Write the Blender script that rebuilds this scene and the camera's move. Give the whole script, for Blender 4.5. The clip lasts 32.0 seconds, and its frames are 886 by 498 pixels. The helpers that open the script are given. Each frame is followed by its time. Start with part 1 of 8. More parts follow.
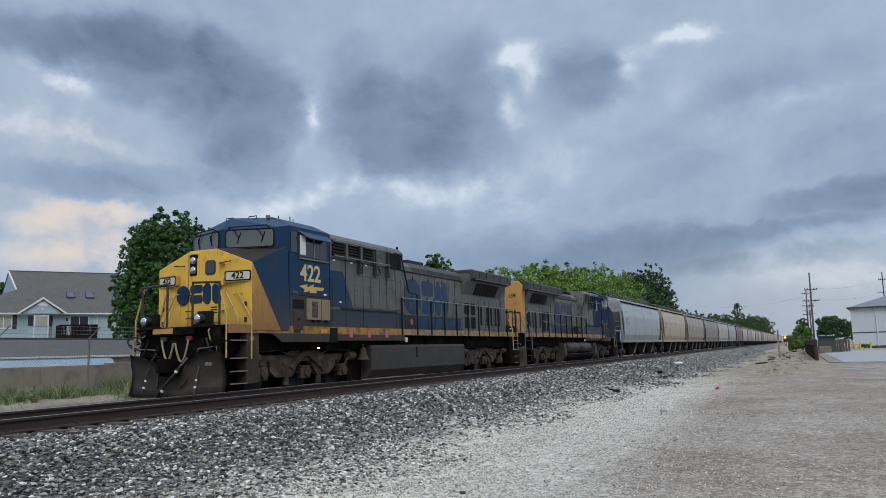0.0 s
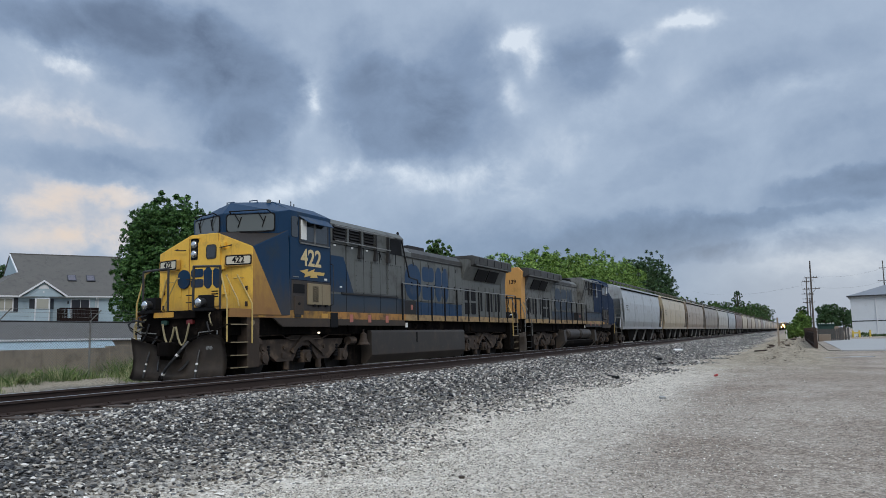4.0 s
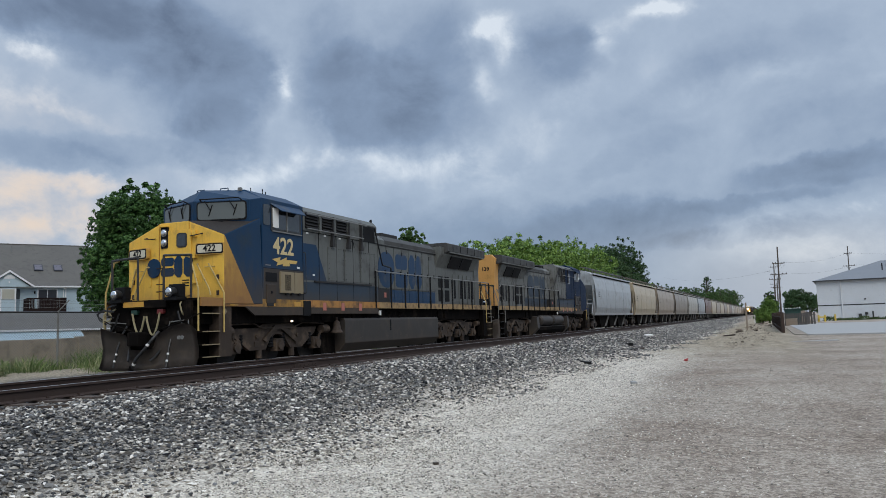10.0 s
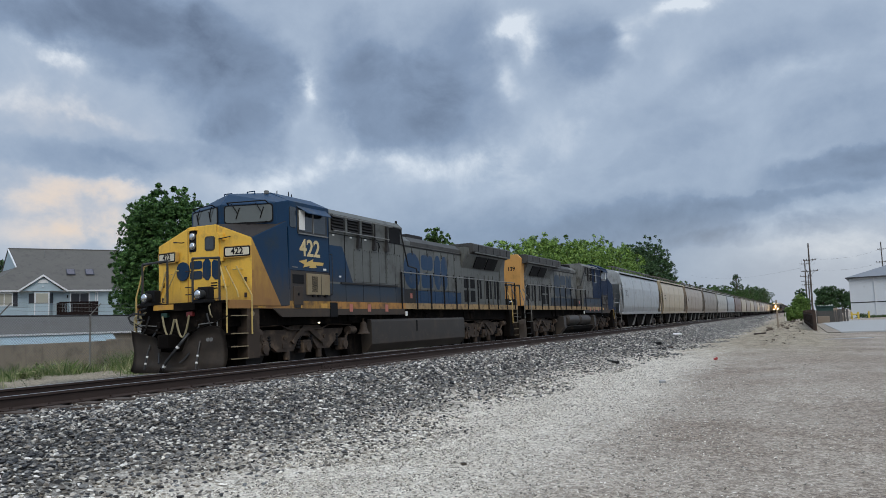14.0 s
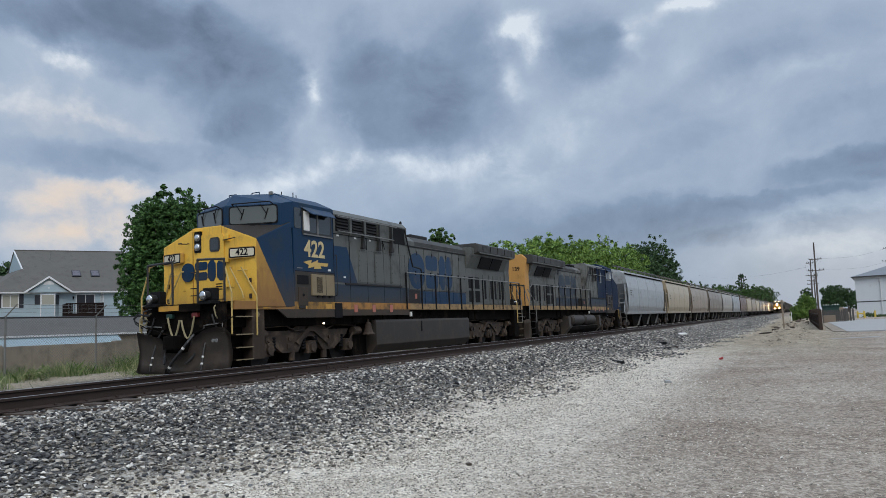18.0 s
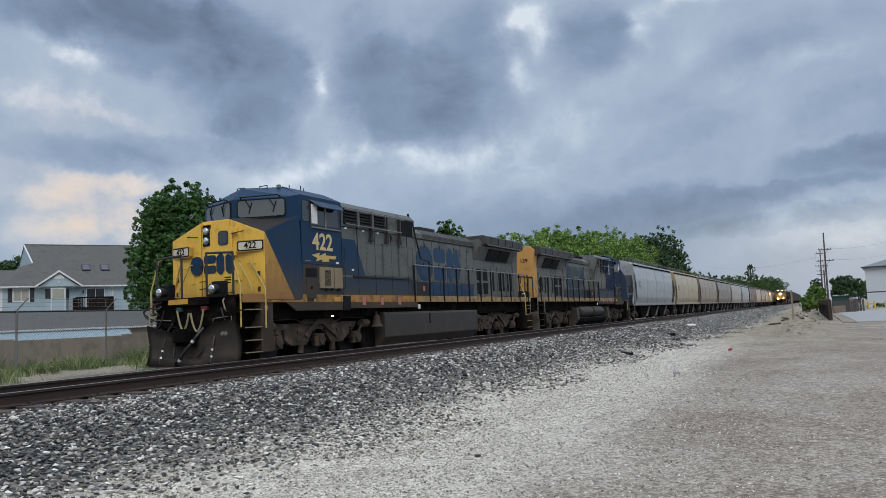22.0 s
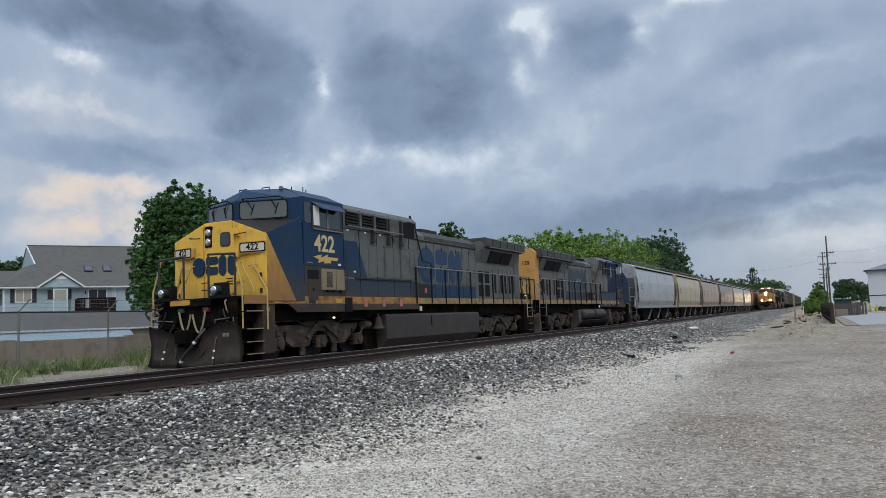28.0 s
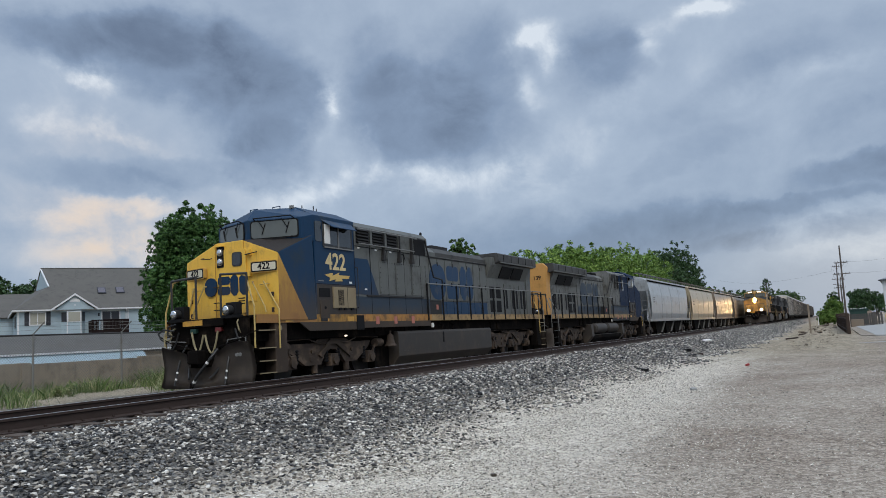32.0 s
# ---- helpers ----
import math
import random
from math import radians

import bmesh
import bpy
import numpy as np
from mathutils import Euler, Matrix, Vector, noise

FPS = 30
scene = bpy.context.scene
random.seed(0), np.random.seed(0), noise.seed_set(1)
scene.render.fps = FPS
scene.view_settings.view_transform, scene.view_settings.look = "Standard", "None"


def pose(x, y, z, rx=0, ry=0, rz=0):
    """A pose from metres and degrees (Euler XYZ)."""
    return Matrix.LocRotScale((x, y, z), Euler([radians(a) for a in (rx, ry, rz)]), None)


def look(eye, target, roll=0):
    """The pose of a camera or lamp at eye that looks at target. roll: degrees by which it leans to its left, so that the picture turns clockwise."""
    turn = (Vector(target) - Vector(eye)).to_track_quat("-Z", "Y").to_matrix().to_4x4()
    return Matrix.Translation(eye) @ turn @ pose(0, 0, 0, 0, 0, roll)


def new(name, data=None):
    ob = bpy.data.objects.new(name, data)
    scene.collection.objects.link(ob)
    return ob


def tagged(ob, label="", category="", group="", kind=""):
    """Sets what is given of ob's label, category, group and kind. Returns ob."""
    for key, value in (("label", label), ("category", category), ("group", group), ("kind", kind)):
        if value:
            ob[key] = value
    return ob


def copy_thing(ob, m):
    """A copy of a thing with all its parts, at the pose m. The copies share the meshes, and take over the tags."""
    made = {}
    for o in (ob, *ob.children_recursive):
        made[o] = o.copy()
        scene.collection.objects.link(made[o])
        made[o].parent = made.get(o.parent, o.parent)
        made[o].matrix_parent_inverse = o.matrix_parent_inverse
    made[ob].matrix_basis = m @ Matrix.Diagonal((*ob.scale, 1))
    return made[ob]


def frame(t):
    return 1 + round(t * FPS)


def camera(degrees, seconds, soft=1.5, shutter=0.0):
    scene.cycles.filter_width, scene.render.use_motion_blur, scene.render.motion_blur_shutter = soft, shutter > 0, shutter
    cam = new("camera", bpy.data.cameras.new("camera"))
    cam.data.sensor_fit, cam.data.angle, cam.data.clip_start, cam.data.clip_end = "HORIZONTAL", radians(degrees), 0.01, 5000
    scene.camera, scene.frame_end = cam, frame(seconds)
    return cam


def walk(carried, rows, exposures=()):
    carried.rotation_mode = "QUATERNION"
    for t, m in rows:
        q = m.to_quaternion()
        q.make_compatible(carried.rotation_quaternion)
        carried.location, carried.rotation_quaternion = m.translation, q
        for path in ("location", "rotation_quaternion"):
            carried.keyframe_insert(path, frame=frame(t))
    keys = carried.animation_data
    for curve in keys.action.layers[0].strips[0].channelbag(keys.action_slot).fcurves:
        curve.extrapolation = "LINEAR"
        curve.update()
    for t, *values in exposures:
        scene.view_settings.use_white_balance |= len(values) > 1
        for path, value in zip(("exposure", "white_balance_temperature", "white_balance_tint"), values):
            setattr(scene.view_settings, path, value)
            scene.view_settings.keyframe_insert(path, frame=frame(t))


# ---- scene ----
EYE = Vector((-14.0, -9.975, 0.676))


def aim(yaw, pitch, roll):
    """A pose at the camera's stand: degrees to the left of +y, upwards, and of lean."""
    a, b = radians(yaw), radians(pitch)
    way = Vector((-math.sin(a) * math.cos(b), math.cos(a) * math.cos(b), math.sin(b)))
    return look(EYE, EYE + way, roll)


cam = camera(60.6, 32.0, soft=0.6)
walk(cam, [(t, aim(a, b, c)) for t, a, b, c in [
    (0, -65.17, 7.72, -1.82),
    (0.5, -65.22, 7.56, -1.69),
    (1, -65.31, 7.26, -1.63),
    (1.5, -65.49, 6.95, -1.60),
    (2, -65.62, 6.70, -1.61),
    (2.5, -65.60, 6.60, -1.60),
    (3, -65.46, 6.62, -1.58),
    (3.5, -65.12, 6.74, -1.42),
    (5.5, -65.48, 5.98, -1.63),
    (6, -65.75, 5.58, -1.77),
    (6.5, -66.02, 5.26, -1.88),
    (7, -66.25, 5.02, -1.94),
    (7.5, -66.44, 4.90, -2.02),
    (8, -66.68, 4.87, -1.95),
    (8.5, -66.94, 4.96, -1.93),
    (9, -67.09, 5.17, -1.88),
    (9.5, -67.16, 5.41, -1.86),
    (10, -67.09, 5.64, -1.89),
    (10.5, -66.94, 5.77, -1.94),
    (11, -66.72, 5.87, -2.02),
    (11.5, -66.51, 5.89, -2.00),
    (12, -66.29, 5.93, -2.01),
    (12.5, -66.10, 5.89, -2.00),
    (13, -65.86, 5.85, -2.05),
    (13.5, -65.55, 5.79, -2.14),
    (14, -65.16, 5.74, -2.33),
    (14.5, -64.76, 5.72, -2.44),
    (16.5, -64.77, 5.68, -2.53),
    (17, -64.94, 5.68, -2.48),
    (17.5, -64.95, 5.73, -2.52),
    (18, -64.82, 5.78, -2.48),
    (18.5, -64.59, 5.79, -2.46),
    (19, -64.37, 5.77, -2.54),
    (19.5, -64.15, 5.71, -2.53),
    (20, -64.00, 5.63, -2.58),
    (20.5, -63.89, 5.55, -2.60),
    (21, -63.84, 5.46, -2.75),
    (21.5, -63.94, 5.33, -2.72),
    (22, -64.20, 5.22, -2.72),
    (22.5, -64.72, 5.11, -2.81),
    (23, -65.34, 5.01, -2.70),
    (23.5, -65.91, 4.91, -2.57),
    (24, -66.04, 4.84, -2.38),
    (24.5, -65.81, 4.81, -2.30),
    (25, -65.32, 4.82, -2.30),
    (25.5, -64.87, 4.87, -2.46),
    (27.5, -64.09, 5.26, -2.53),
    (28, -64.06, 5.38, -2.53),
    (28.5, -64.06, 5.46, -2.49),
    (29, -64.07, 5.53, -2.47),
    (29.5, -64.03, 5.59, -2.56),
    (30, -63.89, 5.68, -2.73),
    (30.5, -63.59, 5.89, -2.97),
    (31, -63.36, 6.12, -3.23),
    (31.5, -63.24, 6.39, -3.36),
    (32, -63.31, 6.65, -3.41),
]], exposures=[(0.0, -0.05, 6310, 10), (3.5, -0.05, 6320, 10), (6.0, -0.04, 6430, 10), (32.0, -0.04, 6450, 10)])

# ---------------------------------------------------------------- sky and light
world = bpy.data.worlds.new("overcast_sky")
scene.world = world
world.use_nodes = True


class Nodes:
    """Short writing for node trees."""

    def __init__(self, tree):
        self.tree = tree
        tree.nodes.clear()

    def add(self, kind, **values):
        n = self.tree.nodes.new(kind)
        for key, value in values.items():
            setattr(n, key, value)
        return n

    def put(self, socket, value):
        if value is None:
            return
        if isinstance(value, bpy.types.NodeSocket):
            self.tree.links.new(value, socket)
        elif isinstance(value, bpy.types.Node):
            self.tree.links.new(value.outputs[0], socket)
        else:
            socket.default_value = value

    def math(self, op, a, b=None, c=None, clamp=False):
        n = self.add("ShaderNodeMath", operation=op, use_clamp=clamp)
        for s, v in zip(n.inputs, (a, b, c)):
            self.put(s, v)
        return n.outputs[0]

    def vec(self, op, a, b=None, scale=None):
        n = self.add("ShaderNodeVectorMath", operation=op)
        self.put(n.inputs[0], a)
        self.put(n.inputs[1], b)
        if scale is not None:
            self.put(n.inputs["Scale"], scale)
        return n.outputs["Value"] if op in ("DOT_PRODUCT", "LENGTH") else n.outputs[0]

    def noise(self, at, scale, detail=4.0, rough=0.55, color=False, distortion=0.0):
        n = self.add("ShaderNodeTexNoise")
        self.put(n.inputs["Vector"], at)
        n.inputs["Scale"].default_value = scale
        n.inputs["Detail"].default_value = detail
        n.inputs["Roughness"].default_value = rough
        n.inputs["Distortion"].default_value = distortion
        return n.outputs["Color" if color else "Fac"]

    def voronoi(self, at, scale, feature="F1", out="Distance", rnd=1.0):
        n = self.add("ShaderNodeTexVoronoi", feature=feature)
        self.put(n.inputs["Vector"], at)
        n.inputs["Scale"].default_value = scale
        n.inputs["Randomness"].default_value = rnd
        return n.outputs[out]

    def ramp(self, fac, stops, smooth=False):
        n = self.add("ShaderNodeValToRGB")
        self.put(n.inputs[0], fac)
        r = n.color_ramp
        r.interpolation = "EASE" if smooth else "LINEAR"
        while len(r.elements) < len(stops):
            r.elements.new(0.5)
        for e, (p, c) in zip(r.elements, stops):
            e.position = p
            e.color = (*c, 1) if len(c) == 3 else c
        return n.outputs[0]

    def step(self, v, lo, hi, a=0.0, b=1.0):
        n = self.add("ShaderNodeMapRange", interpolation_type="SMOOTHSTEP")
        for s, x in zip(n.inputs, (v, lo, hi, a, b)):
            self.put(s, x)
        return n.outputs[0]

    def mix(self, fac, a, b, blend="MIX"):
        n = self.add("ShaderNodeMix", data_type="RGBA", blend_type=blend)
        self.put(n.inputs[0], fac)
        self.put(n.inputs[6], (*a, 1) if isinstance(a, tuple) and len(a) == 3 else a)
        self.put(n.inputs[7], (*b, 1) if isinstance(b, tuple) and len(b) == 3 else b)
        return n.outputs[2]


def sky_axes(yaw, up, tilt):
    """The way to a spot of the sky, and its two axes."""
    a, b, c = radians(yaw), radians(up), radians(tilt)
    d = Vector((-math.sin(a) * math.cos(b), math.cos(a) * math.cos(b), math.sin(b)))
    right = Vector((math.cos(a), math.sin(a), 0))
    above = right.cross(d)
    return d, right * math.cos(c) + above * math.sin(c), above * math.cos(c) - right * math.sin(c)


# clouds: yaw, height above the horizon, half width, half height, tilt, weight
DARK_CLOUDS = [
    (-44.4, 20.7, 9.2, 2.7, -9, -0.22), (-49.8, 18.2, 3.8, 4.2, -17, -0.24), (-50.6, 14.1, 2.7, 2.2, -14, -0.22), (-40.7, 21.6, 6.7, 1.5, -3, -0.16),
    (-39.6, 12.5, 5.1, 1.0, -11, -0.10), (-45.1, 12.7, 4.1, 1.0, -10, -0.12), (-61.6, 16.6, 4.4, 3.5, 7, -0.26), (-66.9, 18.7, 3.9, 5.0, 2, -0.20),
    (-59.1, 20.8, 2.4, 2.4, 0, -0.14), (-76.5, 19.4, 2.6, 2.2, 4, -0.17), (-76.2, 21.2, 2.4, 1.6, -6, -0.10), (-95.5, 9.4, 5.4, 1.1, 0, -0.17),
    (-92.5, 8.1, 5.0, 0.7, -3, -0.07), (-74.5, 6.6, 9.5, 2.4, -3, -0.14), (-84.5, 6.8, 4.5, 1.0, -3, -0.05), (-91.8, 17.8, 6.4, 1.5, 8, -0.06),
    (-85.2, 15.4, 5.6, 1.5, 15, -0.06), (-94.9, 12.5, 4.5, 1.6, 4, -0.09),
    (-93.9, 9.9, 5.2, 0.8, 5, -0.08), (-89.0, 7.7, 4.6, 0.5, -2, -0.10), (-88.6, 5.6, 5.6, 0.6, 0, -0.15), (-80.5, 7.0, 7.5, 1.4, 0, -0.11),
    (-81.5, 11.6, 4.8, 0.9, 16, -0.07), (-93.2, 14.6, 3.6, 1.5, 20, -0.06),
]
BRIGHT_CLOUDS = [
    (-37.5, 18.9, 2.4, 0.6, -21, 0.36), (-36.5, 16.4, 2.9, 1.0, -4, 0.24), (-40.0, 15.9, 3.4, 0.5, -20, 0.14), (-55.3, 17.6, 0.7, 2.1, -11, 0.36),
    (-57.3, 14.6, 1.4, 1.4, -35, 0.26), (-59.1, 12.1, 4.6, 0.9, 4, 0.24), (-53.4, 10.9, 4.9, 1.1, 8, 0.18), (-37.6, 10.1, 4.3, 1.2, 2, 0.28),
    (-42.3, 10.4, 1.8, 0.9, 2, 0.24), (-40.7, 7.6, 7.7, 1.4, 1, 0.20), (-63.6, 11.6, 5.1, 1.0, 13, 0.14), (-71.3, 22.5, 1.8, 1.0, 16, 0.38),
    (-72.5, 20.9, 0.8, 1.3, 5, 0.24), (-71.0, 18.5, 0.9, 1.9, 26, 0.16), (-84.1, 21.3, 1.8, 0.7, 1, 0.46), (-79.7, 19.9, 0.9, 1.2, 33, 0.18),
    (-75.8, 14.8, 8.2, 2.0, 20, 0.08), (-69.6, 11.9, 5.5, 2.1, 7, 0.12), (-89.1, 15.7, 5.7, 0.8, 13, 0.08), (-92.0, 5.9, 8.3, 0.9, -1, 0.20),
    (-93.6, 4.2, 6.7, 1.0, -4, 0.26), (-81.2, 20.3, 1.9, 0.9, 17, 0.10),
]


def build_sky():
    n = Nodes(world.node_tree)
    out, back = n.add("ShaderNodeOutputWorld"), n.add("ShaderNodeBackground")
    ray = n.vec("NORMALIZE", n.add("ShaderNodeTexCoord").outputs["Generated"])
    xyz = n.add("ShaderNodeSeparateXYZ")
    n.put(xyz.inputs[0], ray)
    # billows, flattened, with edges that are torn at two sizes
    deck = n.vec("MULTIPLY", ray, (1.0, 1.0, 1.25))
    warp = n.vec("SUBTRACT", n.noise(deck, 5.0, 6, 0.55, color=True), (0.5, 0.5, 0.5))
    curl = n.vec("SUBTRACT", n.noise(deck, 16.0, 7, 0.6, color=True), (0.5, 0.5, 0.5))
    bent = n.vec("ADD", n.vec("ADD", ray, n.vec("SCALE", warp, scale=0.075)), n.vec("SCALE", curl, scale=0.045))
    field = n.step(xyz.outputs[2], -0.02, 0.30, 0.59, 0.70)
    ragged = n.step(n.noise(deck, 9.0, 8, 0.62, distortion=0.3), 0.32, 0.68)
    for rows in (DARK_CLOUDS, BRIGHT_CLOUDS):
        for yaw, high, wide, tall, tilt, weight in rows:
            d, e, f = sky_axes(yaw, high, tilt)
            off = n.vec("SUBTRACT", bent, tuple(d))
            a = n.math("DIVIDE", n.vec("DOT_PRODUCT", off, tuple(e)), math.sin(radians(wide)))
            b = n.math("DIVIDE", n.vec("DOT_PRODUCT", off, tuple(f)), math.sin(radians(tall)))
            r = n.math("ADD", n.math("MULTIPLY", a, a), n.math("MULTIPLY", b, b))
            front = n.math("GREATER_THAN", n.vec("DOT_PRODUCT", ray, tuple(d)), 0.0)
            if weight > 0:
                soft = n.math("MULTIPLY", n.math("EXPONENT", n.math("MULTIPLY", r, -1.3)), front)
                soft = n.math("MULTIPLY", soft, n.math("MULTIPLY_ADD", ragged, 1.6, 0.25))
            else:
                soft = n.math("MULTIPLY", n.step(r, 2.2, 0.15), front)
                soft = n.math("MULTIPLY", soft, n.math("MULTIPLY_ADD", ragged, -0.5, 1.25))
            field = n.math("MULTIPLY_ADD", soft, weight, field)
    puffs = n.math("SUBTRACT", n.noise(deck, 6.0, 8, 0.60, distortion=0.5), 0.5)
    fine = n.math("SUBTRACT", n.noise(deck, 19.0, 6, 0.62), 0.5)
    field = n.math("MULTIPLY_ADD", puffs, 0.30, field)
    field = n.math("MULTIPLY_ADD", fine, 0.13, field)
    cloud = n.ramp(field, [(0.0, (0.112, 0.152, 0.228)), (0.22, (0.150, 0.200, 0.295)), (0.50, (0.260, 0.343, 0.482)), (0.72, (0.430, 0.522, 0.655)), (1.0, (0.77, 0.84, 0.92))])
    # warm light low on the left
    d, e, f = sky_axes(-39, 8.0, 0)
    near = n.math("POWER", n.math("MAXIMUM", n.vec("DOT_PRODUCT", ray, tuple(d)), 0.0), 150)
    cloud = n.mix(n.math("MULTIPLY", n.math("MULTIPLY", near, n.step(field, 0.60, 0.95)), 0.85), cloud, (0.86, 0.69, 0.55))
    # a paler strip low over the lot
    d, e, f = sky_axes(-93, 5.0, 0)
    near = n.math("POWER", n.math("MAXIMUM", n.vec("DOT_PRODUCT", ray, tuple(d)), 0.0), 60)
    cloud = n.mix(n.math("MULTIPLY", n.math("MULTIPLY", near, n.step(xyz.outputs[2], 0.135, 0.07)), 0.45), cloud, (0.62, 0.62, 0.64))
    # the overcast brightens towards the zenith, above the view
    high = n.step(xyz.outputs[2], 0.50, 0.92, 1.0, 2.6)
    clear = n.add("ShaderNodeTexSky", sky_type="NISHITA", sun_disc=False, sun_elevation=radians(22), sun_rotation=radians(240))
    blue = n.vec("SCALE", clear.outputs[0], scale=0.07)
    whole = n.mix(0.10, cloud, blue)
    n.put(back.inputs[0], whole)
    n.put(back.inputs[1], high)
    n.put(out.inputs[0], back)


build_sky()
sun_lamp = bpy.data.lights.new("sun", "SUN")
sun_lamp.energy, sun_lamp.angle, sun_lamp.color = 1.5, radians(40), (1.0, 0.92, 0.80)
sun = new("sun", sun_lamp)
sun.matrix_world = look((-30, -25, 40), (0, 0, 0))

# ---------------------------------------------------------------- materials


def material(name, base, rough=0.6, metal=0.0, vary=0.25, dirt=None, dirt_amount=0.4, scale=1.0, bump=0.15, streaks=0.0, spec=0.5, emit=None, per_piece=0.0,
             islands=None, grain=40.0, stretch=(1, 1, 1), grime=None):
    """A worn surface: base colour with large stains, fine grain, optional dirt and downward streaks."""
    m = bpy.data.materials.new(name)
    m.use_nodes = True
    n = Nodes(m.node_tree)
    out, bsdf = n.add("ShaderNodeOutputMaterial"), n.add("ShaderNodeBsdfPrincipled")
    at = n.add("ShaderNodeTexCoord").outputs["Object"]
    at = n.vec("MULTIPLY", at, stretch)
    big = n.noise(at, 0.7 * scale, 5, 0.6)
    small = n.noise(at, grain * scale, 3, 0.6)
    color = base if not isinstance(base, tuple) else n.mix(n.math("MULTIPLY", big, 1.0), tuple(c * (1 - vary) for c in base), tuple(min(1, c * (1 + vary)) for c in base))
    if islands:
        geo = n.add("ShaderNodeNewGeometry")
        color = n.ramp(geo.outputs["Random Per Island"], islands)
    color = n.mix(n.math("MULTIPLY", n.step(small, 0.35, 0.75), 0.35), color, n.mix(1.0, color, (0.72, 0.72, 0.72), "MULTIPLY"))
    if per_piece:
        info = n.add("ShaderNodeObjectInfo")
        color = n.mix(n.math("MULTIPLY", info.outputs["Random"], per_piece), color, n.mix(1.0, color, (0.45, 0.43, 0.40), "MULTIPLY"))
    if dirt:
        spots = n.step(n.noise(at, 1.7 * scale, 8, 0.65), 0.62 - 0.35 * dirt_amount, 0.80 - 0.2 * dirt_amount)
        color = n.mix(n.math("MULTIPLY", spots, 0.85), color, dirt)
        if streaks:
            run = n.noise(n.vec("MULTIPLY", at, (5.0, 5.0, 0.35)), 1.6 * scale, 5, 0.7)
            color = n.mix(n.math("MULTIPLY", n.step(run, 0.5, 0.75), streaks), color, dirt)
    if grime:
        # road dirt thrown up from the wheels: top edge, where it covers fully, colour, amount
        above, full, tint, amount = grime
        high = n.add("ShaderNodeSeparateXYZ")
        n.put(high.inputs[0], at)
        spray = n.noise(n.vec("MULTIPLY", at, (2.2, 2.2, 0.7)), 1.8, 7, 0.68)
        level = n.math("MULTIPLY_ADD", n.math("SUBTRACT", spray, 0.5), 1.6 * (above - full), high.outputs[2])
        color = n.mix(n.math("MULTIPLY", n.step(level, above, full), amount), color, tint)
    n.put(bsdf.inputs["Base Color"], color)
    n.put(bsdf.inputs["Roughness"], n.math("MULTIPLY_ADD", n.math("SUBTRACT", big, 0.5), 0.3, rough, clamp=True))
    bsdf.inputs["Metallic"].default_value = metal
    bsdf.inputs["Specular IOR Level"].default_value = spec
    if emit:
        bsdf.inputs["Emission Color"].default_value = (*emit[:3], 1)
        bsdf.inputs["Emission Strength"].default_value = emit[3]
    if bump:
        b = n.add("ShaderNodeBump")
        b.inputs["Strength"].default_value = bump
        b.inputs["Distance"].default_value = 0.02
        n.put(b.inputs["Height"], n.math("MULTIPLY_ADD", big, 0.6, small))
        n.put(bsdf.inputs["Normal"], b)
    n.put(out.inputs[0], bsdf)
    return m


def glass(name, tint=(0.03, 0.04, 0.05), rough=0.05):
    m = bpy.data.materials.new(name)
    m.use_nodes = True
    n = Nodes(m.node_tree)
    out, bsdf = n.add("ShaderNodeOutputMaterial"), n.add("ShaderNodeBsdfPrincipled")
    bsdf.inputs["Base Color"].default_value = (*tint, 1)
    bsdf.inputs["Roughness"].default_value = rough
    bsdf.inputs["Specular IOR Level"].default_value = 0.9
    n.put(out.inputs[0], bsdf)
    return m


def glow(name, color, strength):
    m = bpy.data.materials.new(name)
    m.use_nodes = True
    n = Nodes(m.node_tree)
    out, e = n.add("ShaderNodeOutputMaterial"), n.add("ShaderNodeEmission")
    e.inputs[0].default_value, e.inputs[1].default_value = (*color, 1), strength
    n.put(out.inputs[0], e)
    return m

# ---------------------------------------------------------------- building helpers


def mesh_of(bm, name, mats, smooth=False):
    me = bpy.data.meshes.new(name)
    bm.normal_update()
    bm.to_mesh(me)
    bm.free()
    for m in mats if isinstance(mats, (list, tuple)) else [mats]:
        me.materials.append(m)
    if smooth:
        me.shade_smooth()
    return me


def part(name, bm, mat, parent, label="", smooth=False):
    """One mesh object under a thing or under a part."""
    ob = new(name, mesh_of(bm, name, mat, smooth))
    ob.parent = parent
    return tagged(ob, label=label)


def thing(name, label, category, group="", m=None):
    ob = new(name)
    ob.empty_display_size = 0.2
    if m is not None:
        ob.matrix_basis = m
    return tagged(ob, label=label, category=category, group=group)


def single(name, bm, mat, label, category, group="", kind="", m=None, smooth=False):
    ob = new(name, mesh_of(bm, name, mat, smooth))
    if m is not None:
        ob.matrix_basis = m
    return tagged(ob, label=label, category=category, group=group, kind=kind)


def box(bm, x0, x1, y0, y1, z0, z1, bevel=0.0):
    r = bmesh.ops.create_cube(bm, size=1.0, matrix=Matrix.Translation(((x0 + x1) / 2, (y0 + y1) / 2, (z0 + z1) / 2)) @ Matrix.Diagonal((abs(x1 - x0), abs(y1 - y0), abs(z1 - z0), 1)))
    if bevel:
        edges = {e for v in r["verts"] for e in v.link_edges}
        bmesh.ops.bevel(bm, geom=list(edges), offset=bevel, segments=2, affect="EDGES", profile=0.7)
    return bm


def bm_box(*a, **k):
    return box(bmesh.new(), *a, **k)


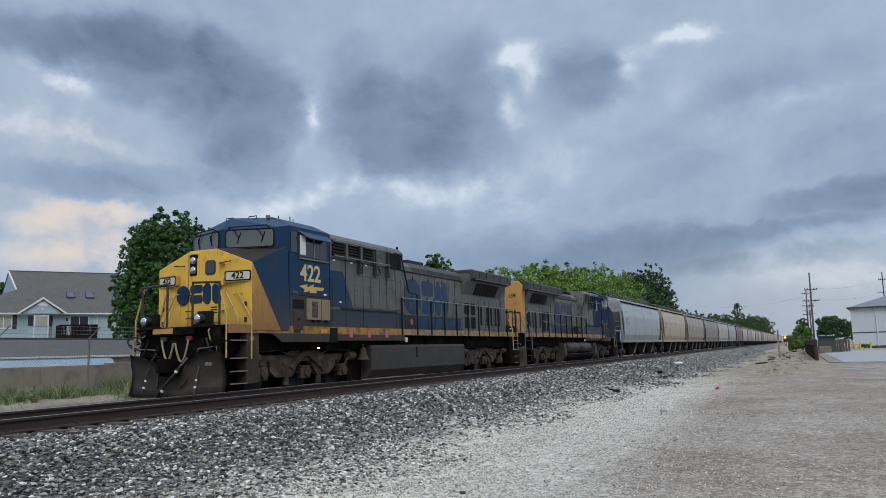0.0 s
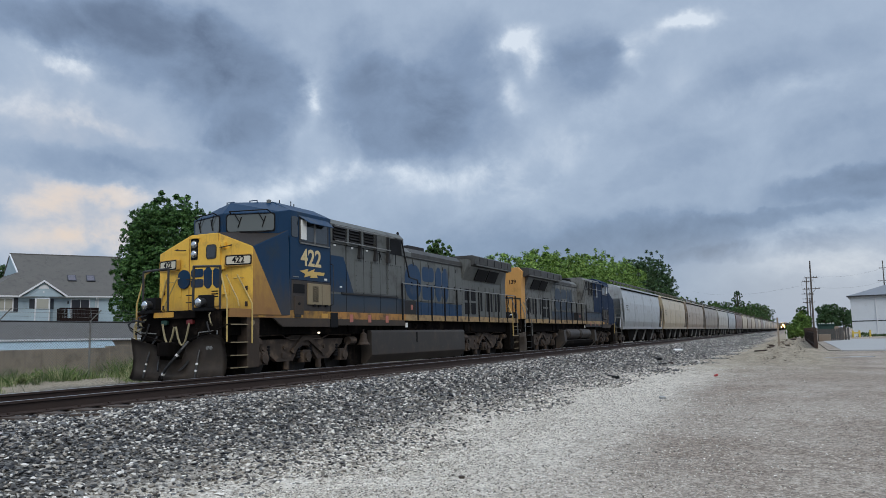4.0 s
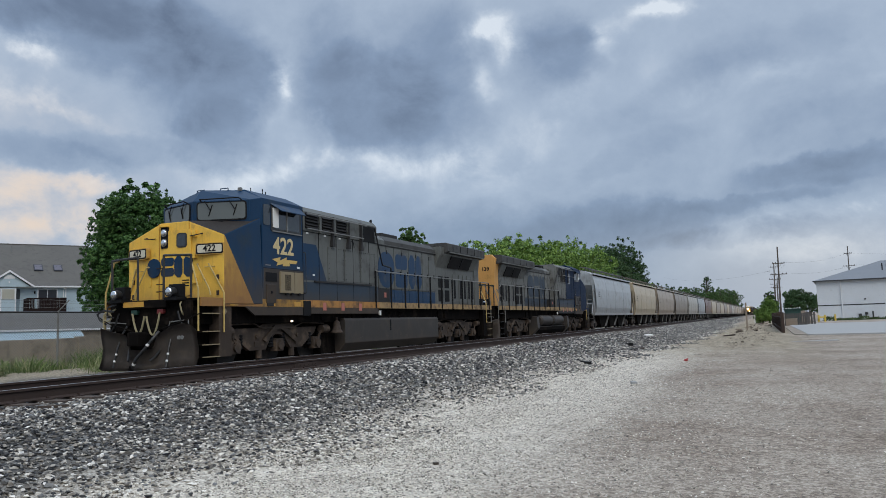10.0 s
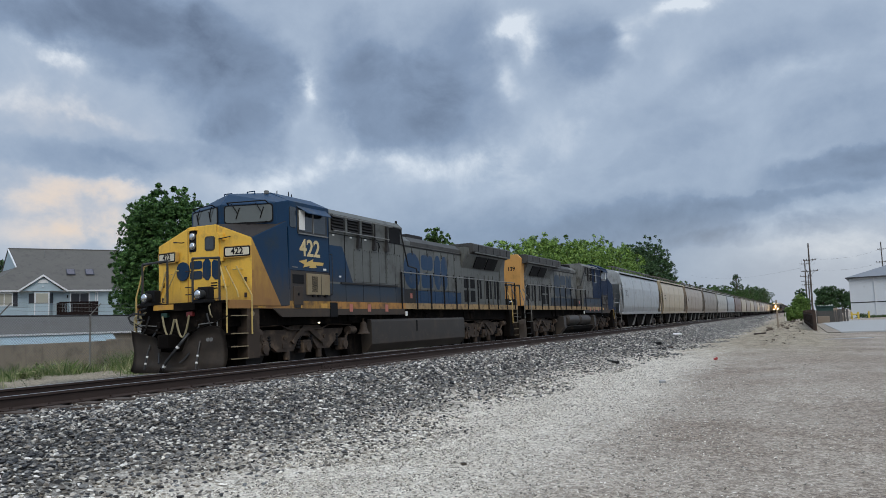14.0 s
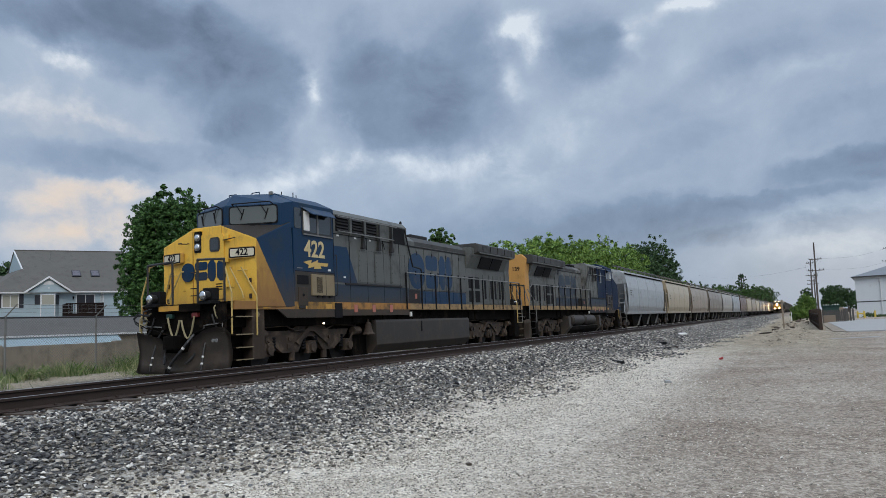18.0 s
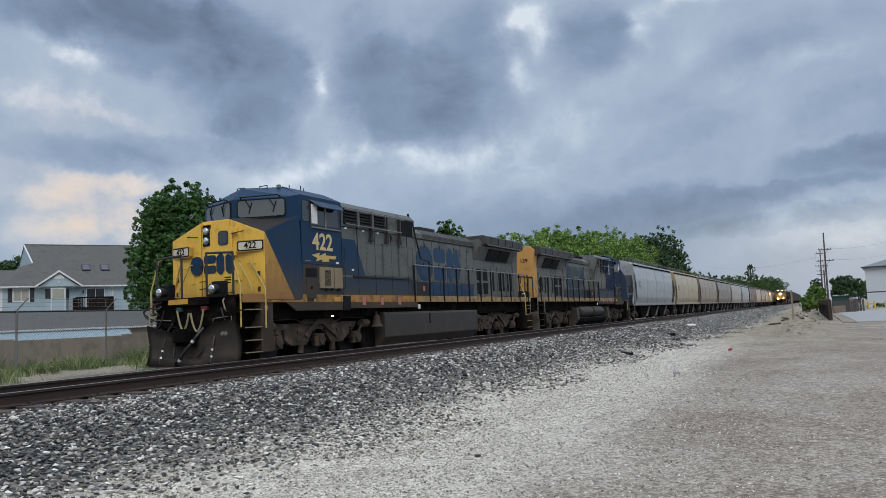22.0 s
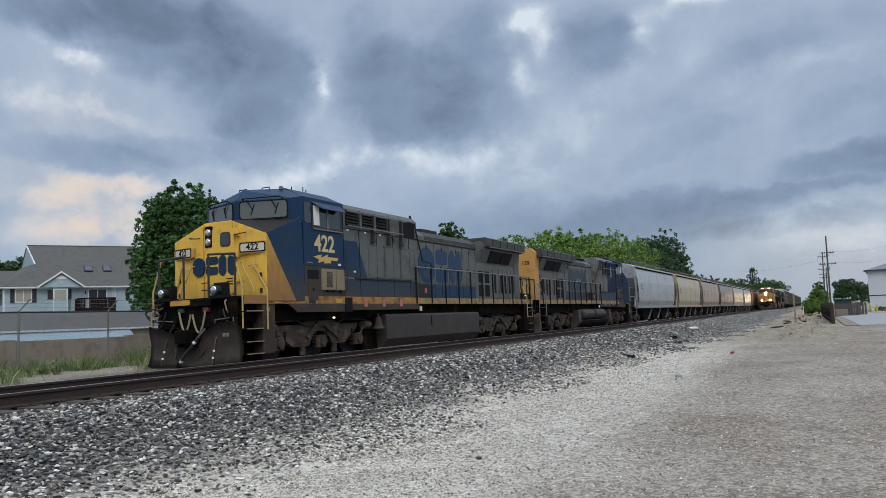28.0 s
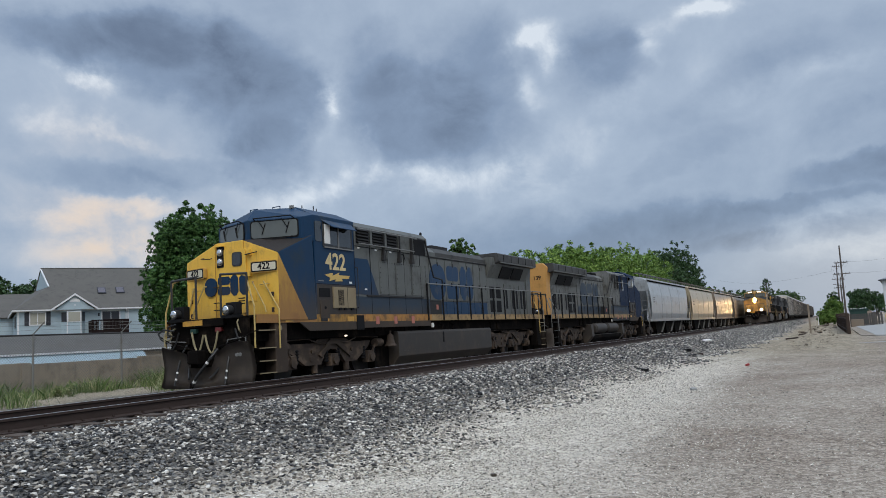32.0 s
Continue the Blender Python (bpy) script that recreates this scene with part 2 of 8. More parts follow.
def rod(bm, a, b, r, seg=8, r2=None):
    a, b = Vector(a), Vector(b)
    d = b - a
    m = Matrix.Translation((a + b) / 2) @ d.to_track_quat("Z", "Y").to_matrix().to_4x4()
    bmesh.ops.create_cone(bm, cap_ends=True, segments=seg, radius1=r, radius2=r if r2 is None else r2, depth=d.length, matrix=m)
    return bm


def pipe(bm, pts, r, seg=6):
    for a, b in zip(pts, pts[1:]):
        rod(bm, a, b, r, seg)
    for p in pts[1:-1]:
        bmesh.ops.create_icosphere(bm, subdivisions=1, radius=r * 1.02, matrix=Matrix.Translation(p))
    return bm


def hose_points(a, b, sag, n=10):
    a, b = Vector(a), Vector(b)
    return [a.lerp(b, i / n) + Vector((0, 0, -sag * 4 * (i / n) * (1 - i / n))) for i in range(n + 1)]


def prism(bm, profile, axis, a, b, bevel=0.0):
    """A profile drawn in the plane across an axis ('x': y, z pairs; 'y': x, z pairs; 'z': x, y pairs), drawn out from a to b."""
    def at(p, q, w):
        return {"x": (w, p, q), "y": (p, w, q), "z": (p, q, w)}[axis]
    lo = [bm.verts.new(at(p, q, a)) for p, q in profile]
    hi = [bm.verts.new(at(p, q, b)) for p, q in profile]
    faces = [bm.faces.new(lo), bm.faces.new(hi)]
    for i in range(len(lo)):
        j = (i + 1) % len(lo)
        faces.append(bm.faces.new((lo[i], lo[j], hi[j], hi[i])))
    bmesh.ops.recalc_face_normals(bm, faces=faces)
    if bevel:
        bmesh.ops.bevel(bm, geom=list({e for f in faces for e in f.edges}), offset=bevel, segments=2, affect="EDGES", profile=0.7)
    return bm


def disc(bm, at, r, thick, axis="x", seg=20):
    way = {"x": Vector((1, 0, 0)), "y": Vector((0, 1, 0)), "z": Vector((0, 0, 1))}[axis]
    return rod(bm, Vector(at) - way * thick / 2, Vector(at) + way * thick / 2, r, seg)


def strand(bm, pts, r, seg=4):
    """One unbroken wire along x through pts."""
    rings = [[bm.verts.new((p[0], p[1] + r * math.cos(2 * math.pi * i / seg), p[2] + r * math.sin(2 * math.pi * i / seg))) for i in range(seg)] for p in pts]
    for a, b in zip(rings, rings[1:]):
        for i in range(seg):
            bm.faces.new((a[i], b[i], b[(i + 1) % seg], a[(i + 1) % seg]))
    bm.faces.new(rings[0]), bm.faces.new(rings[-1][::-1])
    return bm


def lathe(bm, at, profile, seg=10):
    """A turned shape about the upright through at: (radius, height) pairs from the bottom up."""
    rings = []
    for r, z in profile:
        rings.append([bm.verts.new((at[0] + r * math.cos(2 * math.pi * i / seg), at[1] + r * math.sin(2 * math.pi * i / seg), at[2] + z)) for i in range(seg)])
    for a, b in zip(rings, rings[1:]):
        for i in range(seg):
            bm.faces.new((a[i], a[(i + 1) % seg], b[(i + 1) % seg], b[i]))
    bm.faces.new(rings[0][::-1]), bm.faces.new(rings[-1])
    return bm


def coil(bm, at, r, h, turns=5):
    prof = []
    for i in range(turns):
        z = h * i / turns
        prof += [(r * 0.72, z), (r, z + h * 0.25 / turns), (r, z + h * 0.6 / turns), (r * 0.72, z + h * 0.85 / turns)]
    return lathe(bm, at, prof)


def lettering(name, text, size, mat, parent, m, depth=0.004, label=""):
    cu = bpy.data.curves.new(name, "FONT")
    cu.body, cu.size, cu.extrude, cu.align_x, cu.align_y = text, size, depth, "CENTER", "CENTER"
    cu.offset = size * 0.02
    ob = bpy.data.objects.new(name, cu)
    scene.collection.objects.link(ob)
    bpy.context.view_layer.update()
    me = bpy.data.meshes.new_from_object(ob.evaluated_get(bpy.context.evaluated_depsgraph_get()))
    bpy.data.objects.remove(ob)
    me.materials.clear()
    me.materials.append(mat)
    made = new(name, me)
    made.parent = parent
    made.matrix_basis = m
    return tagged(made, label=label)


# ---------------------------------------------------------------- materials of this place
RAIL_RUST = material("rail_rust", (0.050, 0.036, 0.031), 0.8, 0.1, 0.3, scale=3, spec=0.2)
RAIL_TOP = material("rail_polished_top", (0.46, 0.46, 0.47), 0.35, 1.0, 0.1, scale=4, bump=0.02)
TIE_WOOD = material("tie_wood", (0.10, 0.075, 0.06), 0.9, 0, 0.4, scale=3, bump=0.5, per_piece=0.5)
STONE = material("ballast_stone", (0.3, 0.3, 0.3), 0.85, 0, 0.2, scale=4, bump=0.3, grain=60, islands=[
    (0.0, (0.016, 0.016, 0.018)), (0.21, (0.054, 0.056, 0.060)), (0.38, (0.120, 0.106, 0.090)), (0.55, (0.178, 0.183, 0.184)), (0.73, (0.29, 0.26, 0.22)), (0.88, (0.50, 0.47, 0.415)), (1.0, (0.80, 0.77, 0.71))])
GRAVEL = material("pale_gravel_stone", (0.4, 0.37, 0.33), 0.9, 0, 0.2, scale=4, bump=0.2, grain=60, islands=[
    (0.0, (0.11, 0.10, 0.088)), (0.22, (0.27, 0.25, 0.215)), (0.55, (0.46, 0.425, 0.365)), (0.8, (0.68, 0.64, 0.56)), (1.0, (0.90, 0.86, 0.78))])


def ground_material():
    """Ballast under the tracks, pale crushed stone beside it, then tan dirt and a brownish worn lot."""
    m = bpy.data.materials.new("gravel_ground")
    m.use_nodes = True
    n = Nodes(m.node_tree)
    out, bsdf = n.add("ShaderNodeOutputMaterial"), n.add("ShaderNodeBsdfPrincipled")
    at = n.add("ShaderNodeTexCoord").outputs["Object"]
    xyz = n.add("ShaderNodeSeparateXYZ")
    n.put(xyz.inputs[0], at)
    wob = n.math("SUBTRACT", n.noise(at, 0.55, 5, 0.65), 0.5)
    y = n.math("MULTIPLY_ADD", wob, 2.2, xyz.outputs[1])
    speck = n.voronoi(at, 48.0, out="Color")
    tone = n.add("ShaderNodeSeparateXYZ")
    n.put(tone.inputs[0], speck)
    grit = tone.outputs[0]
    fine = n.noise(at, 70.0, 4, 0.75)
    coarse = n.add("ShaderNodeSeparateXYZ")
    n.put(coarse.inputs[0], n.voronoi(at, 19.0, out="Color"))
    grit = n.math("MULTIPLY_ADD", fine, 0.45, n.math("MULTIPLY", n.math("MULTIPLY_ADD", coarse.outputs[1], 0.45, n.math("MULTIPLY", grit, 0.55)), 0.75))
    ballast = n.ramp(grit, [(0.1, (0.012, 0.012, 0.012)), (0.5, (0.060, 0.058, 0.055)), (0.9, (0.22, 0.21, 0.19))])
    pale = n.ramp(grit, [(0.1, (0.17, 0.15, 0.125)), (0.5, (0.525, 0.468, 0.385)), (0.9, (0.86, 0.80, 0.69))])
    brown = n.ramp(grit, [(0.1, (0.07, 0.055, 0.045)), (0.5, (0.174, 0.129, 0.094)), (0.9, (0.44, 0.365, 0.29))])
    tan = n.ramp(grit, [(0.1, (0.080, 0.064, 0.042)), (0.5, (0.285, 0.235, 0.160)), (0.9, (0.50, 0.43, 0.31))])
    spread = n.math("MINIMUM", n.math("MAXIMUM", n.math("MULTIPLY_ADD", xyz.outputs[0], 0.035, -0.30), 0.0), 1.1)
    foot = n.math("ADD", y, spread)
    color = n.mix(n.step(foot, -3.4, -4.7), ballast, pale)
    edge = n.math("ADD", y, n.math("MULTIPLY", n.math("MAXIMUM", xyz.outputs[0], -14.0), -0.02))
    lot = n.step(edge, -6.4, -8.5)
    patch = n.step(n.noise(at, 0.31, 6, 0.68), 0.36, 0.68)
    color = n.mix(n.math("MULTIPLY", lot, n.math("MULTIPLY_ADD", patch, 0.35, 0.65)), color, brown)
    dirt = n.math("MULTIPLY", n.step(n.math("MULTIPLY_ADD", wob, 16.0, xyz.outputs[0]), 8.0, 30.0), n.math("MULTIPLY", n.step(foot, -4.2, -5.2), n.step(y, -12.5, -10.5)))
    color = n.mix(n.math("MULTIPLY", dirt, 0.85), color, tan)
    wet = n.step(n.noise(n.vec("MULTIPLY", at, (0.5, 1.6, 1)), 0.35, 5, 0.6), 0.52, 0.66)
    color = n.mix(n.math("MULTIPLY", wet, 0.14), color, n.mix(1.0, color, (0.62, 0.60, 0.58), "MULTIPLY"))
    back = n.step(y, 7.0, 8.0)
    color = n.mix(n.math("MULTIPLY", back, 0.8), color, tan)
    clods = n.noise(n.vec("MULTIPLY", at, (0.28, 1.3, 1)), 2.0, 8, 0.70)
    color = n.mix(n.math("MULTIPLY", n.step(clods, 0.40, 0.60, 1.0, 0.0), n.math("MULTIPLY_ADD", dirt, 0.40, 0.16)), color, n.mix(1.0, color, (0.50, 0.46, 0.42), "MULTIPLY"))
    n.put(bsdf.inputs["Base Color"], color)
    bsdf.inputs["Roughness"].default_value = 0.92
    b = n.add("ShaderNodeBump")
    b.inputs["Strength"].default_value, b.inputs["Distance"].default_value = 1.0, 0.02
    n.put(b.inputs["Height"], grit)
    n.put(bsdf.inputs["Normal"], b)
    n.put(out.inputs[0], bsdf)
    return m


def ground_height(x, y):
    """The lie of the land: lot, ballast shoulder, two tracks, the strip behind."""
    bumps = 0.035 * noise.noise((x * 0.35, y * 0.5, 0)) + 0.015 * noise.noise((x * 1.3, y * 1.6, 3))
    if y < -2.1:
        k = min(1.0, max(0.0, (-2.1 - y) / 2.9))
        z = -0.22 - (0.60) * (k * k * (3 - 2 * k))
        near = min(1.0, max(0.0, (x - 22) / 25.0)) * min(1.0, max(0.0, (110 - x) / 15.0))
        rough = math.exp(-((y + 8.8) / 1.6) ** 2)
        bank = rough * (0.13 + 0.14 * abs(noise.noise((x * 0.18, y * 1.9, 7))) + 0.05 * noise.noise((x * 0.5, y * 2.4, 2)))
        return z + bumps * min(1, k * 2 + 0.2) + near * bank
    if y < 1.9:
        return -0.22 + 0.3 * bumps
    if y < 2.8:
        return -0.22 - 0.30 * (y - 1.9) / 0.9
    if y < 6.3:
        return -0.52 + 0.3 * bumps + 0.10 * math.exp(-((y - 6.2) / 0.35) ** 2)
    return -0.52 + min(0.20, 0.1 * (y - 6.3)) + bumps


def build_ground():
    xs = sorted({*np.arange(-40, 100, 0.5).round(2), *np.arange(100, 200, 4.0), *np.arange(200, 800, 30.0), -60, -120, -300, -900, -2500, 1200, 2500, 4500})
    ys = sorted({*np.arange(-16, 16, 0.4).round(2), *np.arange(-60, -16, 4.0), *np.arange(16, 80, 4.0), -120, -300, -900, -2500, 120, 300, 900, 2500})
    nx = len(xs)
    verts = [(x, y, ground_height(x, y)) for y in ys for x in xs]
    faces = [(j * nx + i, j * nx + i + 1, (j + 1) * nx + i + 1, (j + 1) * nx + i) for j in range(len(ys) - 1) for i in range(nx - 1)]
    me = bpy.data.meshes.new("ground")
    me.from_pydata(verts, [], faces)
    me.materials.append(ground_material())
    me.shade_smooth()
    tagged(new("ground", me), "grey and tan gravel ground beside the tracks", "ground", kind="structure")


build_ground()


def rail(name, y, top, x0=-120, x1=900):
    h, w = 0.175, 0.075
    R = thing("rail", "rusty brown steel rail with a worn shiny top", "rail", "rails", pose(0, y, top))
    part("rail_foot", prism(bmesh.new(), [(-w, -h), (w, -h), (w, -h + 0.012), (0.016, -h + 0.034), (-0.016, -h + 0.034), (-w, -h + 0.012)], "x", x0, x1), RAIL_RUST, R)
    part("rail_web", prism(bmesh.new(), [(-0.014, -h + 0.032), (0.014, -h + 0.032), (0.011, -0.044), (-0.011, -0.044)], "x", x0, x1), RAIL_RUST, R)
    head = part("rail_head", prism(bmesh.new(), [(-0.012, -0.046), (0.012, -0.046), (0.036, -0.034), (0.036, -0.007), (0.03, -0.002), (-0.03, -0.002), (-0.036, -0.007), (-0.036, -0.034)], "x", x0, x1), RAIL_RUST, R)
    part("running_band", bm_box(x0, x1, -0.029, 0.027, -0.004, 0.0), RAIL_TOP, head, "polished running band")
    for k in range(-2, 9):
        bm = bm_box(13.0 * k - 0.45, 13.0 * k + 0.45, 0.013, 0.030, -0.14, -0.052, bevel=0.006)
        box(bm, 13.0 * k - 0.45, 13.0 * k + 0.45, -0.030, -0.013, -0.14, -0.052, bevel=0.006)
        for q in (-0.36, -0.22, -0.08, 0.08, 0.22, 0.36):
            disc(bm, (13.0 * k + q, -0.034, -0.096), 0.014, 0.012, "y", 6)
        part("joint_bar", bm, RAIL_RUST, R)
    return R


for y, top in ((-0.755, 0.0), (0.755, 0.0), (4.15 - 0.755, -0.30), (4.15 + 0.755, -0.30)):
    rail("rail", y, top)


def build_ties():
    """Sleepers under both tracks: the near ones each a thing, the far ones joined."""
    rnd = random.Random(4)
    base = None
    for k in range(150):
        x = -20 + 0.52 * k
        if base is None:
            bm = bm_box(-0.115, 0.115, -1.28, 1.28, -0.17, 0.0, bevel=0.012)
            base = single("railway_tie", bm, TIE_WOOD, "weathered dark brown wooden railway tie sunk in ballast", "railway tie", group="railway ties")
            tie = base
            for s in (-1, 1):
                plate = part("tie_plate", bm_box(-0.09, 0.09, s * 0.755 - 0.17, s * 0.755 + 0.17, 0.0, 0.016, bevel=0.004), RAIL_RUST, base)
                part("spike", bm_box(0.03, 0.06, s * 0.755 - 0.115, s * 0.755 - 0.08, 0.0, 0.045, bevel=0.006), RAIL_RUST, plate)
        elif k < 42:
            tie = copy_thing(base, Matrix())
        else:
            tie = tagged(new("railway_tie", base.data), base["label"], base["category"], base["group"])
        tie.matrix_basis = pose(x + rnd.uniform(-0.03, 0.03), rnd.uniform(-0.04, 0.04), -0.178, 0, 0, rnd.uniform(-1, 1))
    bm = bmesh.new()
    for k in range(250):
        box(bm, -20 + 0.52 * k, -19.77 + 0.52 * k, 4.15 - 1.28, 4.15 + 1.28, -0.62, -0.478)
    single("far_railway_ties", bm, TIE_WOOD, "dark wooden ties under the standing train", "railway ties", kind="stuff")


build_ties()


def rock_templates(rnd, count=16, corners=13):
    out = []
    for _ in range(count):
        bm = bmesh.new()
        pts = rnd.normal(size=(corners, 3))
        pts /= np.linalg.norm(pts, axis=1, keepdims=True)
        pts *= rnd.uniform(0.88, 1.12, (corners, 1)) * np.array([1.30, rnd.uniform(0.70, 1.0), rnd.uniform(0.42, 0.75)])
        for p in pts:
            bm.verts.new(p)
        hull = bmesh.ops.convex_hull(bm, input=bm.verts[:])
        loose = [v for v in bm.verts if not v.link_faces]
        bmesh.ops.delete(bm, geom=loose, context="VERTS")
        bmesh.ops.triangulate(bm, faces=bm.faces[:])
        bm.verts.index_update()
        co = np.array([v.co for v in bm.verts])
        tri = np.array([[v.index for v in f.verts] for f in bm.faces])
        bm.free()
        out.append((co, tri))
    return out


def scatter_stones(name, places, sizes, mat, label, seed=1, corners=13):
    """Many loose stones in one mesh."""
    rnd = np.random.default_rng(seed)
    kinds = rock_templates(rnd, corners=corners)
    which = rnd.integers(0, len(kinds), len(places))
    cos, tris, base = [], [], 0
    for k, (co, tri) in enumerate(kinds):
        idx = np.nonzero(which == k)[0]
        if not len(idx):
            continue
        a = rnd.uniform(0, 2 * np.pi, len(idx))
        b = rnd.uniform(-0.5, 0.5, len(idx))
        ca, sa, cb, sb = np.cos(a), np.sin(a), np.cos(b), np.sin(b)
        z0 = np.zeros_like(a)
        turn = np.stack([np.stack([ca, -sa * cb, sa * sb], -1), np.stack([sa, ca * cb, -ca * sb], -1), np.stack([z0, sb, cb], -1)], 1)
        v = np.einsum("nij,kj->nki", turn, co) * sizes[idx][:, None, None] + places[idx][:, None, :]
        cos.append(v.reshape(-1, 3))
        tris.append((tri[None] + (base + np.arange(len(idx)) * len(co))[:, None, None]).reshape(-1, 3))
        base += len(idx) * len(co)
    co, tri = np.concatenate(cos), np.concatenate(tris)
    me = bpy.data.meshes.new(name)
    me.vertices.add(len(co))
    me.vertices.foreach_set("co", co.astype(np.float32).ravel())
    me.loops.add(tri.size)
    me.loops.foreach_set("vertex_index", tri.ravel().astype(np.int32))
    me.polygons.add(len(tri))
    me.polygons.foreach_set("loop_start", np.arange(0, tri.size, 3, dtype=np.int32))
    me.update(calc_edges=True)
    me.shade_flat()
    me.materials.append(mat)
    return tagged(new(name, me), label, name.replace("_", " "), kind="stuff")


def build_ballast():
    rnd = np.random.default_rng(7)
    # denser towards the camera's stand
    def lay(x0, x1, y0, y1, per_m2, lo, hi):
        k = int((x1 - x0) * (y1 - y0) * per_m2)
        xy = np.stack([rnd.uniform(x0, x1, k), rnd.uniform(y0, y1, k)], 1)
        s = rnd.uniform(lo, hi, k) ** 1.0
        keep = xy[:, 1] + 0.5 * np.sin(xy[:, 0] * 0.9) + rnd.normal(0, 0.45, k) > -4.75 - np.clip(xy[:, 0] * 0.035 - 0.30, 0.0, 1.1)
        keep &= (np.abs(np.abs(xy[:, 1]) - 0.755) > 0.085)
        return xy[keep], s[keep]
    sets = [lay(-12.5, -2, -5.9, -0.9, 720, 0.013, 0.034), lay(-2, 12, -5.4, -0.9, 330, 0.017, 0.042), lay(12, 36, -6.6, -0.9, 95, 0.026, 0.052), lay(-13, 14, -0.68, 2.6, 60, 0.02, 0.04)]
    xy, s = np.concatenate([a for a, _ in sets]), np.concatenate([b for _, b in sets])
    z = np.array([ground_height(float(x), float(y)) for x, y in xy]) + s * rnd.uniform(0.0, 0.9, len(s))
    # paler stones take over towards the lot
    pale = rnd.random(len(s)) < np.clip((-3.5 - xy[:, 1]) / 1.6, 0.0, 1.0) * 0.75 * np.clip((16.0 - xy[:, 0]) / 8.0, 0.0, 1.0)
    scatter_stones("pale_ballast_stones", np.column_stack([xy, z])[pale], s[pale] * 0.9, GRAVEL, "pale crushed stone along the foot of the ballast", 21, corners=10)
    xy, s, z = xy[~pale], s[~pale], z[~pale]
    far = [lay(35, 60, -6.6, -0.9, 75, 0.028, 0.056), lay(60, 100, -6.6, -0.9, 30, 0.035, 0.07), lay(100, 190, -5.0, -0.9, 9, 0.05, 0.10)]
    fxy, fs = np.concatenate([a for a, _ in far]), np.concatenate([b for _, b in far])
    fz = np.array([ground_height(float(x), float(y)) for x, y in fxy]) + fs * 0.2
    scatter_stones("far_ballast_stones", np.column_stack([fxy, fz]), fs, STONE, "grey and white ballast stones farther along the track", 5, corners=7)
    scatter_stones("ballast_stones", np.column_stack([xy, z]), s, STONE, "mixed grey and white crushed stone ballast", 3, corners=10)


build_ballast()

# ---------------------------------------------------------------- trains: materials
SOOT = (0.035, 0.033, 0.032)
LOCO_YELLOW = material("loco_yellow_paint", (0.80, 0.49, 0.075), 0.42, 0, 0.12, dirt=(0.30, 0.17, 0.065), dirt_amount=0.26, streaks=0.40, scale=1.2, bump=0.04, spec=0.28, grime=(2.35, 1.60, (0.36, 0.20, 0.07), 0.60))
# duller and darker than the nose front's yellow, browner towards the bottom
LOCO_ORANGE = material("loco_dull_orange", (0.53, 0.30, 0.058), 0.5, 0, 0.18, dirt=(0.24, 0.125, 0.045), dirt_amount=0.34, streaks=0.45, bump=0.05, spec=0.25, grime=(3.3, 1.75, (0.25, 0.125, 0.052), 0.80))
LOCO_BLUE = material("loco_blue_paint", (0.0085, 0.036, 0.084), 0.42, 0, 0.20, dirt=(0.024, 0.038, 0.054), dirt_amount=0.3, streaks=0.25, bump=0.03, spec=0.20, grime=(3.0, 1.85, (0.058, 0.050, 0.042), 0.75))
LOCO_FADED = material("loco_faded_blue", (0.021, 0.052, 0.108), 0.55, 0, 0.2, dirt=(0.075, 0.085, 0.095), dirt_amount=0.3, streaks=0.4, bump=0.05, spec=0.22)
LOCO_GREY = material("loco_grey_paint", (0.120, 0.126, 0.118), 0.5, 0, 0.2, dirt=(0.050, 0.047, 0.043), dirt_amount=0.35, streaks=0.60, bump=0.04, spec=0.26)
LOCO_DARKGREY = material("loco_sooty_grey", (0.030, 0.030, 0.031), 0.65, 0, 0.25, dirt=SOOT, dirt_amount=0.4, streaks=0.4, bump=0.06, spec=0.22)
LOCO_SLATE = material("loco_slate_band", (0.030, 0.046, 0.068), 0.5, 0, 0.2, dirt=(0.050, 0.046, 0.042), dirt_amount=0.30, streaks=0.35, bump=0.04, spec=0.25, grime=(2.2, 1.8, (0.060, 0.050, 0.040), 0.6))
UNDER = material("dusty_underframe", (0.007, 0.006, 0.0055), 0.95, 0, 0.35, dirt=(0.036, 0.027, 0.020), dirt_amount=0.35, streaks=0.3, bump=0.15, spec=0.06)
TRUCK_DUST = material("dusty_truck_iron", (0.060, 0.046, 0.037), 0.75, 0, 0.4, dirt=(0.16, 0.115, 0.080), dirt_amount=0.45, scale=1.6, bump=0.25, spec=0.2)
TANK_GREY = material("tank_grey", (0.048, 0.043, 0.039), 0.5, 0, 0.25, dirt=(0.075, 0.060, 0.047), dirt_amount=0.4, streaks=0.45, bump=0.04, spec=0.25, grime=(0.75, 0.2, (0.075, 0.058, 0.044), 0.7))
STRIPE = material("worn_yellow_stripe", (0.42, 0.21, 0.06), 0.55, 0, 0.3, dirt=(0.075, 0.052, 0.038), dirt_amount=0.52, streaks=0.55, scale=1.6, bump=0.05, spec=0.22)
PLOW = material("plow_steel", (0.092, 0.078, 0.068), 0.55, 0, 0.4, dirt=(0.14, 0.112, 0.088), dirt_amount=0.45, streaks=0.3, bump=0.10, spec=0.3)
NOSE_GRIME = material("nose_lower_grime", (0.40, 0.22, 0.055), 0.6, 0, 0.3, dirt=(0.095, 0.066, 0.045), dirt_amount=0.72, streaks=0.7, scale=2.0, spec=0.2)
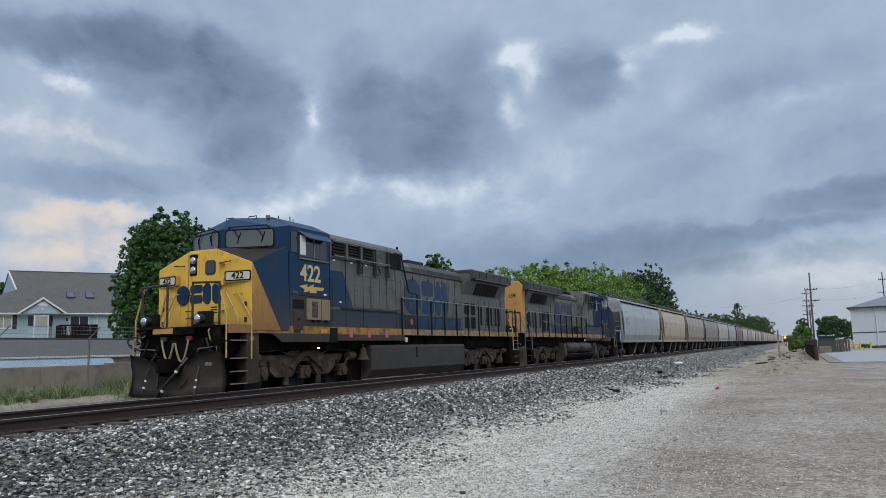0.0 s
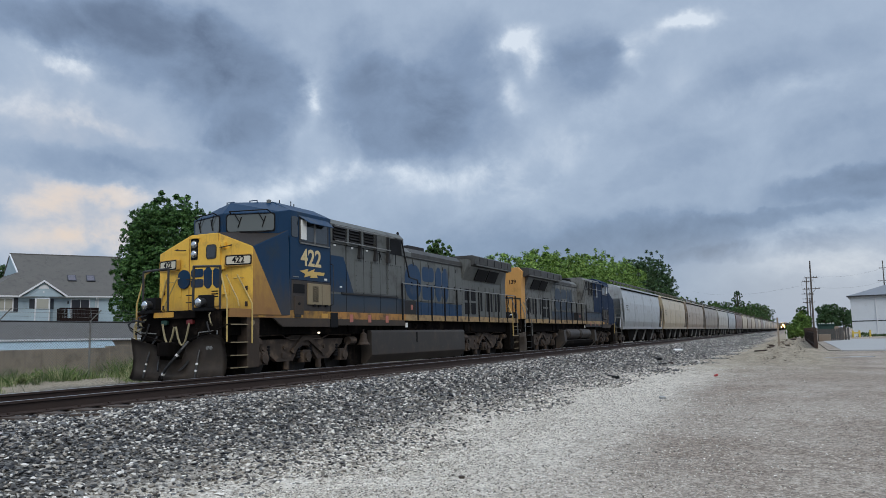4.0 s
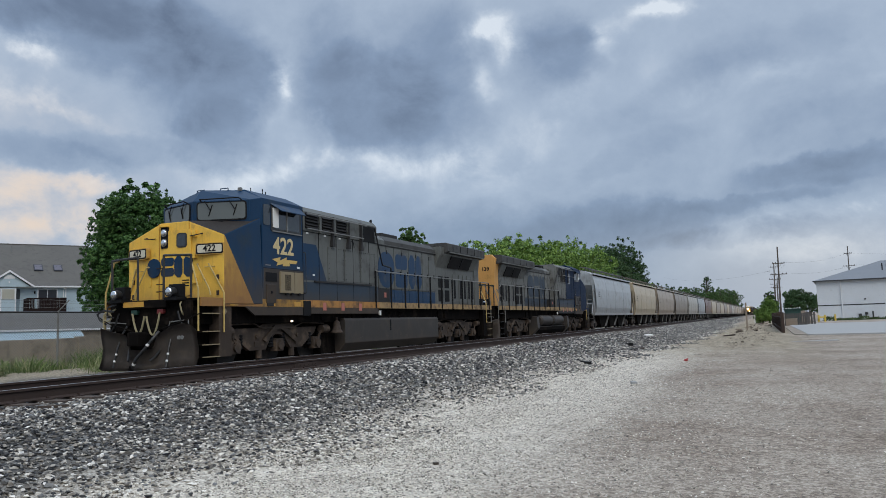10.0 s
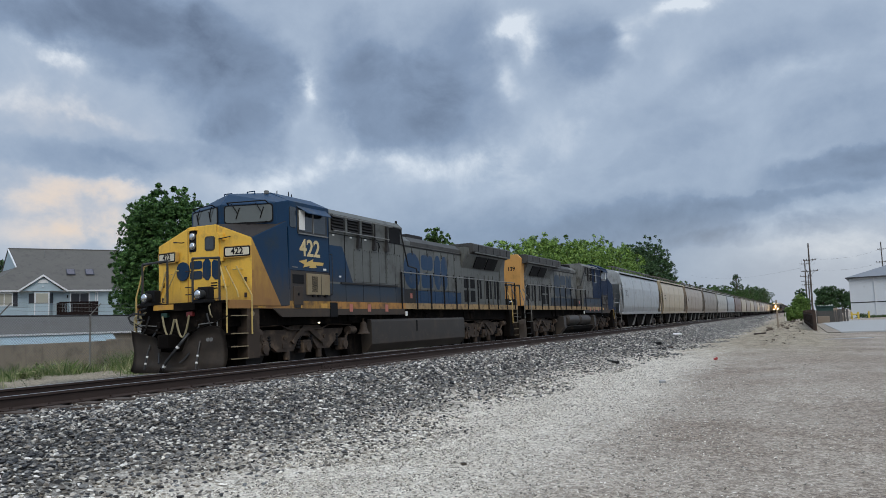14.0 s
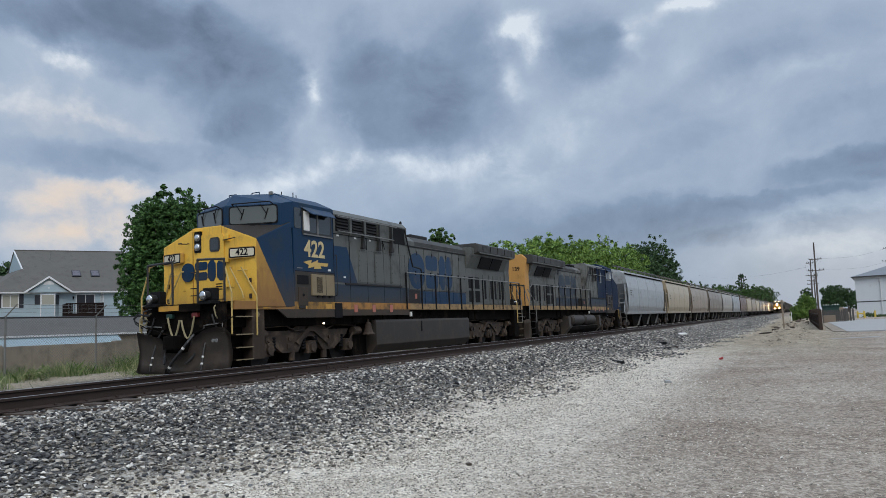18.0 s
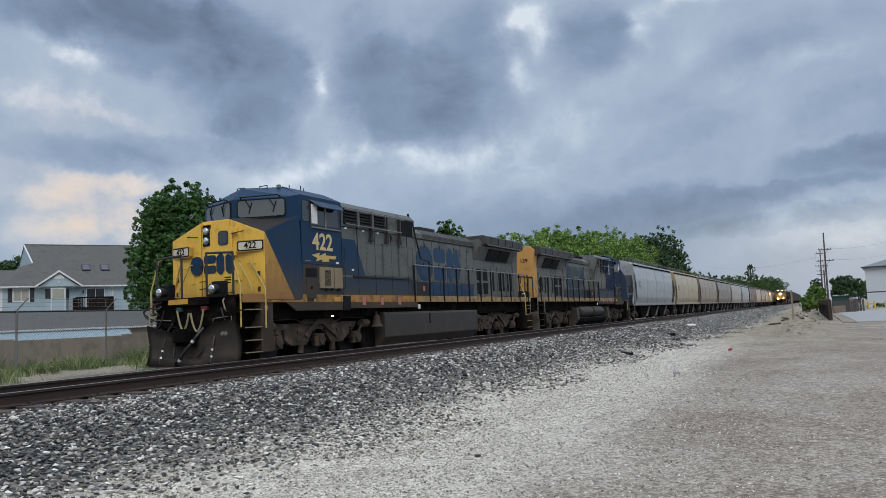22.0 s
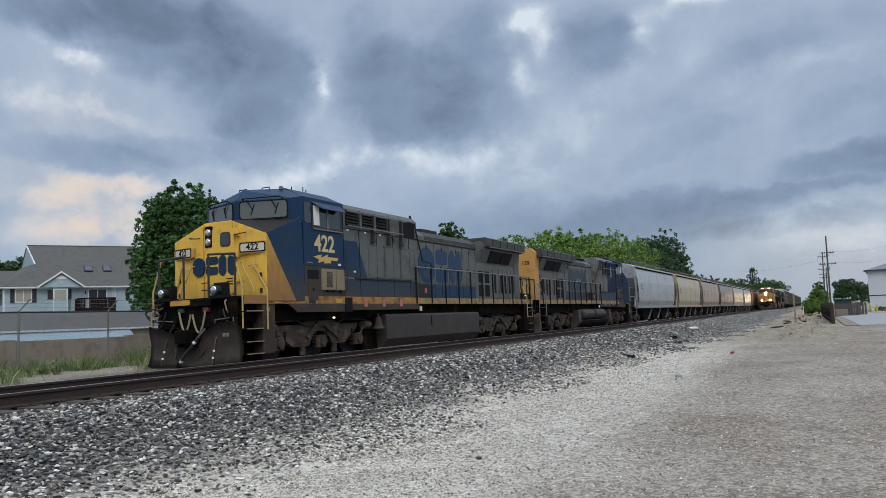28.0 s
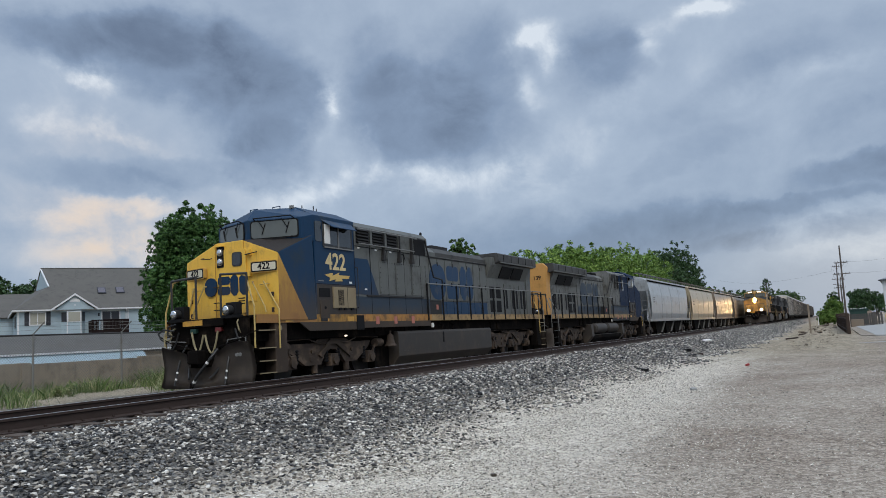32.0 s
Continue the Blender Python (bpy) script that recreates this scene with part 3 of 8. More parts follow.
CAB_DULL = material("dusty_lower_cab", (0.052, 0.047, 0.044), 0.65, 0, 0.2, dirt=(0.070, 0.057, 0.046), dirt_amount=0.50, streaks=0.5, spec=0.2)
CAB_GRIME = material("grimy_cab_skirt", (0.058, 0.047, 0.039), 0.65, 0, 0.25, dirt=(0.080, 0.058, 0.040), dirt_amount=0.45, streaks=0.4, spec=0.2)
ANTI_GLARE = material("dusty_antiglare_black", (0.036, 0.031, 0.028), 0.8, 0, 0.3, dirt=(0.07, 0.058, 0.048), dirt_amount=0.35, spec=0.15)
STEP_BROWN = material("dusty_step_plate", (0.050, 0.038, 0.030), 0.75, 0, 0.3, dirt=(0.11, 0.078, 0.054), dirt_amount=0.4, streaks=0.3, spec=0.2)
BLACK = material("black_iron", (0.008, 0.008, 0.009), 0.7, 0, 0.3, bump=0.05, spec=0.2)
WHEEL_IRON = material("wheel_iron", (0.022, 0.019, 0.017), 0.7, 0.3, 0.4, dirt=(0.07, 0.055, 0.042), dirt_amount=0.4)
GRAB = material("grab_rail_grey", (0.20, 0.20, 0.19), 0.5, 0.2, 0.2, bump=0.0)
GRAB_YELLOW = material("grab_rail_yellow", (0.52, 0.38, 0.13), 0.5, 0, 0.25, dirt=(0.22, 0.15, 0.08), dirt_amount=0.35, scale=3, bump=0.0)
GRAB_BLACK = material("grab_rail_dark", (0.035, 0.035, 0.035), 0.5, 0.2, 0.2, bump=0.0)
TAN_BOX = material("tan_cover", (0.25, 0.20, 0.118), 0.6, 0, 0.15, dirt=(0.2, 0.14, 0.08), dirt_amount=0.3, streaks=0.3)
HOSE_TAN = material("pale_air_hose", (0.30, 0.26, 0.15), 0.7, 0, 0.2)
HOSE_BLACK = material("black_hose", (0.02, 0.02, 0.02), 0.5, 0, 0.2)
WHITE_PAINT = material("white_paint", (0.75, 0.75, 0.72), 0.5, 0, 0.08, bump=0.02)
CREAM = material("cream_figures", (0.62, 0.50, 0.26), 0.5, 0, 0.08, bump=0.0)
BOLT_YELLOW = material("bolt_yellow", (0.60, 0.41, 0.12), 0.5, 0, 0.12, bump=0.0)
BOARD_FACE = material("number_board_face", (0.62, 0.58, 0.46), 0.45, 0, 0.05, bump=0.0)
RED_PAINT = material("red_paint", (0.36, 0.03, 0.03), 0.5, 0, 0.1)
RED_DULL = material("dull_red_socket", (0.16, 0.022, 0.022), 0.5, 0, 0.2)
GREEN_PAINT = material("green_paint", (0.015, 0.055, 0.042), 0.5, 0, 0.1)
PINK_MARK = material("faded_red_reflector", (0.44, 0.15, 0.11), 0.5, 0, 0.15, dirt=(0.16, 0.10, 0.07), dirt_amount=0.35)
YELLOW_MARK = material("yellow_reflector", (0.58, 0.31, 0.045), 0.45, 0, 0.15, dirt=(0.22, 0.13, 0.06), dirt_amount=0.35)
WINDOW = glass("cab_window_glass", (0.025, 0.03, 0.033))
WINDSHIELD = glass("windshield_glass", (0.10, 0.11, 0.10), 0.06)
HOOD_PANE = glass("door_pane", (0.10, 0.11, 0.11), 0.1)
LENS = material("lamp_lens", (0.80, 0.81, 0.82), 0.10, 1.0, 0.05, bump=0.0)
LAMP_ON = glow("headlight_on", (1.0, 0.64, 0.30), 140.0)
DITCH_ON = glow("ditch_light_on", (1.0, 0.64, 0.30), 85.0)
BOARD_ON = glow("lit_number_board", (1.0, 0.82, 0.55), 2.2)
MARKER_ON = glow("marker_lamp_on", (1.0, 0.85, 0.6), 3.0)


def wheelset(parent, x, r=0.52, half=0.755):
    w = part("wheelset", rod(bmesh.new(), (x, -half, r), (x, half, r), 0.09, 10), WHEEL_IRON, parent)
    for s in (-1, 1):
        bm = disc(bmesh.new(), (x, s * half, r), r, 0.13, "y", 22)
        disc(bm, (x, s * (half - 0.075), r), r + 0.025, 0.03, "y", 22)
        disc(bm, (x, s * (half + 0.07), r), 0.16, 0.06, "y", 14)
        part("wheel", bm, WHEEL_IRON, w)
    return w


def loco_truck(parent, xc):
    """A three-axle truck: side frames with dropped arches, journal boxes, springs, brake gear."""
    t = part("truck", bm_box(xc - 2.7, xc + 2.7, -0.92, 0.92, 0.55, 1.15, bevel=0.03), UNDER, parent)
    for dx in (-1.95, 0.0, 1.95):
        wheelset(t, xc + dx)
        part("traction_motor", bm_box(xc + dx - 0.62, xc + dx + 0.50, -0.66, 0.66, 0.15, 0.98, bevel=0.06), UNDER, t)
    # a plain dark block added to fill the shaded space between the wheels
    part("truck_filler", bm_box(xc - 2.75, xc + 2.75, -0.45, 0.45, 0.13, 0.60, bevel=0.04), UNDER, t)
    for s in (-1, 1):
        prof = [(-2.05, 1.03), (-2.05, 0.84), (-1.30, 0.42), (-0.58, 0.42), (-0.36, 0.72), (-0.12, 0.84), (0.12, 0.84), (0.36, 0.72), (0.62, 0.44), (1.22, 0.44), (1.92, 0.86), (2.05, 1.03), (0.95, 1.03), (0.68, 1.15), (-0.68, 1.15), (-0.95, 1.03)]
        bm = prism(bmesh.new(), [(xc + p, q) for p, q in prof], "y", s * 1.02, s * 1.15, 0.012)
        part("side_frame", bm, TRUCK_DUST, t)
        for dx in (-1.95, 0.0, 1.95):
            bm = bmesh.new()
            box(bm, xc + dx - 0.19, xc + dx + 0.19, s * 1.0, s * 1.22, 0.36, 0.72, bevel=0.03)
            disc(bm, (xc + dx, s * 1.24, 0.53), 0.13, 0.10, "y", 14)
            part("journal_box", bm, TRUCK_DUST, t)
            for k in (-1, 1):
                part("spring", coil(bmesh.new(), (xc + dx + 0.29 * k, s * 1.10, 0.48), 0.09, 0.40), BLACK, t)
        for dx in (-2.35, 2.35):
            bm = rod(bmesh.new(), (xc + dx - 0.18, s * 1.22, 0.95), (xc + dx + 0.18, s * 1.22, 0.95), 0.13, 14)
            rod(bm, (xc + dx * 0.93, s * 1.22, 0.90), (xc + dx * 0.78, s * 1.2, 0.42), 0.035, 6)
            part("brake_cylinder", bm, TRUCK_DUST, t)
        bm = pipe(bmesh.new(), [(xc - 2.5, s * 1.2, 1.12), (xc - 1.2, s * 1.2, 1.16), (xc - 0.8, s * 1.2, 1.02), (xc + 0.7, s * 1.2, 1.02), (xc + 1.2, s * 1.2, 1.16), (xc + 2.4, s * 1.2, 1.12)], 0.022)
        part("sand_pipe", bm, TRUCK_DUST, t)
        bm = prism(bmesh.new(), [(xc - 0.18, 1.12), (xc + 0.18, 1.12), (xc + 0.86, 0.72), (xc + 0.80, 0.60), (xc + 0.12, 0.98), (xc - 0.12, 0.98), (xc - 0.62, 0.62), (xc - 0.74, 0.70)], "y", s * 1.15, s * 1.22, 0.01)
        part("bolster_arm", bm, TRUCK_DUST, t)
        for dx in (-1.0, 0.95):
            bm = disc(bmesh.new(), (xc + dx, s * 1.17, 0.80), 0.055, 0.05, "y", 10)
            box(bm, xc + dx - 0.10, xc + dx + 0.10, s * 1.15, s * 1.18, 0.52, 0.66, bevel=0.01)
            part("wear_plate", bm, TRUCK_DUST, t)
            part("damper", rod(bmesh.new(), (xc + dx * 0.8, s * 1.08, 0.20), (xc + dx * 0.8, s * 1.08, 0.46), 0.09, 12), TRUCK_DUST, t)
    return t


def faces_mesh(verts, faces, mats=None):
    bm = bmesh.new()
    vs = [bm.verts.new(v) for v in verts]
    for k, f in enumerate(faces):
        face = bm.faces.new([vs[i] for i in f])
        if mats:
            face.material_index = mats[k]
    bmesh.ops.recalc_face_normals(bm, faces=bm.faces[:])
    return bm


def nose_mesh():
    """The wide nose: swept flat front, sloping top, sides that run into the cab."""
    v, f, mm = [], [], []

    def put(p):
        v.append(p)
        return len(v) - 1
    d = {s: put((1.40, s * 0.45, 1.66)) for s in (-1, 1)}
    c = {s: put((1.40, s * 0.45, 3.86)) for s in (-1, 1)}
    a = {s: put((1.43, s * 1.59, 1.66)) for s in (-1, 1)}
    b = {s: put((1.43, s * 1.59, 3.42)) for s in (-1, 1)}
    k = {s: put((2.66, s * 1.57, 1.66)) for s in (-1, 1)}
    g = {s: put((2.98, s * 1.555, 4.02)) for s in (-1, 1)}
    h = {s: put((2.26, s * 0.45, 3.96)) for s in (-1, 1)}
    e = {s: put((3.08, s * 1.555, 1.66)) for s in (-1, 1)}
    f += [(d[-1], d[1], c[1], c[-1]), (c[-1], c[1], h[1], h[-1]), (e[-1], e[1], g[1], h[1], h[-1], g[-1]), (d[-1], d[1], a[1], k[1], e[1], e[-1], k[-1], a[-1])]
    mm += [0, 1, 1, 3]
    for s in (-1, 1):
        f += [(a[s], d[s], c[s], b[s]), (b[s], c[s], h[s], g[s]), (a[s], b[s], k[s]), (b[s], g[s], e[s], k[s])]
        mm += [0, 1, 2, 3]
    bm = faces_mesh(v, f, mm)
    bmesh.ops.bevel(bm, geom=bm.edges[:], offset=0.028, segments=2, affect="EDGES", profile=0.6, material=-1)
    return bm


def rounded_plate(bm, cx, cy, w, h, r, x0, x1, seg=4):
    """A plate across x with rounded corners."""
    pts = []
    for qx, qy, a0 in ((1, 1, 0), (-1, 1, 90), (-1, -1, 180), (1, -1, 270)):
        for i in range(seg + 1):
            a = radians(a0 + 90 * i / seg)
            pts.append((cx + qx * (w / 2 - r) + r * math.cos(a), cy + qy * (h / 2 - r) + r * math.sin(a)))
    return prism(bm, pts, "x", x0, x1)


def side_plate(bm, cx, cz, w, h, r, y0, y1, seg=4):
    pts = []
    for qx, qy, a0 in ((1, 1, 0), (-1, 1, 90), (-1, -1, 180), (1, -1, 270)):
        for i in range(seg + 1):
            a = radians(a0 + 90 * i / seg)
            pts.append((cx + qx * (w / 2 - r) + r * math.cos(a), cz + qy * (h / 2 - r) + r * math.sin(a)))
    return prism(bm, pts, "y", y0, y1)


def dome(at, r):
    """A shallow lamp glass that bulges along x."""
    bm = bmesh.new()
    bmesh.ops.create_uvsphere(bm, u_segments=16, v_segments=10, radius=r, matrix=Matrix.Translation(at) @ Matrix.Diagonal((0.42, 1, 1, 1)))
    for f in bm.faces:
        f.smooth = True
    return bm


def sweep_x(y):
    """How far back the nose's front lies at y."""
    return 1.40 + max(0.0, abs(y) - 0.45) * 0.026


def locomotive(paint, m, label, group="", lit=False, number="", end_number="", shapes=True):
    """A wide-cab six-axle diesel: the front coupler at x = 0, the rear one at 22.3, rail tops at z = 0."""
    L = thing("locomotive", label, "locomotive", group, m)
    D = 1.81
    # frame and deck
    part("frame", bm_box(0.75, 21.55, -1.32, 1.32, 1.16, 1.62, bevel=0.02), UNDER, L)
    # plain dark blocks added so the gaps below the frame look shaded
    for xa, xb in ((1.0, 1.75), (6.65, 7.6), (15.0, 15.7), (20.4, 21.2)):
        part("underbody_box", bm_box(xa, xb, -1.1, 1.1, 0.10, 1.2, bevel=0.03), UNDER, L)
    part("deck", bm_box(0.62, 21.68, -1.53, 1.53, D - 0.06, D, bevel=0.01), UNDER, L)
    for s in (-1, 1):
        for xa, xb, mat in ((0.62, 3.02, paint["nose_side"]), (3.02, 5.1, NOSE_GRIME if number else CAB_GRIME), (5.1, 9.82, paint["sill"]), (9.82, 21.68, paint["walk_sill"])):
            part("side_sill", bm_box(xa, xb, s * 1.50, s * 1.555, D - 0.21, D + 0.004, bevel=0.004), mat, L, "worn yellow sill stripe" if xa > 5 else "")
        part("cab_skirt", prism(bmesh.new(), [(2.30, D - 0.205), (2.72, D - 0.44), (5.0, D - 0.44), (5.0, D - 0.205)], "y", s * 1.50, s * 1.555), CAB_GRIME, L)
        part("hung_step", bm_box(5.02, 5.42, s * 1.46, s * 1.57, D - 0.46, D - 0.02, bevel=0.02), BLACK, L)
        bm = bm_box(5.45, 9.75, s * 1.50, s * 1.553, D - 0.40, D - 0.205, bevel=0.01)
        part("skirt", bm, CAB_GRIME if number else paint["skirt"], L)
        for x in (6.1, 7.2, 8.35) if s * paint["near"] > 0 else (6.1, 8.35):
            part("reflector", bm_box(x, x + 0.19, s * 1.553, s * 1.562, D - 0.30, D - 0.06), PINK_MARK, L)
        for x in (1.7, 3.3, 4.55):
            part("reflector", bm_box(x, x + 0.32, s * 1.553, s * 1.562, D - 0.19, D - 0.06), YELLOW_MARK, L)
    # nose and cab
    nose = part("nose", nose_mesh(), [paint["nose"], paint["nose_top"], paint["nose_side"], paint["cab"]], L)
    cab_prof = [(-1.55, D), (-1.55, 4.60), (-0.95, 4.89), (0.95, 4.89), (1.55, 4.60), (1.55, D)]
    cab = part("cab", prism(bmesh.new(), cab_prof, "x", 3.06, 5.08, 0.03), paint["cab"], L)
    v = [(2.10, 0, 3.86), (2.62, -1.50, 3.84), (3.10, -1.55, 3.84), (3.10, 1.55, 3.84), (2.62, 1.50, 3.84),
         (2.10, 0, 4.50), (2.60, -1.50, 4.50), (3.08, -1.55, 4.60), (3.08, 1.55, 4.60), (2.60, 1.50, 4.50),
         (2.44, 0, 4.86), (3.10, -0.95, 4.88), (3.10, 0.95, 4.88)]
    f = [(0, 1, 6, 5), (1, 2, 7, 6), (0, 5, 9, 4), (4, 9, 8, 3), (5, 6, 7, 11, 10), (5, 10, 12, 8, 9), (10, 11, 12), (0, 4, 3, 2, 1), (2, 3, 8, 12, 11, 7)]
    bm = faces_mesh(v, f)
    bmesh.ops.bevel(bm, geom=bm.edges[:], offset=0.025, segments=2, affect="EDGES", profile=0.6)
    front = part("cab_front", bm, paint["cab"], L)
    # windshields follow the swept front
    for s in (-1, 1):
        a, b = Vector((2.118, s * 0.06, 0)), Vector((2.605, s * 1.46, 0))
        way = (b - a).normalized()
        out = Vector((-way.y * s, way.x * s, 0))
        if out.x > 0:
            out = -out
        turn = Matrix((way, Vector((0, 0, 1)), out)).transposed().to_4x4()
        turn.translation = a + (b - a) * 0.5 + Vector((0, 0, 4.21))
        w = (b - a).length
        for name, ww, hh, dd, mat in (("windshield_gasket", w - 0.10, 0.52, 0.022, BLACK), ("windshield", w - 0.165, 0.455, 0.030, WINDSHIELD)):
            bm = bmesh.new()
            pts = []
            for qx, qy, a0 in ((1, 1, 0), (-1, 1, 90), (-1, -1, 180), (1, -1, 270)):
                for i in range(5):
                    an = radians(a0 + 22.5 * i)
                    pts.append((qx * (ww / 2 - 0.08) + 0.08 * math.cos(an), qy * (hh / 2 - 0.08) + 0.08 * math.sin(an)))
            prism(bm, pts, "z", -0.01, dd)
            bmesh.ops.transform(bm, matrix=turn, verts=bm.verts[:])
            part(name, bm, mat, front)
        for q in (-0.30, 0.38):
            bm = pipe(bmesh.new(), [turn @ Vector((q - 0.16, 0.28, 0.07)), turn @ Vector((q, 0.02, 0.06))], 0.011)
            pipe(bm, [turn @ Vector((q + 0.05, 0.17, 0.045)), turn @ Vector((q - 0.05, -0.13, 0.045))], 0.013)
            part("windshield_wiper", bm, BLACK, front)
        bm = prism(bmesh.new(), [(-0.10, -0.36), (0.10, -0.36), (0.05, -0.27), (-0.05, -0.27)], "z", 0.0, 0.09)
        bmesh.ops.transform(bm, matrix=turn, verts=bm.verts[:])
        pipe(bm, [turn @ Vector((0.0, -0.28, 0.07)), turn @ Vector((0.34, -0.27, 0.08)), turn @ Vector((0.52, -0.23, 0.05))], 0.012)
        pipe(bm, [turn @ Vector((0.0, -0.28, 0.07)), turn @ Vector((-0.30, -0.25, 0.06))], 0.012)
        part("wiper_motor", bm, BLACK, front)
        bm = pipe(bmesh.new(), [turn @ Vector((-w / 2 + 0.18, 0.27, 0.02)), turn @ Vector((-w / 2 + 0.18, 0.31, 0.13)), turn @ Vector((w / 2 - 0.24, 0.33, 0.13)), turn @ Vector((w / 2 - 0.18, 0.27, 0.02))], 0.017)
        part("windshield_rail", bm, BLACK, front)
    # roof fittings
    for x, y in ((2.75, 0.28), (2.85, -0.45)):
        bm = pipe(bmesh.new(), [(x, y - 0.13, 4.80), (x, y - 0.13, 4.93), (x, y + 0.13, 4.93), (x, y + 0.13, 4.80)], 0.014)
        part("roof_grab", bm, paint["cab"], cab)
    part("antenna_base", bm_box(2.95, 3.05, -0.92, -0.82, 4.84, 4.94, bevel=0.02), GRAB, cab)
    for x, hgt in ((3.7, 0.15), (4.25, 0.20), (4.4, 0.14)):
        part("antenna", rod(bmesh.new(), (x, -0.7, 4.86), (x, -0.7, 4.9 + hgt), 0.014), BLACK, cab)
    # nose fittings
    hy = 0.0 if lit else 0.30
    part("headlight_recess", rounded_plate(bmesh.new(), hy, 3.46, 0.24, 0.56, 0.03, 1.36, 1.41), BLACK, nose)
    for z in (3.33, 3.59):
        bm = disc(bmesh.new(), (1.355, hy, z), 0.10, 0.05, "x", 20)
        lamp = part("headlight", bm, GRAB, nose)
        part("lens", dome((1.335, hy, z), 0.20 if lit else 0.085), LAMP_ON if lit else LENS, lamp)
    part("nose_door", rounded_plate(bmesh.new(), -0.12, 2.78, 0.92, 1.72, 0.10, 1.368, 1.41), paint["nose"], nose)
    door_win = part("door_window_frame", rounded_plate(bmesh.new(), -0.28, 3.36, 0.34, 0.38, 0.08, 1.355, 1.4), GRAB_BLACK, nose)
    part("door_window", rounded_plate(bmesh.new(), -0.28, 3.36, 0.27, 0.31, 0.06, 1.35, 1.38), WINDOW, door_win)
    for z in (3.5, 2.95, 2.3):
        part("door_hinge", bm_box(1.32, 1.41, -0.75, -0.64, z - 0.09, z + 0.09, bevel=0.015), paint["nose"], nose)
    for s in (-1, 1):
        yc = s * 1.19
        x = sweep_x(yc)
        lean = pose(x - 0.035, yc, 3.08, 0, 0, 11.3 * (1 if s < 0 else -1))
        if lit:
            lean = pose(2.42, s * 0.62, 4.70, 0, 12, 31 * (1 if s < 0 else -1))
        bm = rounded_plate(bmesh.new(), 0, 0, 0.80, 0.30, 0.05, -0.04, 0.06)
        nb = part("number_board", bm, BLACK if lit else paint["nose"], nose)
        nb.matrix_basis = lean
        part("board_rim", rounded_plate(bmesh.new(), 0, 0, 0.745, 0.26, 0.045, -0.046, -0.038), BLACK, nb)
        bm = rounded_plate(bmesh.new(), 0, 0, 0.675, 0.195, 0.035, -0.05, -0.035)
        part("board_face", bm, BOARD_ON if lit else BOARD_FACE, nb)
        if number:
            lettering("board_number", number, 0.235, BLACK, nb, pose(-0.054, 0, 0, 90, 0, -90), 0.003)
        part("nose_grab", pipe(bmesh.new(), [(x - 0.01, s * 0.78, 2.72), (x - 0.12, s * 0.84, 2.70), (x - 0.12, s * 1.22, 2.06), (x - 0.12, s * 1.26, 1.9)], 0.020), GRAB_YELLOW, nose)
        part("nose_step", pipe(bmesh.new(), [(1.38, s * 0.62, 3.46), (1.3, s * 0.62, 3.44), (1.3, s * 0.92, 3.47), (1.43, s * 0.92, 3.5)], 0.014), RAIL_RUST, nose)
        part("nose_hatch", bm_box(sweep_x(0.9) - 0.02, sweep_x(0.9) + 0.03, s * 0.82 - 0.05, s * 0.82 + 0.05, 2.2, 2.5, bevel=0.01), paint["nose"], nose)
    for k in range(3):
        part("notice_bar", bm_box(1.362, 1.37, -0.52, -0.30, 2.30 - 0.07 * k, 2.33 - 0.07 * k), BLACK, nose)
    for z in (2.66, 2.24, 2.05):
        part("door_latch", pipe(bmesh.new(), [(1.37, 0.33, z), (1.3, 0.33, z), (1.3, 0.50, z), (1.37, 0.50, z)], 0.013), RAIL_RUST, nose)
    for s in (-1, 1):
        for z in (1.95, 2.35, 3.2):
            yy = s * 1.40
            part("nose_latch", bm_box(sweep_x(yy) - 0.03, sweep_x(yy) + 0.03, yy - 0.035, yy + 0.035, z - 0.06, z + 0.06, bevel=0.01), RAIL_RUST if z < 2.4 else paint["nose"], nose)
        part("nose_handle", pipe(bmesh.new(), [(sweep_x(1.1) - 0.01, s * 1.05, 2.62), (sweep_x(1.1) - 0.08, s * 1.05, 2.62), (sweep_x(1.1) - 0.08, s * 1.30, 2.62), (sweep_x(1.3), s * 1.30, 2.62)], 0.012), GRAB_YELLOW, nose)
        part("nose_seam", bm_box(1.383, 1.402, s * 0.49, s * 0.505, 1.68, 3.84), LOCO_ORANGE, nose)
    part("headlight_visor", bm_box(1.3, 1.41, hy - 0.14, hy + 0.14, 3.74, 3.765, bevel=0.008), paint["nose"], nose)
    part("nose_grime", bm_box(1.385, 1.405, -0.48, 0.48, 1.67, 1.80), NOSE_GRIME, nose, "dirty lower edge of the nose")
    for s in (-1, 1):
        part("nose_grime", faces_mesh([(1.393, s * 0.49, 1.67), (1.421, s * 1.56, 1.67), (1.421, s * 1.56, 1.80), (1.393, s * 0.49, 1.80)], [(0, 1, 2, 3)]), NOSE_GRIME, nose)
    if shapes:
        # the railway's mark, as plain blue shapes
        part("painted_mark", rounded_plate(bmesh.new(), 0.66, 2.68, 0.42, 0.50, 0.20, 1.358, 1.4), LOCO_BLUE, nose, "plain dark blue painted shape")
        for z in (2.82, 2.55):
            part("painted_mark", rounded_plate(bmesh.new(), 0.19, z, 0.42, 0.22, 0.07, 1.358, 1.4), LOCO_BLUE, nose, "plain dark blue painted bar")
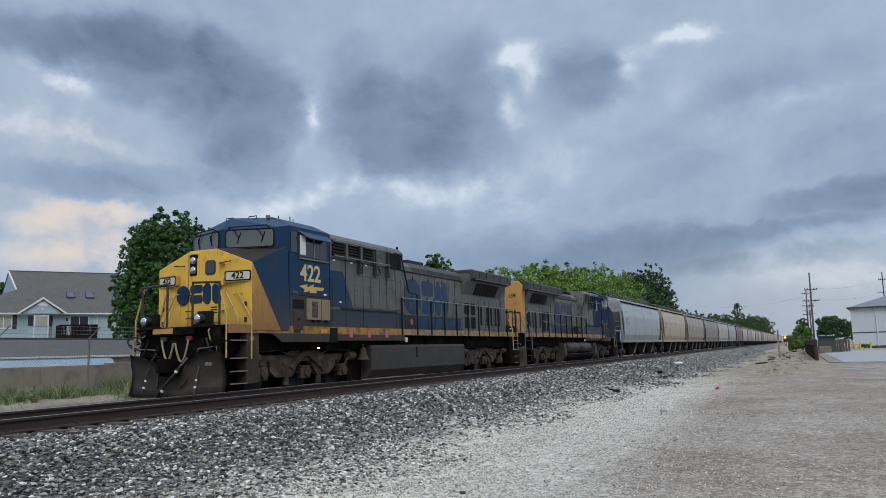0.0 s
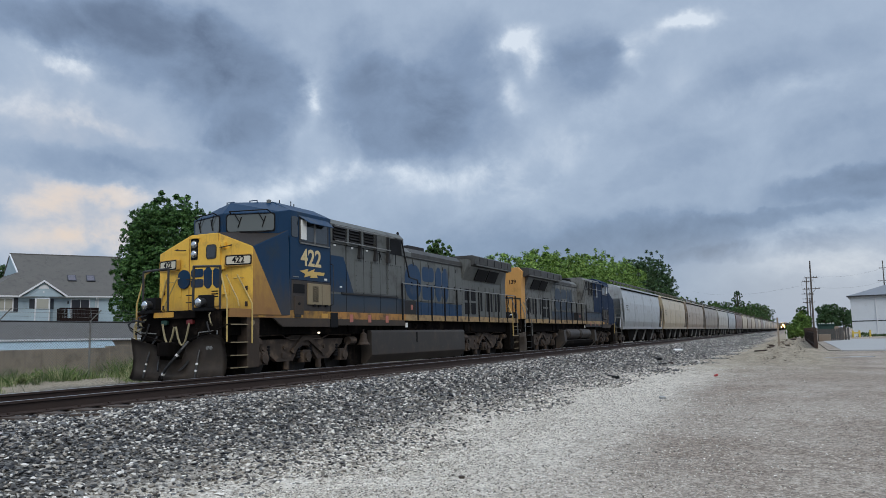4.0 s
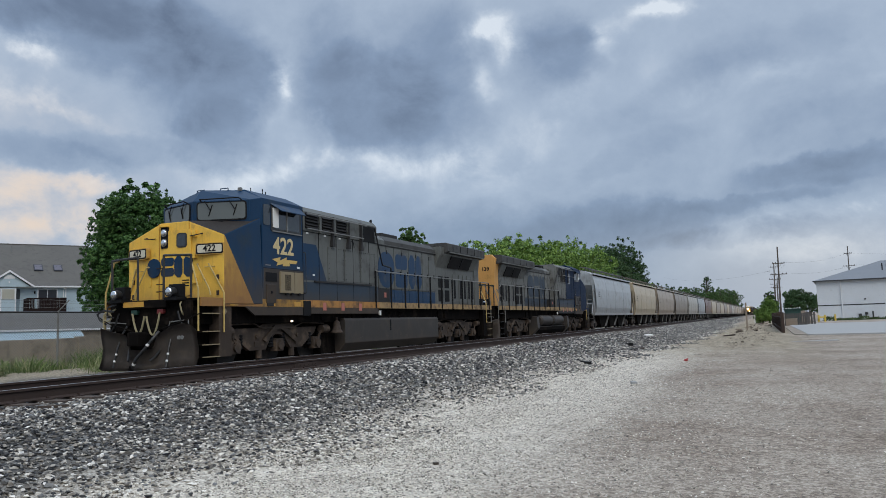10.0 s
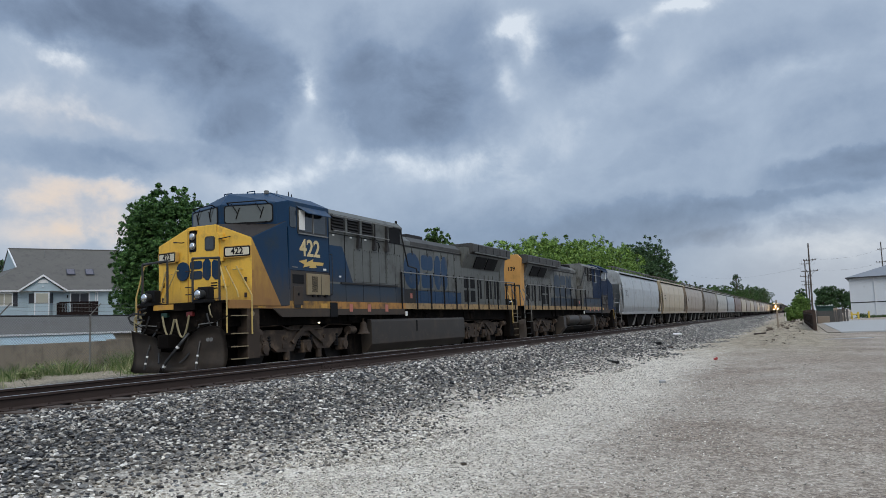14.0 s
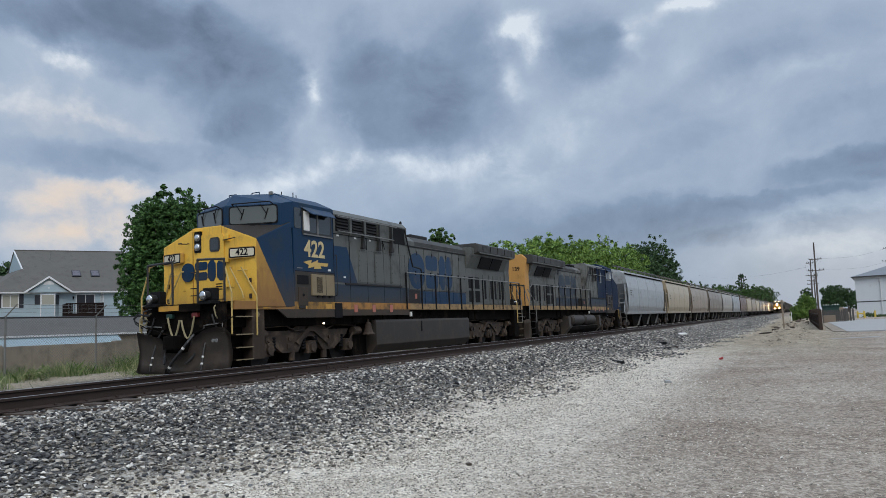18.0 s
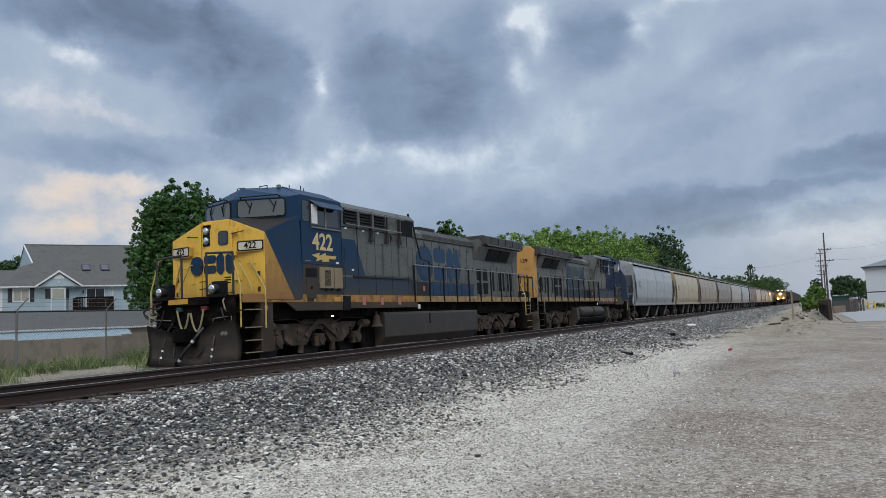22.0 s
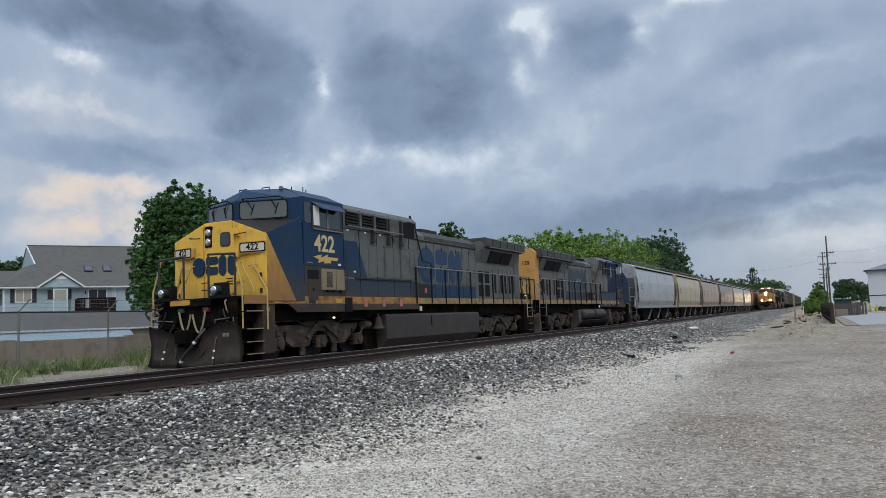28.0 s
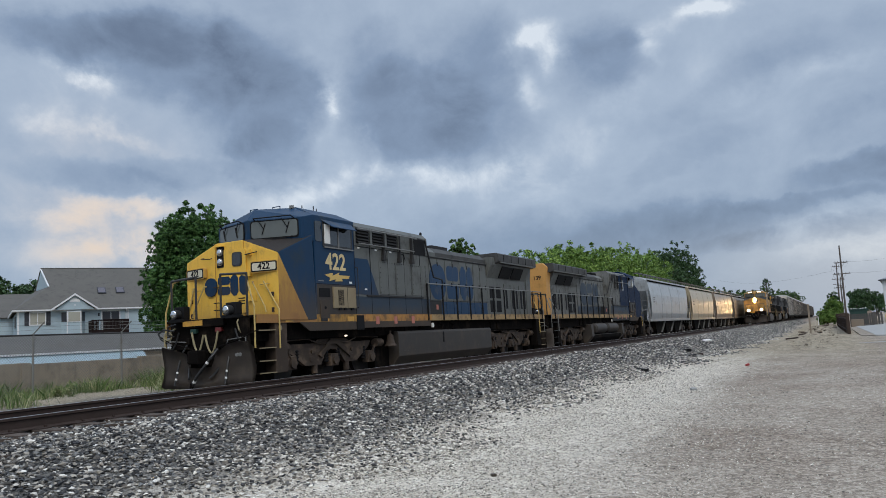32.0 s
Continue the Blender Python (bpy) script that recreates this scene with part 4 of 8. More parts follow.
        for q in (-0.17, -0.48):
            part("painted_mark", prism(bmesh.new(), [(q + 0.135, 2.86), (q + 0.03, 2.96), (q - 0.06, 2.96), (q - 0.135, 2.86), (q - 0.135, 2.50), (q - 0.06, 2.40), (q + 0.03, 2.40), (q + 0.135, 2.50)], "x", 1.358, 1.4), LOCO_BLUE, nose, "plain dark blue painted block")
    # side windows, awning, side figures
    for s in (-1, 1):
        y0 = s * 1.545
        part("side_window_frame", side_plate(bmesh.new(), 4.2, 4.09, 1.48, 0.74, 0.05, y0, s * 1.567), GRAB_BLACK, cab)
        for xa, xb in ((3.56, 4.16), (4.24, 4.85)):
            part("side_window", side_plate(bmesh.new(), (xa + xb) / 2, 4.09, xb - xa, 0.60, 0.03, s * 1.56, s * 1.572), WINDOW, cab)
        part("quarter_window", side_plate(bmesh.new(), 3.26, 4.15, 0.30, 0.58, 0.06, y0, s * 1.566), WINDOW, cab)
        part("window_post", bm_box(4.18, 4.24, s * 1.56, s * 1.585, 3.75, 4.42), GRAB, cab)
        part("wind_deflector", bm_box(3.52, 3.78, s * 1.57, s * 1.60, 3.82, 4.38, bevel=0.01), WHITE_PAINT, cab, "white wind deflector")
        bm = faces_mesh([(3.44, s * 1.55, 4.50), (4.92, s * 1.55, 4.50), (4.86, s * 1.80, 4.29), (3.66, s * 1.80, 4.29), (3.44, s * 1.55, 4.48), (4.92, s * 1.55, 4.48), (4.86, s * 1.79, 4.27), (3.66, s * 1.79, 4.27)],
                        [(0, 1, 2, 3), (4, 5, 6, 7), (0, 1, 5, 4), (1, 2, 6, 5), (2, 3, 7, 6), (3, 0, 4, 7)])
        part("sun_awning", bm, paint["awning"], cab)
        part("cab_sill", bm_box(3.5, 4.95, s * 1.555, s * 1.60, 3.70, 3.735), GRAB, cab)
        hatch = part("equipment_cover", bm_box(3.84, 4.98, s * 1.54, s * 1.60, 1.99, 2.60, bevel=0.02), paint["cover"], cab, "dirty tan equipment cover")
        grille = part("grille", bm_box(4.06, 4.34, s * 1.598, s * 1.604, 2.07, 2.52), BLACK, hatch, "dark mesh grille")
        bm = bmesh.new()
        for k in range(-5, 8):
            for way in (-1, 1):
                # each bar leans at 45 degrees and is cut at the grille's edges
                ends = [(4.06 + q, (2.07 + 0.064 * k + q) if way > 0 else (2.52 - 0.064 * k - q)) for q in (0.0, 0.28)]
                (xa, za), (xb, zb) = ends
                slope = (zb - za) / (xb - xa)
                cut = sorted(min(4.34, max(4.06, xa + (z - za) / slope)) for z in (2.07, 2.52))
                if cut[1] - cut[0] > 0.03:
                    rod(bm, (cut[0], s * 1.606, za + slope * (cut[0] - xa)), (cut[1], s * 1.606, za + slope * (cut[1] - xa)), 0.004, 4)
        part("lattice", bm, paint["cover"], grille)
        part("cover_seam", bm_box(4.52, 4.535, s * 1.598, s * 1.603, 1.99, 2.60), BLACK, hatch)
        for xx in (4.1, 4.36, 4.72):
            part("cover_foot", bm_box(xx, xx + 0.12, s * 1.56, s * 1.607, 1.94, 2.0), BLACK, hatch)
        part("cab_lower", bm_box(3.12, 5.02, s * 1.53, s * 1.5535, D + 0.01, 2.655), CAB_DULL, cab)
        part("vent_recess", bm_box(3.2, 3.72, s * 1.545, s * 1.565, 2.30, 2.55, bevel=0.005), BLACK, cab)
        part("low_hatch", bm_box(3.22, 3.66, s * 1.545, s * 1.575, 1.70, 2.22, bevel=0.015), CAB_GRIME, cab)
        part("hatch_lock", disc(bmesh.new(), (3.44, s * 1.58, 2.0), 0.04, 0.03, "y", 10), BLACK, cab)
        part("panel_seam", bm_box(5.03, 5.05, s * 1.54, s * 1.5565, 1.82, 4.5), BLACK, cab)
        part("panel_seam", bm_box(3.10, 5.0, s * 1.54, s * 1.5565, 2.66, 2.675), BLACK, cab)
        part("cab_grab", pipe(bmesh.new(), [(5.06, s * 1.56, 2.0), (5.06, s * 1.64, 2.03), (5.06, s * 1.64, 3.2), (5.06, s * 1.56, 3.23)], 0.014), GRAB_BLACK, cab)
        part("small_label", bm_box(4.72, 4.86, s * 1.545, s * 1.558, 2.72, 2.78), WHITE_PAINT, cab)
        part("small_label", bm_box(3.20, 3.45, s * 1.545, s * 1.557, 2.74, 2.765), GRAB, cab)
        part("cab_step_box", bm_box(3.25, 3.55, s * 1.545, s * 1.57, 1.62, 1.95, bevel=0.01), paint["skirt"], cab)
        if number:
            lettering("road_number", number, 0.67, CREAM, cab, Matrix.Translation((4.06, s * 1.556, 3.30)) @ pose(0, 0, 0, 90, 0, 0 if s < 0 else 180), 0.004, "cream painted figures")
            bolt = [(3.30, 2.88), (3.78, 2.96), (3.74, 2.86), (4.16, 2.98), (4.12, 2.90), (4.78, 2.90), (4.70, 2.80), (4.28, 2.80), (4.34, 2.72), (3.90, 2.70), (3.94, 2.77), (3.56, 2.70), (3.62, 2.80)]
            part("painted_bolt", prism(bmesh.new(), [(4.10 + 0.84 * (p - 4.02) * (1 if s < 0 else -1), 2.89 + 0.95 * (q - 2.84)) for p, q in bolt], "y", s * 1.552, s * 1.560), BOLT_YELLOW, cab, "yellow lightning bolt stripe")
    # inverter cabin behind the cab
    inv_prof = [(-1.50, D - 0.02), (-1.50, 4.50), (-1.34, 4.66), (1.34, 4.66), (1.50, 4.50), (1.50, D - 0.02)]
    inv = part("equipment_cabin", prism(bmesh.new(), inv_prof, "x", 5.08, 9.84, 0.02), paint["hood"], L)
    for s in (-1, 1):
        y = s * 1.50
        if paint["band"]:
            part("blue_panel", prism(bmesh.new(), [(5.12, 2.42), (5.12, 3.52), (5.84, 3.52), (6.42, 2.42)], "y", y - s * 0.01, y + s * 0.008), paint["cab"], inv)
            part("lower_band", bm_box(5.12, 9.82, y - s * 0.01, y + s * 0.012, D + 0.01, 2.36), paint["band"], inv)
        if paint.get("long_cab"):
            part("cab_side", bm_box(5.05, 7.3, y - s * 0.01, y + s * 0.035, 2.40, 4.52), paint["cab"], inv)
            part("cab_door_window", bm_box(6.2, 6.75, y + s * 0.03, y + s * 0.045, 3.45, 4.15), HOOD_PANE, inv)
            part("cab_door_seam", bm_box(5.75, 5.79, y + s * 0.03, y + s * 0.038, 2.45, 4.45), BLACK, inv)
        part("ledge", bm_box(5.7, 9.3, y, y + s * 0.05, 2.36, 2.42, bevel=0.01), paint["skirt"], inv)
        for xa in (6.5, 7.55, 8.6):
            part("side_door", bm_box(xa, xa + 0.98, y, y + s * 0.014, 2.46, 3.52, bevel=0.006), paint["hood"], inv)
            part("door_seam", bm_box(xa + 0.99, xa + 1.02, y, y + s * 0.004, 2.46, 3.52), LOCO_DARKGREY, inv)
            bm = bmesh.new()
            for q in range(7):
                for xx, zz in ((xa + 0.04, 2.52 + 0.155 * q), (xa + 0.94, 2.52 + 0.155 * q), (xa + 0.04 + 0.15 * q, 3.48)):
                    box(bm, xx - 0.012, xx + 0.012, y + s * 0.028, y + s * 0.036, zz - 0.012, zz + 0.012)
            tagged(part("door_bolts", bm, LOCO_DARKGREY, inv), kind="stuff")
        for xa, xb in ((7.6, 8.1), (8.25, 8.75), (8.9, 9.4)) if paint.get("long_cab") else ((5.25, 5.95), (6.15, 6.82), (7.02, 7.68)):
            lou = part("louvre_opening", bm_box(xa, xb, y - s * 0.02, y + s * 0.006, 3.98, 4.47), BLACK, inv)
            for i in range(5):
                z = 4.0 + 0.095 * i
                bm = faces_mesh([(xa, y + s * 0.005, z + 0.07), (xb, y + s * 0.005, z + 0.07), (xb, y + s * 0.07, z), (xa, y + s * 0.07, z)], [(0, 1, 2, 3)])
                bmesh.ops.solidify(bm, geom=bm.faces[:], thickness=0.012)
                part("louvre_slat", bm, LOCO_DARKGREY, lou)
            part("louvre_post", bm_box(xb + 0.03, xb + 0.15, y, y + s * 0.06, 3.9, 4.5, bevel=0.01), paint["hood"], inv)
        for xx in (5.98, 7.02, 8.08, 9.2):
            part("panel_seam", bm_box(xx, xx + 0.02, y, y + s * 0.0145, D + 0.02, 3.9), BLACK, inv)
        part("panel_seam", bm_box(5.1, 9.82, y, y + s * 0.0145, 3.88, 3.90), BLACK, inv)
        if not paint.get("long_cab"):
            part("vent_panel", bm_box(8.85, 9.65, y, y + s * 0.012, 3.90, 4.42), BLACK, inv)
        for z, xa, xb in ((3.96, 5.2, 8.65), (4.42, 5.2, 8.9)):
            part("grab_rail", pipe(bmesh.new(), [(xa, y + s * 0.13, z), (xb, y + s * 0.13, z)], 0.02), GRAB, inv)
        bm = pipe(bmesh.new(), [(8.9, y + s * 0.13, 4.42), (9.45, y + s * 0.13, 4.40), (10.30, s * 1.46, 3.16), (10.95, s * 1.46, 3.10), (11.0, s * 1.46, 2.9)], 0.028)
        part("sloping_rail", bm, LOCO_DARKGREY, inv)
        for x in (6.75, 7.75, 8.6):
            part("rail_bracket", prism(bmesh.new(), [(x - 0.015, 4.45), (x + 0.025, 4.45), (x + 0.03, 3.86), (x + 0.09, 3.54), (x - 0.09, 3.54), (x - 0.025, 3.86)], "y", y, y + s * 0.10), LOCO_DARKGREY, inv)
        part("roof_eye", disc(bmesh.new(), (9.78, s * 1.3, 4.70), 0.07, 0.03, "y", 12), BLACK, inv)
        for x in (5.3, 6.3, 7.2):
            part("white_label", bm_box(x, x + 0.12, y, y + s * 0.008, 3.82, 3.87), WHITE_PAINT, inv)
        part("white_label", bm_box(5.62, 5.74, y, y + s * 0.016, 2.56, 2.61), WHITE_PAINT, inv)
        part("hook", pipe(bmesh.new(), [(7.9, y + s * 0.03, 3.83), (8.05, y + s * 0.05, 3.80), (8.16, y + s * 0.03, 3.62)], 0.012), BLACK, inv)
    # engine hood with its doors
    hood_prof = [(-1.10, D), (-1.10, 4.16), (-0.86, 4.36), (0.86, 4.36), (1.10, 4.16), (1.10, D)]
    hood = part("engine_hood", prism(bmesh.new(), hood_prof, "x", 9.84, 15.9, 0.03), paint["hood"], L)
    for s in (-1, 1):
        y = s * 1.10
        for i in range(9):
            xa = 9.98 + 0.645 * i
            door = part("hood_door", bm_box(xa, xa + 0.60, y, y + s * 0.028, 2.36, 3.92, bevel=0.008), paint["hood"], hood)
            part("door_handle", bm_box(xa + 0.47, xa + 0.53, y + s * 0.028, y + s * 0.05, 2.9, 3.05), BLACK, door)
            part("door_seam", bm_box(xa + 0.605, xa + 0.64, y, y + s * 0.004, 1.85, 3.92), BLACK, hood)
            if i % 2 == 0:
                part("door_hinge", bm_box(xa - 0.01, xa + 0.05, y + s * 0.028, y + s * 0.042, 3.66, 3.80), LOCO_DARKGREY, hood)
            part("low_panel", bm_box(xa, xa + 0.60, y, y + s * 0.022, D + 0.03, 2.32, bevel=0.006), paint.get("low") or paint["band"] or paint["hood"], hood)
        if paint["logo"] and shapes:
            # the railway's mark, as plain faded shapes
            def at(p):
                return p if s < 0 else 25.7 - p
            marks = [side_plate(bmesh.new(), at(11.25), 3.06, 1.30, 1.34, 0.55, y + s * 0.010, y + s * 0.031)]
            marks += [side_plate(bmesh.new(), at(12.52), z, 1.04, 0.58, 0.18, y + s * 0.010, y + s * 0.031) for z in (3.42, 2.72)]
            for q in (13.47, 14.10):
                block = [(q - 0.28, 3.52), (q - 0.10, 3.76), (q + 0.10, 3.76), (q + 0.28, 3.52), (q + 0.28, 2.64), (q + 0.10, 2.40), (q - 0.10, 2.40), (q - 0.28, 2.64)]
                marks.append(prism(bmesh.new(), [(at(p), w) for p, w in block], "y", y + s * 0.010, y + s * 0.031))
            for bm in marks:
                part("painted_mark", bm, paint["logo"], hood, "faded blue painted shape")
        part("drip_rail", bm_box(9.90, 15.88, y, y + s * 0.05, 3.95, 3.985), LOCO_DARKGREY, hood)
        part("side_box", bm_box(9.95, 10.95, y, y + s * 0.30, D, 2.32, bevel=0.02), paint["skirt"], hood)
        part("label_plate", bm_box(10.5, 10.66, y + s * 0.30, y + s * 0.306, 2.0, 2.18), PINK_MARK, hood)
    part("sooty_roof_panel", prism(bmesh.new(), [(-1.104, 4.02), (-1.104, 4.165), (-0.863, 4.366), (0.863, 4.366), (1.104, 4.165), (1.104, 4.02)], "x", 11.2, 15.88), WING_GREY, hood, "roof panel blackened by exhaust soot")
    bm = bm_box(12.3, 13.7, -0.4, 0.4, 4.34, 4.62, bevel=0.03)
    part("exhaust_housing", bm, LOCO_DARKGREY, hood)
    for x in (10.1, 10.35, 10.6, 10.85):
        part("roof_pipe", pipe(bmesh.new(), [(x, -0.75, 4.34), (x, -0.7, 4.52), (x, 0.7, 4.52), (x, 0.75, 4.34)], 0.05, 8), BLACK, hood)
    # radiator section
    rad_prof = [(-1.10, D), (-1.10, 3.42), (-1.36, 3.98), (-1.36, 4.30), (1.36, 4.30), (1.36, 3.98), (1.10, 3.42), (1.10, D)]
    rad = part("radiator_cabin", prism(bmesh.new(), rad_prof, "x", 15.9, 20.5, 0.02), paint["hood"], L)
    wing_prof = [(-1.36, 4.03), (-1.56, 4.12), (-1.56, 4.44), (-1.44, 4.50), (1.44, 4.50), (1.56, 4.44), (1.56, 4.12), (1.36, 4.03)]
    wing = part("radiator_wing", prism(bmesh.new(), wing_prof, "x", paint["wing"], 20.95, 0.02), WING_GREY, L)
    for i in range(5):
        xr = paint["wing"] + 0.55 + (20.75 - paint["wing"]) * i / 5
        part("wing_seam", bm_box(xr, xr + 0.03, min(paint["near"] * 1.55, paint["near"] * 1.572), max(paint["near"] * 1.55, paint["near"] * 1.572), 4.14, 4.43), BLACK, wing)
    part("end_panel", prism(bmesh.new(), [(-1.14, D), (-1.14, 3.5), (-1.24, 4.30), (-1.0, 4.52), (1.0, 4.52), (1.24, 4.30), (1.14, 3.5), (1.14, D)], "x", 20.5, 21.12, 0.04), paint["rear"], L)
    for s in (-1, 1):
        for xa in (17.1, 18.45):
            bm = faces_mesh([(xa, s * 1.135, 3.46), (xa + 1.22, s * 1.135, 3.46), (xa + 1.22, s * 1.365, 3.95), (xa, s * 1.365, 3.95)], [(0, 1, 2, 3)])
            bmesh.ops.solidify(bm, geom=bm.faces[:], thickness=0.03)
            part("radiator_grille", bm, BLACK, rad)
        for x in (16.15, 16.85):
            for za, zb in ((1.95, 2.45), (2.55, 3.05)):
                part("vent_opening", bm_box(x, x + 0.5, s * 1.09, s * 1.112, za, zb, bevel=0.004), BLACK, rad)
        for x in (17.75, 18.5, 19.0, 19.55, 20.0):
            part("rear_door", bm_box(x, x + 0.42, s * 1.10, s * 1.13, D + 0.05, 3.2, bevel=0.01), paint["hood"], rad)
            part("door_slot", bm_box(x + 0.1, x + 0.32, s * 1.128, s * 1.136, 2.1, 2.95), BLACK, rad)
        part("wing_stripe", bm_box(paint["wing"] + 0.2, 20.9, s * 1.50, s * 1.55, 4.06, 4.115), paint["hood"], wing)
    if end_number:
        lettering("end_number", end_number, 0.29, BLACK, L, pose(21.126, 0.66, 3.76, 90, 0, 90), 0.003)
    part("end_door", rounded_plate(bmesh.new(), 0.0, 2.75, 0.7, 1.7, 0.06, 21.11, 21.14), paint["rear"], L)
    part("end_lamp", rounded_plate(bmesh.new(), 0.0, 4.2, 0.28, 0.5, 0.04, 21.1, 21.16), BLACK, L)
    part("end_vent", bm_box(21.11, 21.15, -1.05, -0.75, 2.9, 3.5), BLACK, L)
    # fuel tank
    tank_prof = [(-1.46, 1.27), (-1.50, 1.20), (-1.50, 0.46), (-1.28, 0.19), (1.28, 0.19), (1.50, 0.46), (1.50, 1.20), (1.46, 1.27)]
    if paint.get("drums"):
        tank_prof = [(-1.30, 1.27), (-1.30, 0.72), (-1.50, 0.60), (-1.50, 0.42), (-1.28, 0.19), (1.28, 0.19), (1.50, 0.42), (1.50, 0.60), (1.30, 0.72), (1.30, 1.27)]
    tank = part("fuel_tank", prism(bmesh.new(), tank_prof, "x", 7.5, 15.1, 0.025), UNDER if paint.get("drums") else paint["tank"], L)
    for s in (-1, 1):
        part("tank_gauge", bm_box(10.7, 10.78, s * 1.49, s * 1.515, 0.82, 1.2), BLACK, tank)
        part("tank_seam", bm_box(7.48, 15.12, s * 1.492, s * 1.506, 0.60, 0.63), paint["tank"], tank)
        part("bell", lathe(bmesh.new(), (7.15, s * 1.40, 0.80), [(0.15, 0.05), (0.20, 0.0), (0.205, 0.02), (0.15, 0.09), (0.115, 0.22), (0.10, 0.34), (0.06, 0.39), (0.03, 0.40), (0.03, 0.50)], 18), TRUCK_DUST, L, "dusty cast bell")
        part("white_label", bm_box(9.86, 9.98, s * 1.49, s * 1.535, 1.36, 1.52), WHITE_PAINT, tank)
        for x in (10.2, 10.8, 11.7):
            part("tank_pipe", pipe(bmesh.new(), [(x, s * 1.4, 1.28), (x + 0.12, s * 1.42, 1.44), (x - 0.1, s * 1.3, 1.55)], 0.03), UNDER, tank)
        part("marker_lamp", disc(bmesh.new(), (4.62, s * 1.42, 1.20), 0.023, 0.06, "y", 14), MARKER_ON if s * paint["near"] > 0 and not lit and number else LENS, L)
        for x in (6.3, 8.2, 9.2, 15.4, 16.1):
            part("air_box", bm_box(x, x + 0.42, s * 1.0, s * 1.38, 1.22, 1.52, bevel=0.03), UNDER, L)
        if paint.get("drums"):
            for x in (8.9, 11.7):
                drum = part("air_drum", rod(bmesh.new(), (x, s * 1.36, 0.99), (x + 2.2, s * 1.36, 0.99), 0.31, 22), TANK_GREY, tank)
                for q in (x - 0.09, x + 2.2):
                    part("drum_end", rod(bmesh.new(), (q, s * 1.36, 0.99), (q + 0.09, s * 1.36, 0.99), 0.22 if q < x else 0.30, 18, 0.30 if q < x else 0.22), TANK_GREY, drum)
            for q in (7.42, 14.7):
                part("tank_end_plate", prism(bmesh.new(), [(s * 0.9, 1.30), (s * 1.62, 1.22), (s * 1.66, 0.55), (s * 1.30, 0.16), (s * 0.9, 0.16)], "x", q, q + 0.45, 0.02), TANK_GREY, tank)
    loco_truck(L, 4.3)
    loco_truck(L, 18.0)
    # walkway handrails
    for s in (-1, 1):
        y = s * 1.50
        part("handrail", pipe(bmesh.new(), [(9.55, y + s * 0.07, 2.90), (21.3, y + s * 0.07, 2.90), (21.45, y, 2.75)], 0.024), GRAB, L)
        for i in range(11):
            x = 9.55 + 1.175 * i
            part("stanchion", rod(bmesh.new(), (x, y + s * 0.07, D - 0.20), (x, y + s * 0.07, 2.90), 0.034, 8), BLACK, L)
        # end railings and steps at both ends
        for x0, d in ((0.58, 1), (21.72, -1)):
            bm = pipe(bmesh.new(), [(x0, y, 1.0), (x0, y, 2.02), (x0 + 0.02 * d, s * 1.24, 2.80), (x0 + 0.02 * d, s * 1.05, 2.86)], 0.022)
            part("corner_post", bm, GRAB_YELLOW if d > 0 and paint["nose"] is LOCO_YELLOW else GRAB, L)
            bm = pipe(bmesh.new(), [(x0 + 0.86 * d, s * 1.57, 0.95), (x0 + 0.86 * d, s * 1.57, 1.95), (x0 + 0.72 * d, s * 1.20, 2.70)], 0.022)
            part("step_rail", bm, GRAB_YELLOW if d > 0 or paint["near"] < 0 else GRAB, L)
            bm = pipe(bmesh.new(), [(x0, s * 1.28, D), (x0, s * 1.28, 2.86), (x0, s * 0.42, 2.90), (x0, s * 0.42, D)], 0.030)
            part("end_railing", bm, GRAB_BLACK, L)
            if d < 0:
                for q in (0.63, 0.85, 1.07):
                    part("railing_bar", rod(bmesh.new(), (x0, s * q, D), (x0, s * q, 2.88), 0.016, 6), GRAB_BLACK, L)
            for i, z in enumerate((0.36, 0.66, 0.98, 1.42)):
                part("step", bm_box(min(x0 + 0.08 * d, x0 + 0.72 * d), max(x0 + 0.08 * d, x0 + 0.72 * d), min(s * 1.2, s * 1.55), max(s * 1.2, s * 1.55), z - 0.02, z + 0.012), UNDER, L)
                part("step_edge", bm_box(min(x0 + 0.08 * d, x0 + 0.72 * d), max(x0 + 0.08 * d, x0 + 0.72 * d), min(s * 1.55, s * 1.562), max(s * 1.55, s * 1.562), z - 0.012, z + 0.014), TAN_BOX if number else GRAB_BLACK, L)
            part("step_well", bm_box(min(x0 + 0.05 * d, x0 + 0.95 * d), max(x0 + 0.05 * d, x0 + 0.95 * d), min(s * 1.12, s * 1.19), max(s * 1.12, s * 1.19), 0.34, D - 0.07), UNDER, L)
            part("step_plate", bm_box(min(x0 + 0.72 * d, x0 + 1.20 * d), max(x0 + 0.72 * d, x0 + 1.20 * d), min(s * 1.2, s * 1.53), max(s * 1.2, s * 1.53), 0.34, D - 0.07, bevel=0.015), STEP_BROWN if d > 0 and number else UNDER, L)
            if d > 0 and number:
                part("builder_plate", disc(bmesh.new(), (x0 + 0.92, s * 1.535, 1.47), 0.07, 0.02, "y", 16), TAN_BOX, L, "round tan builder plate")
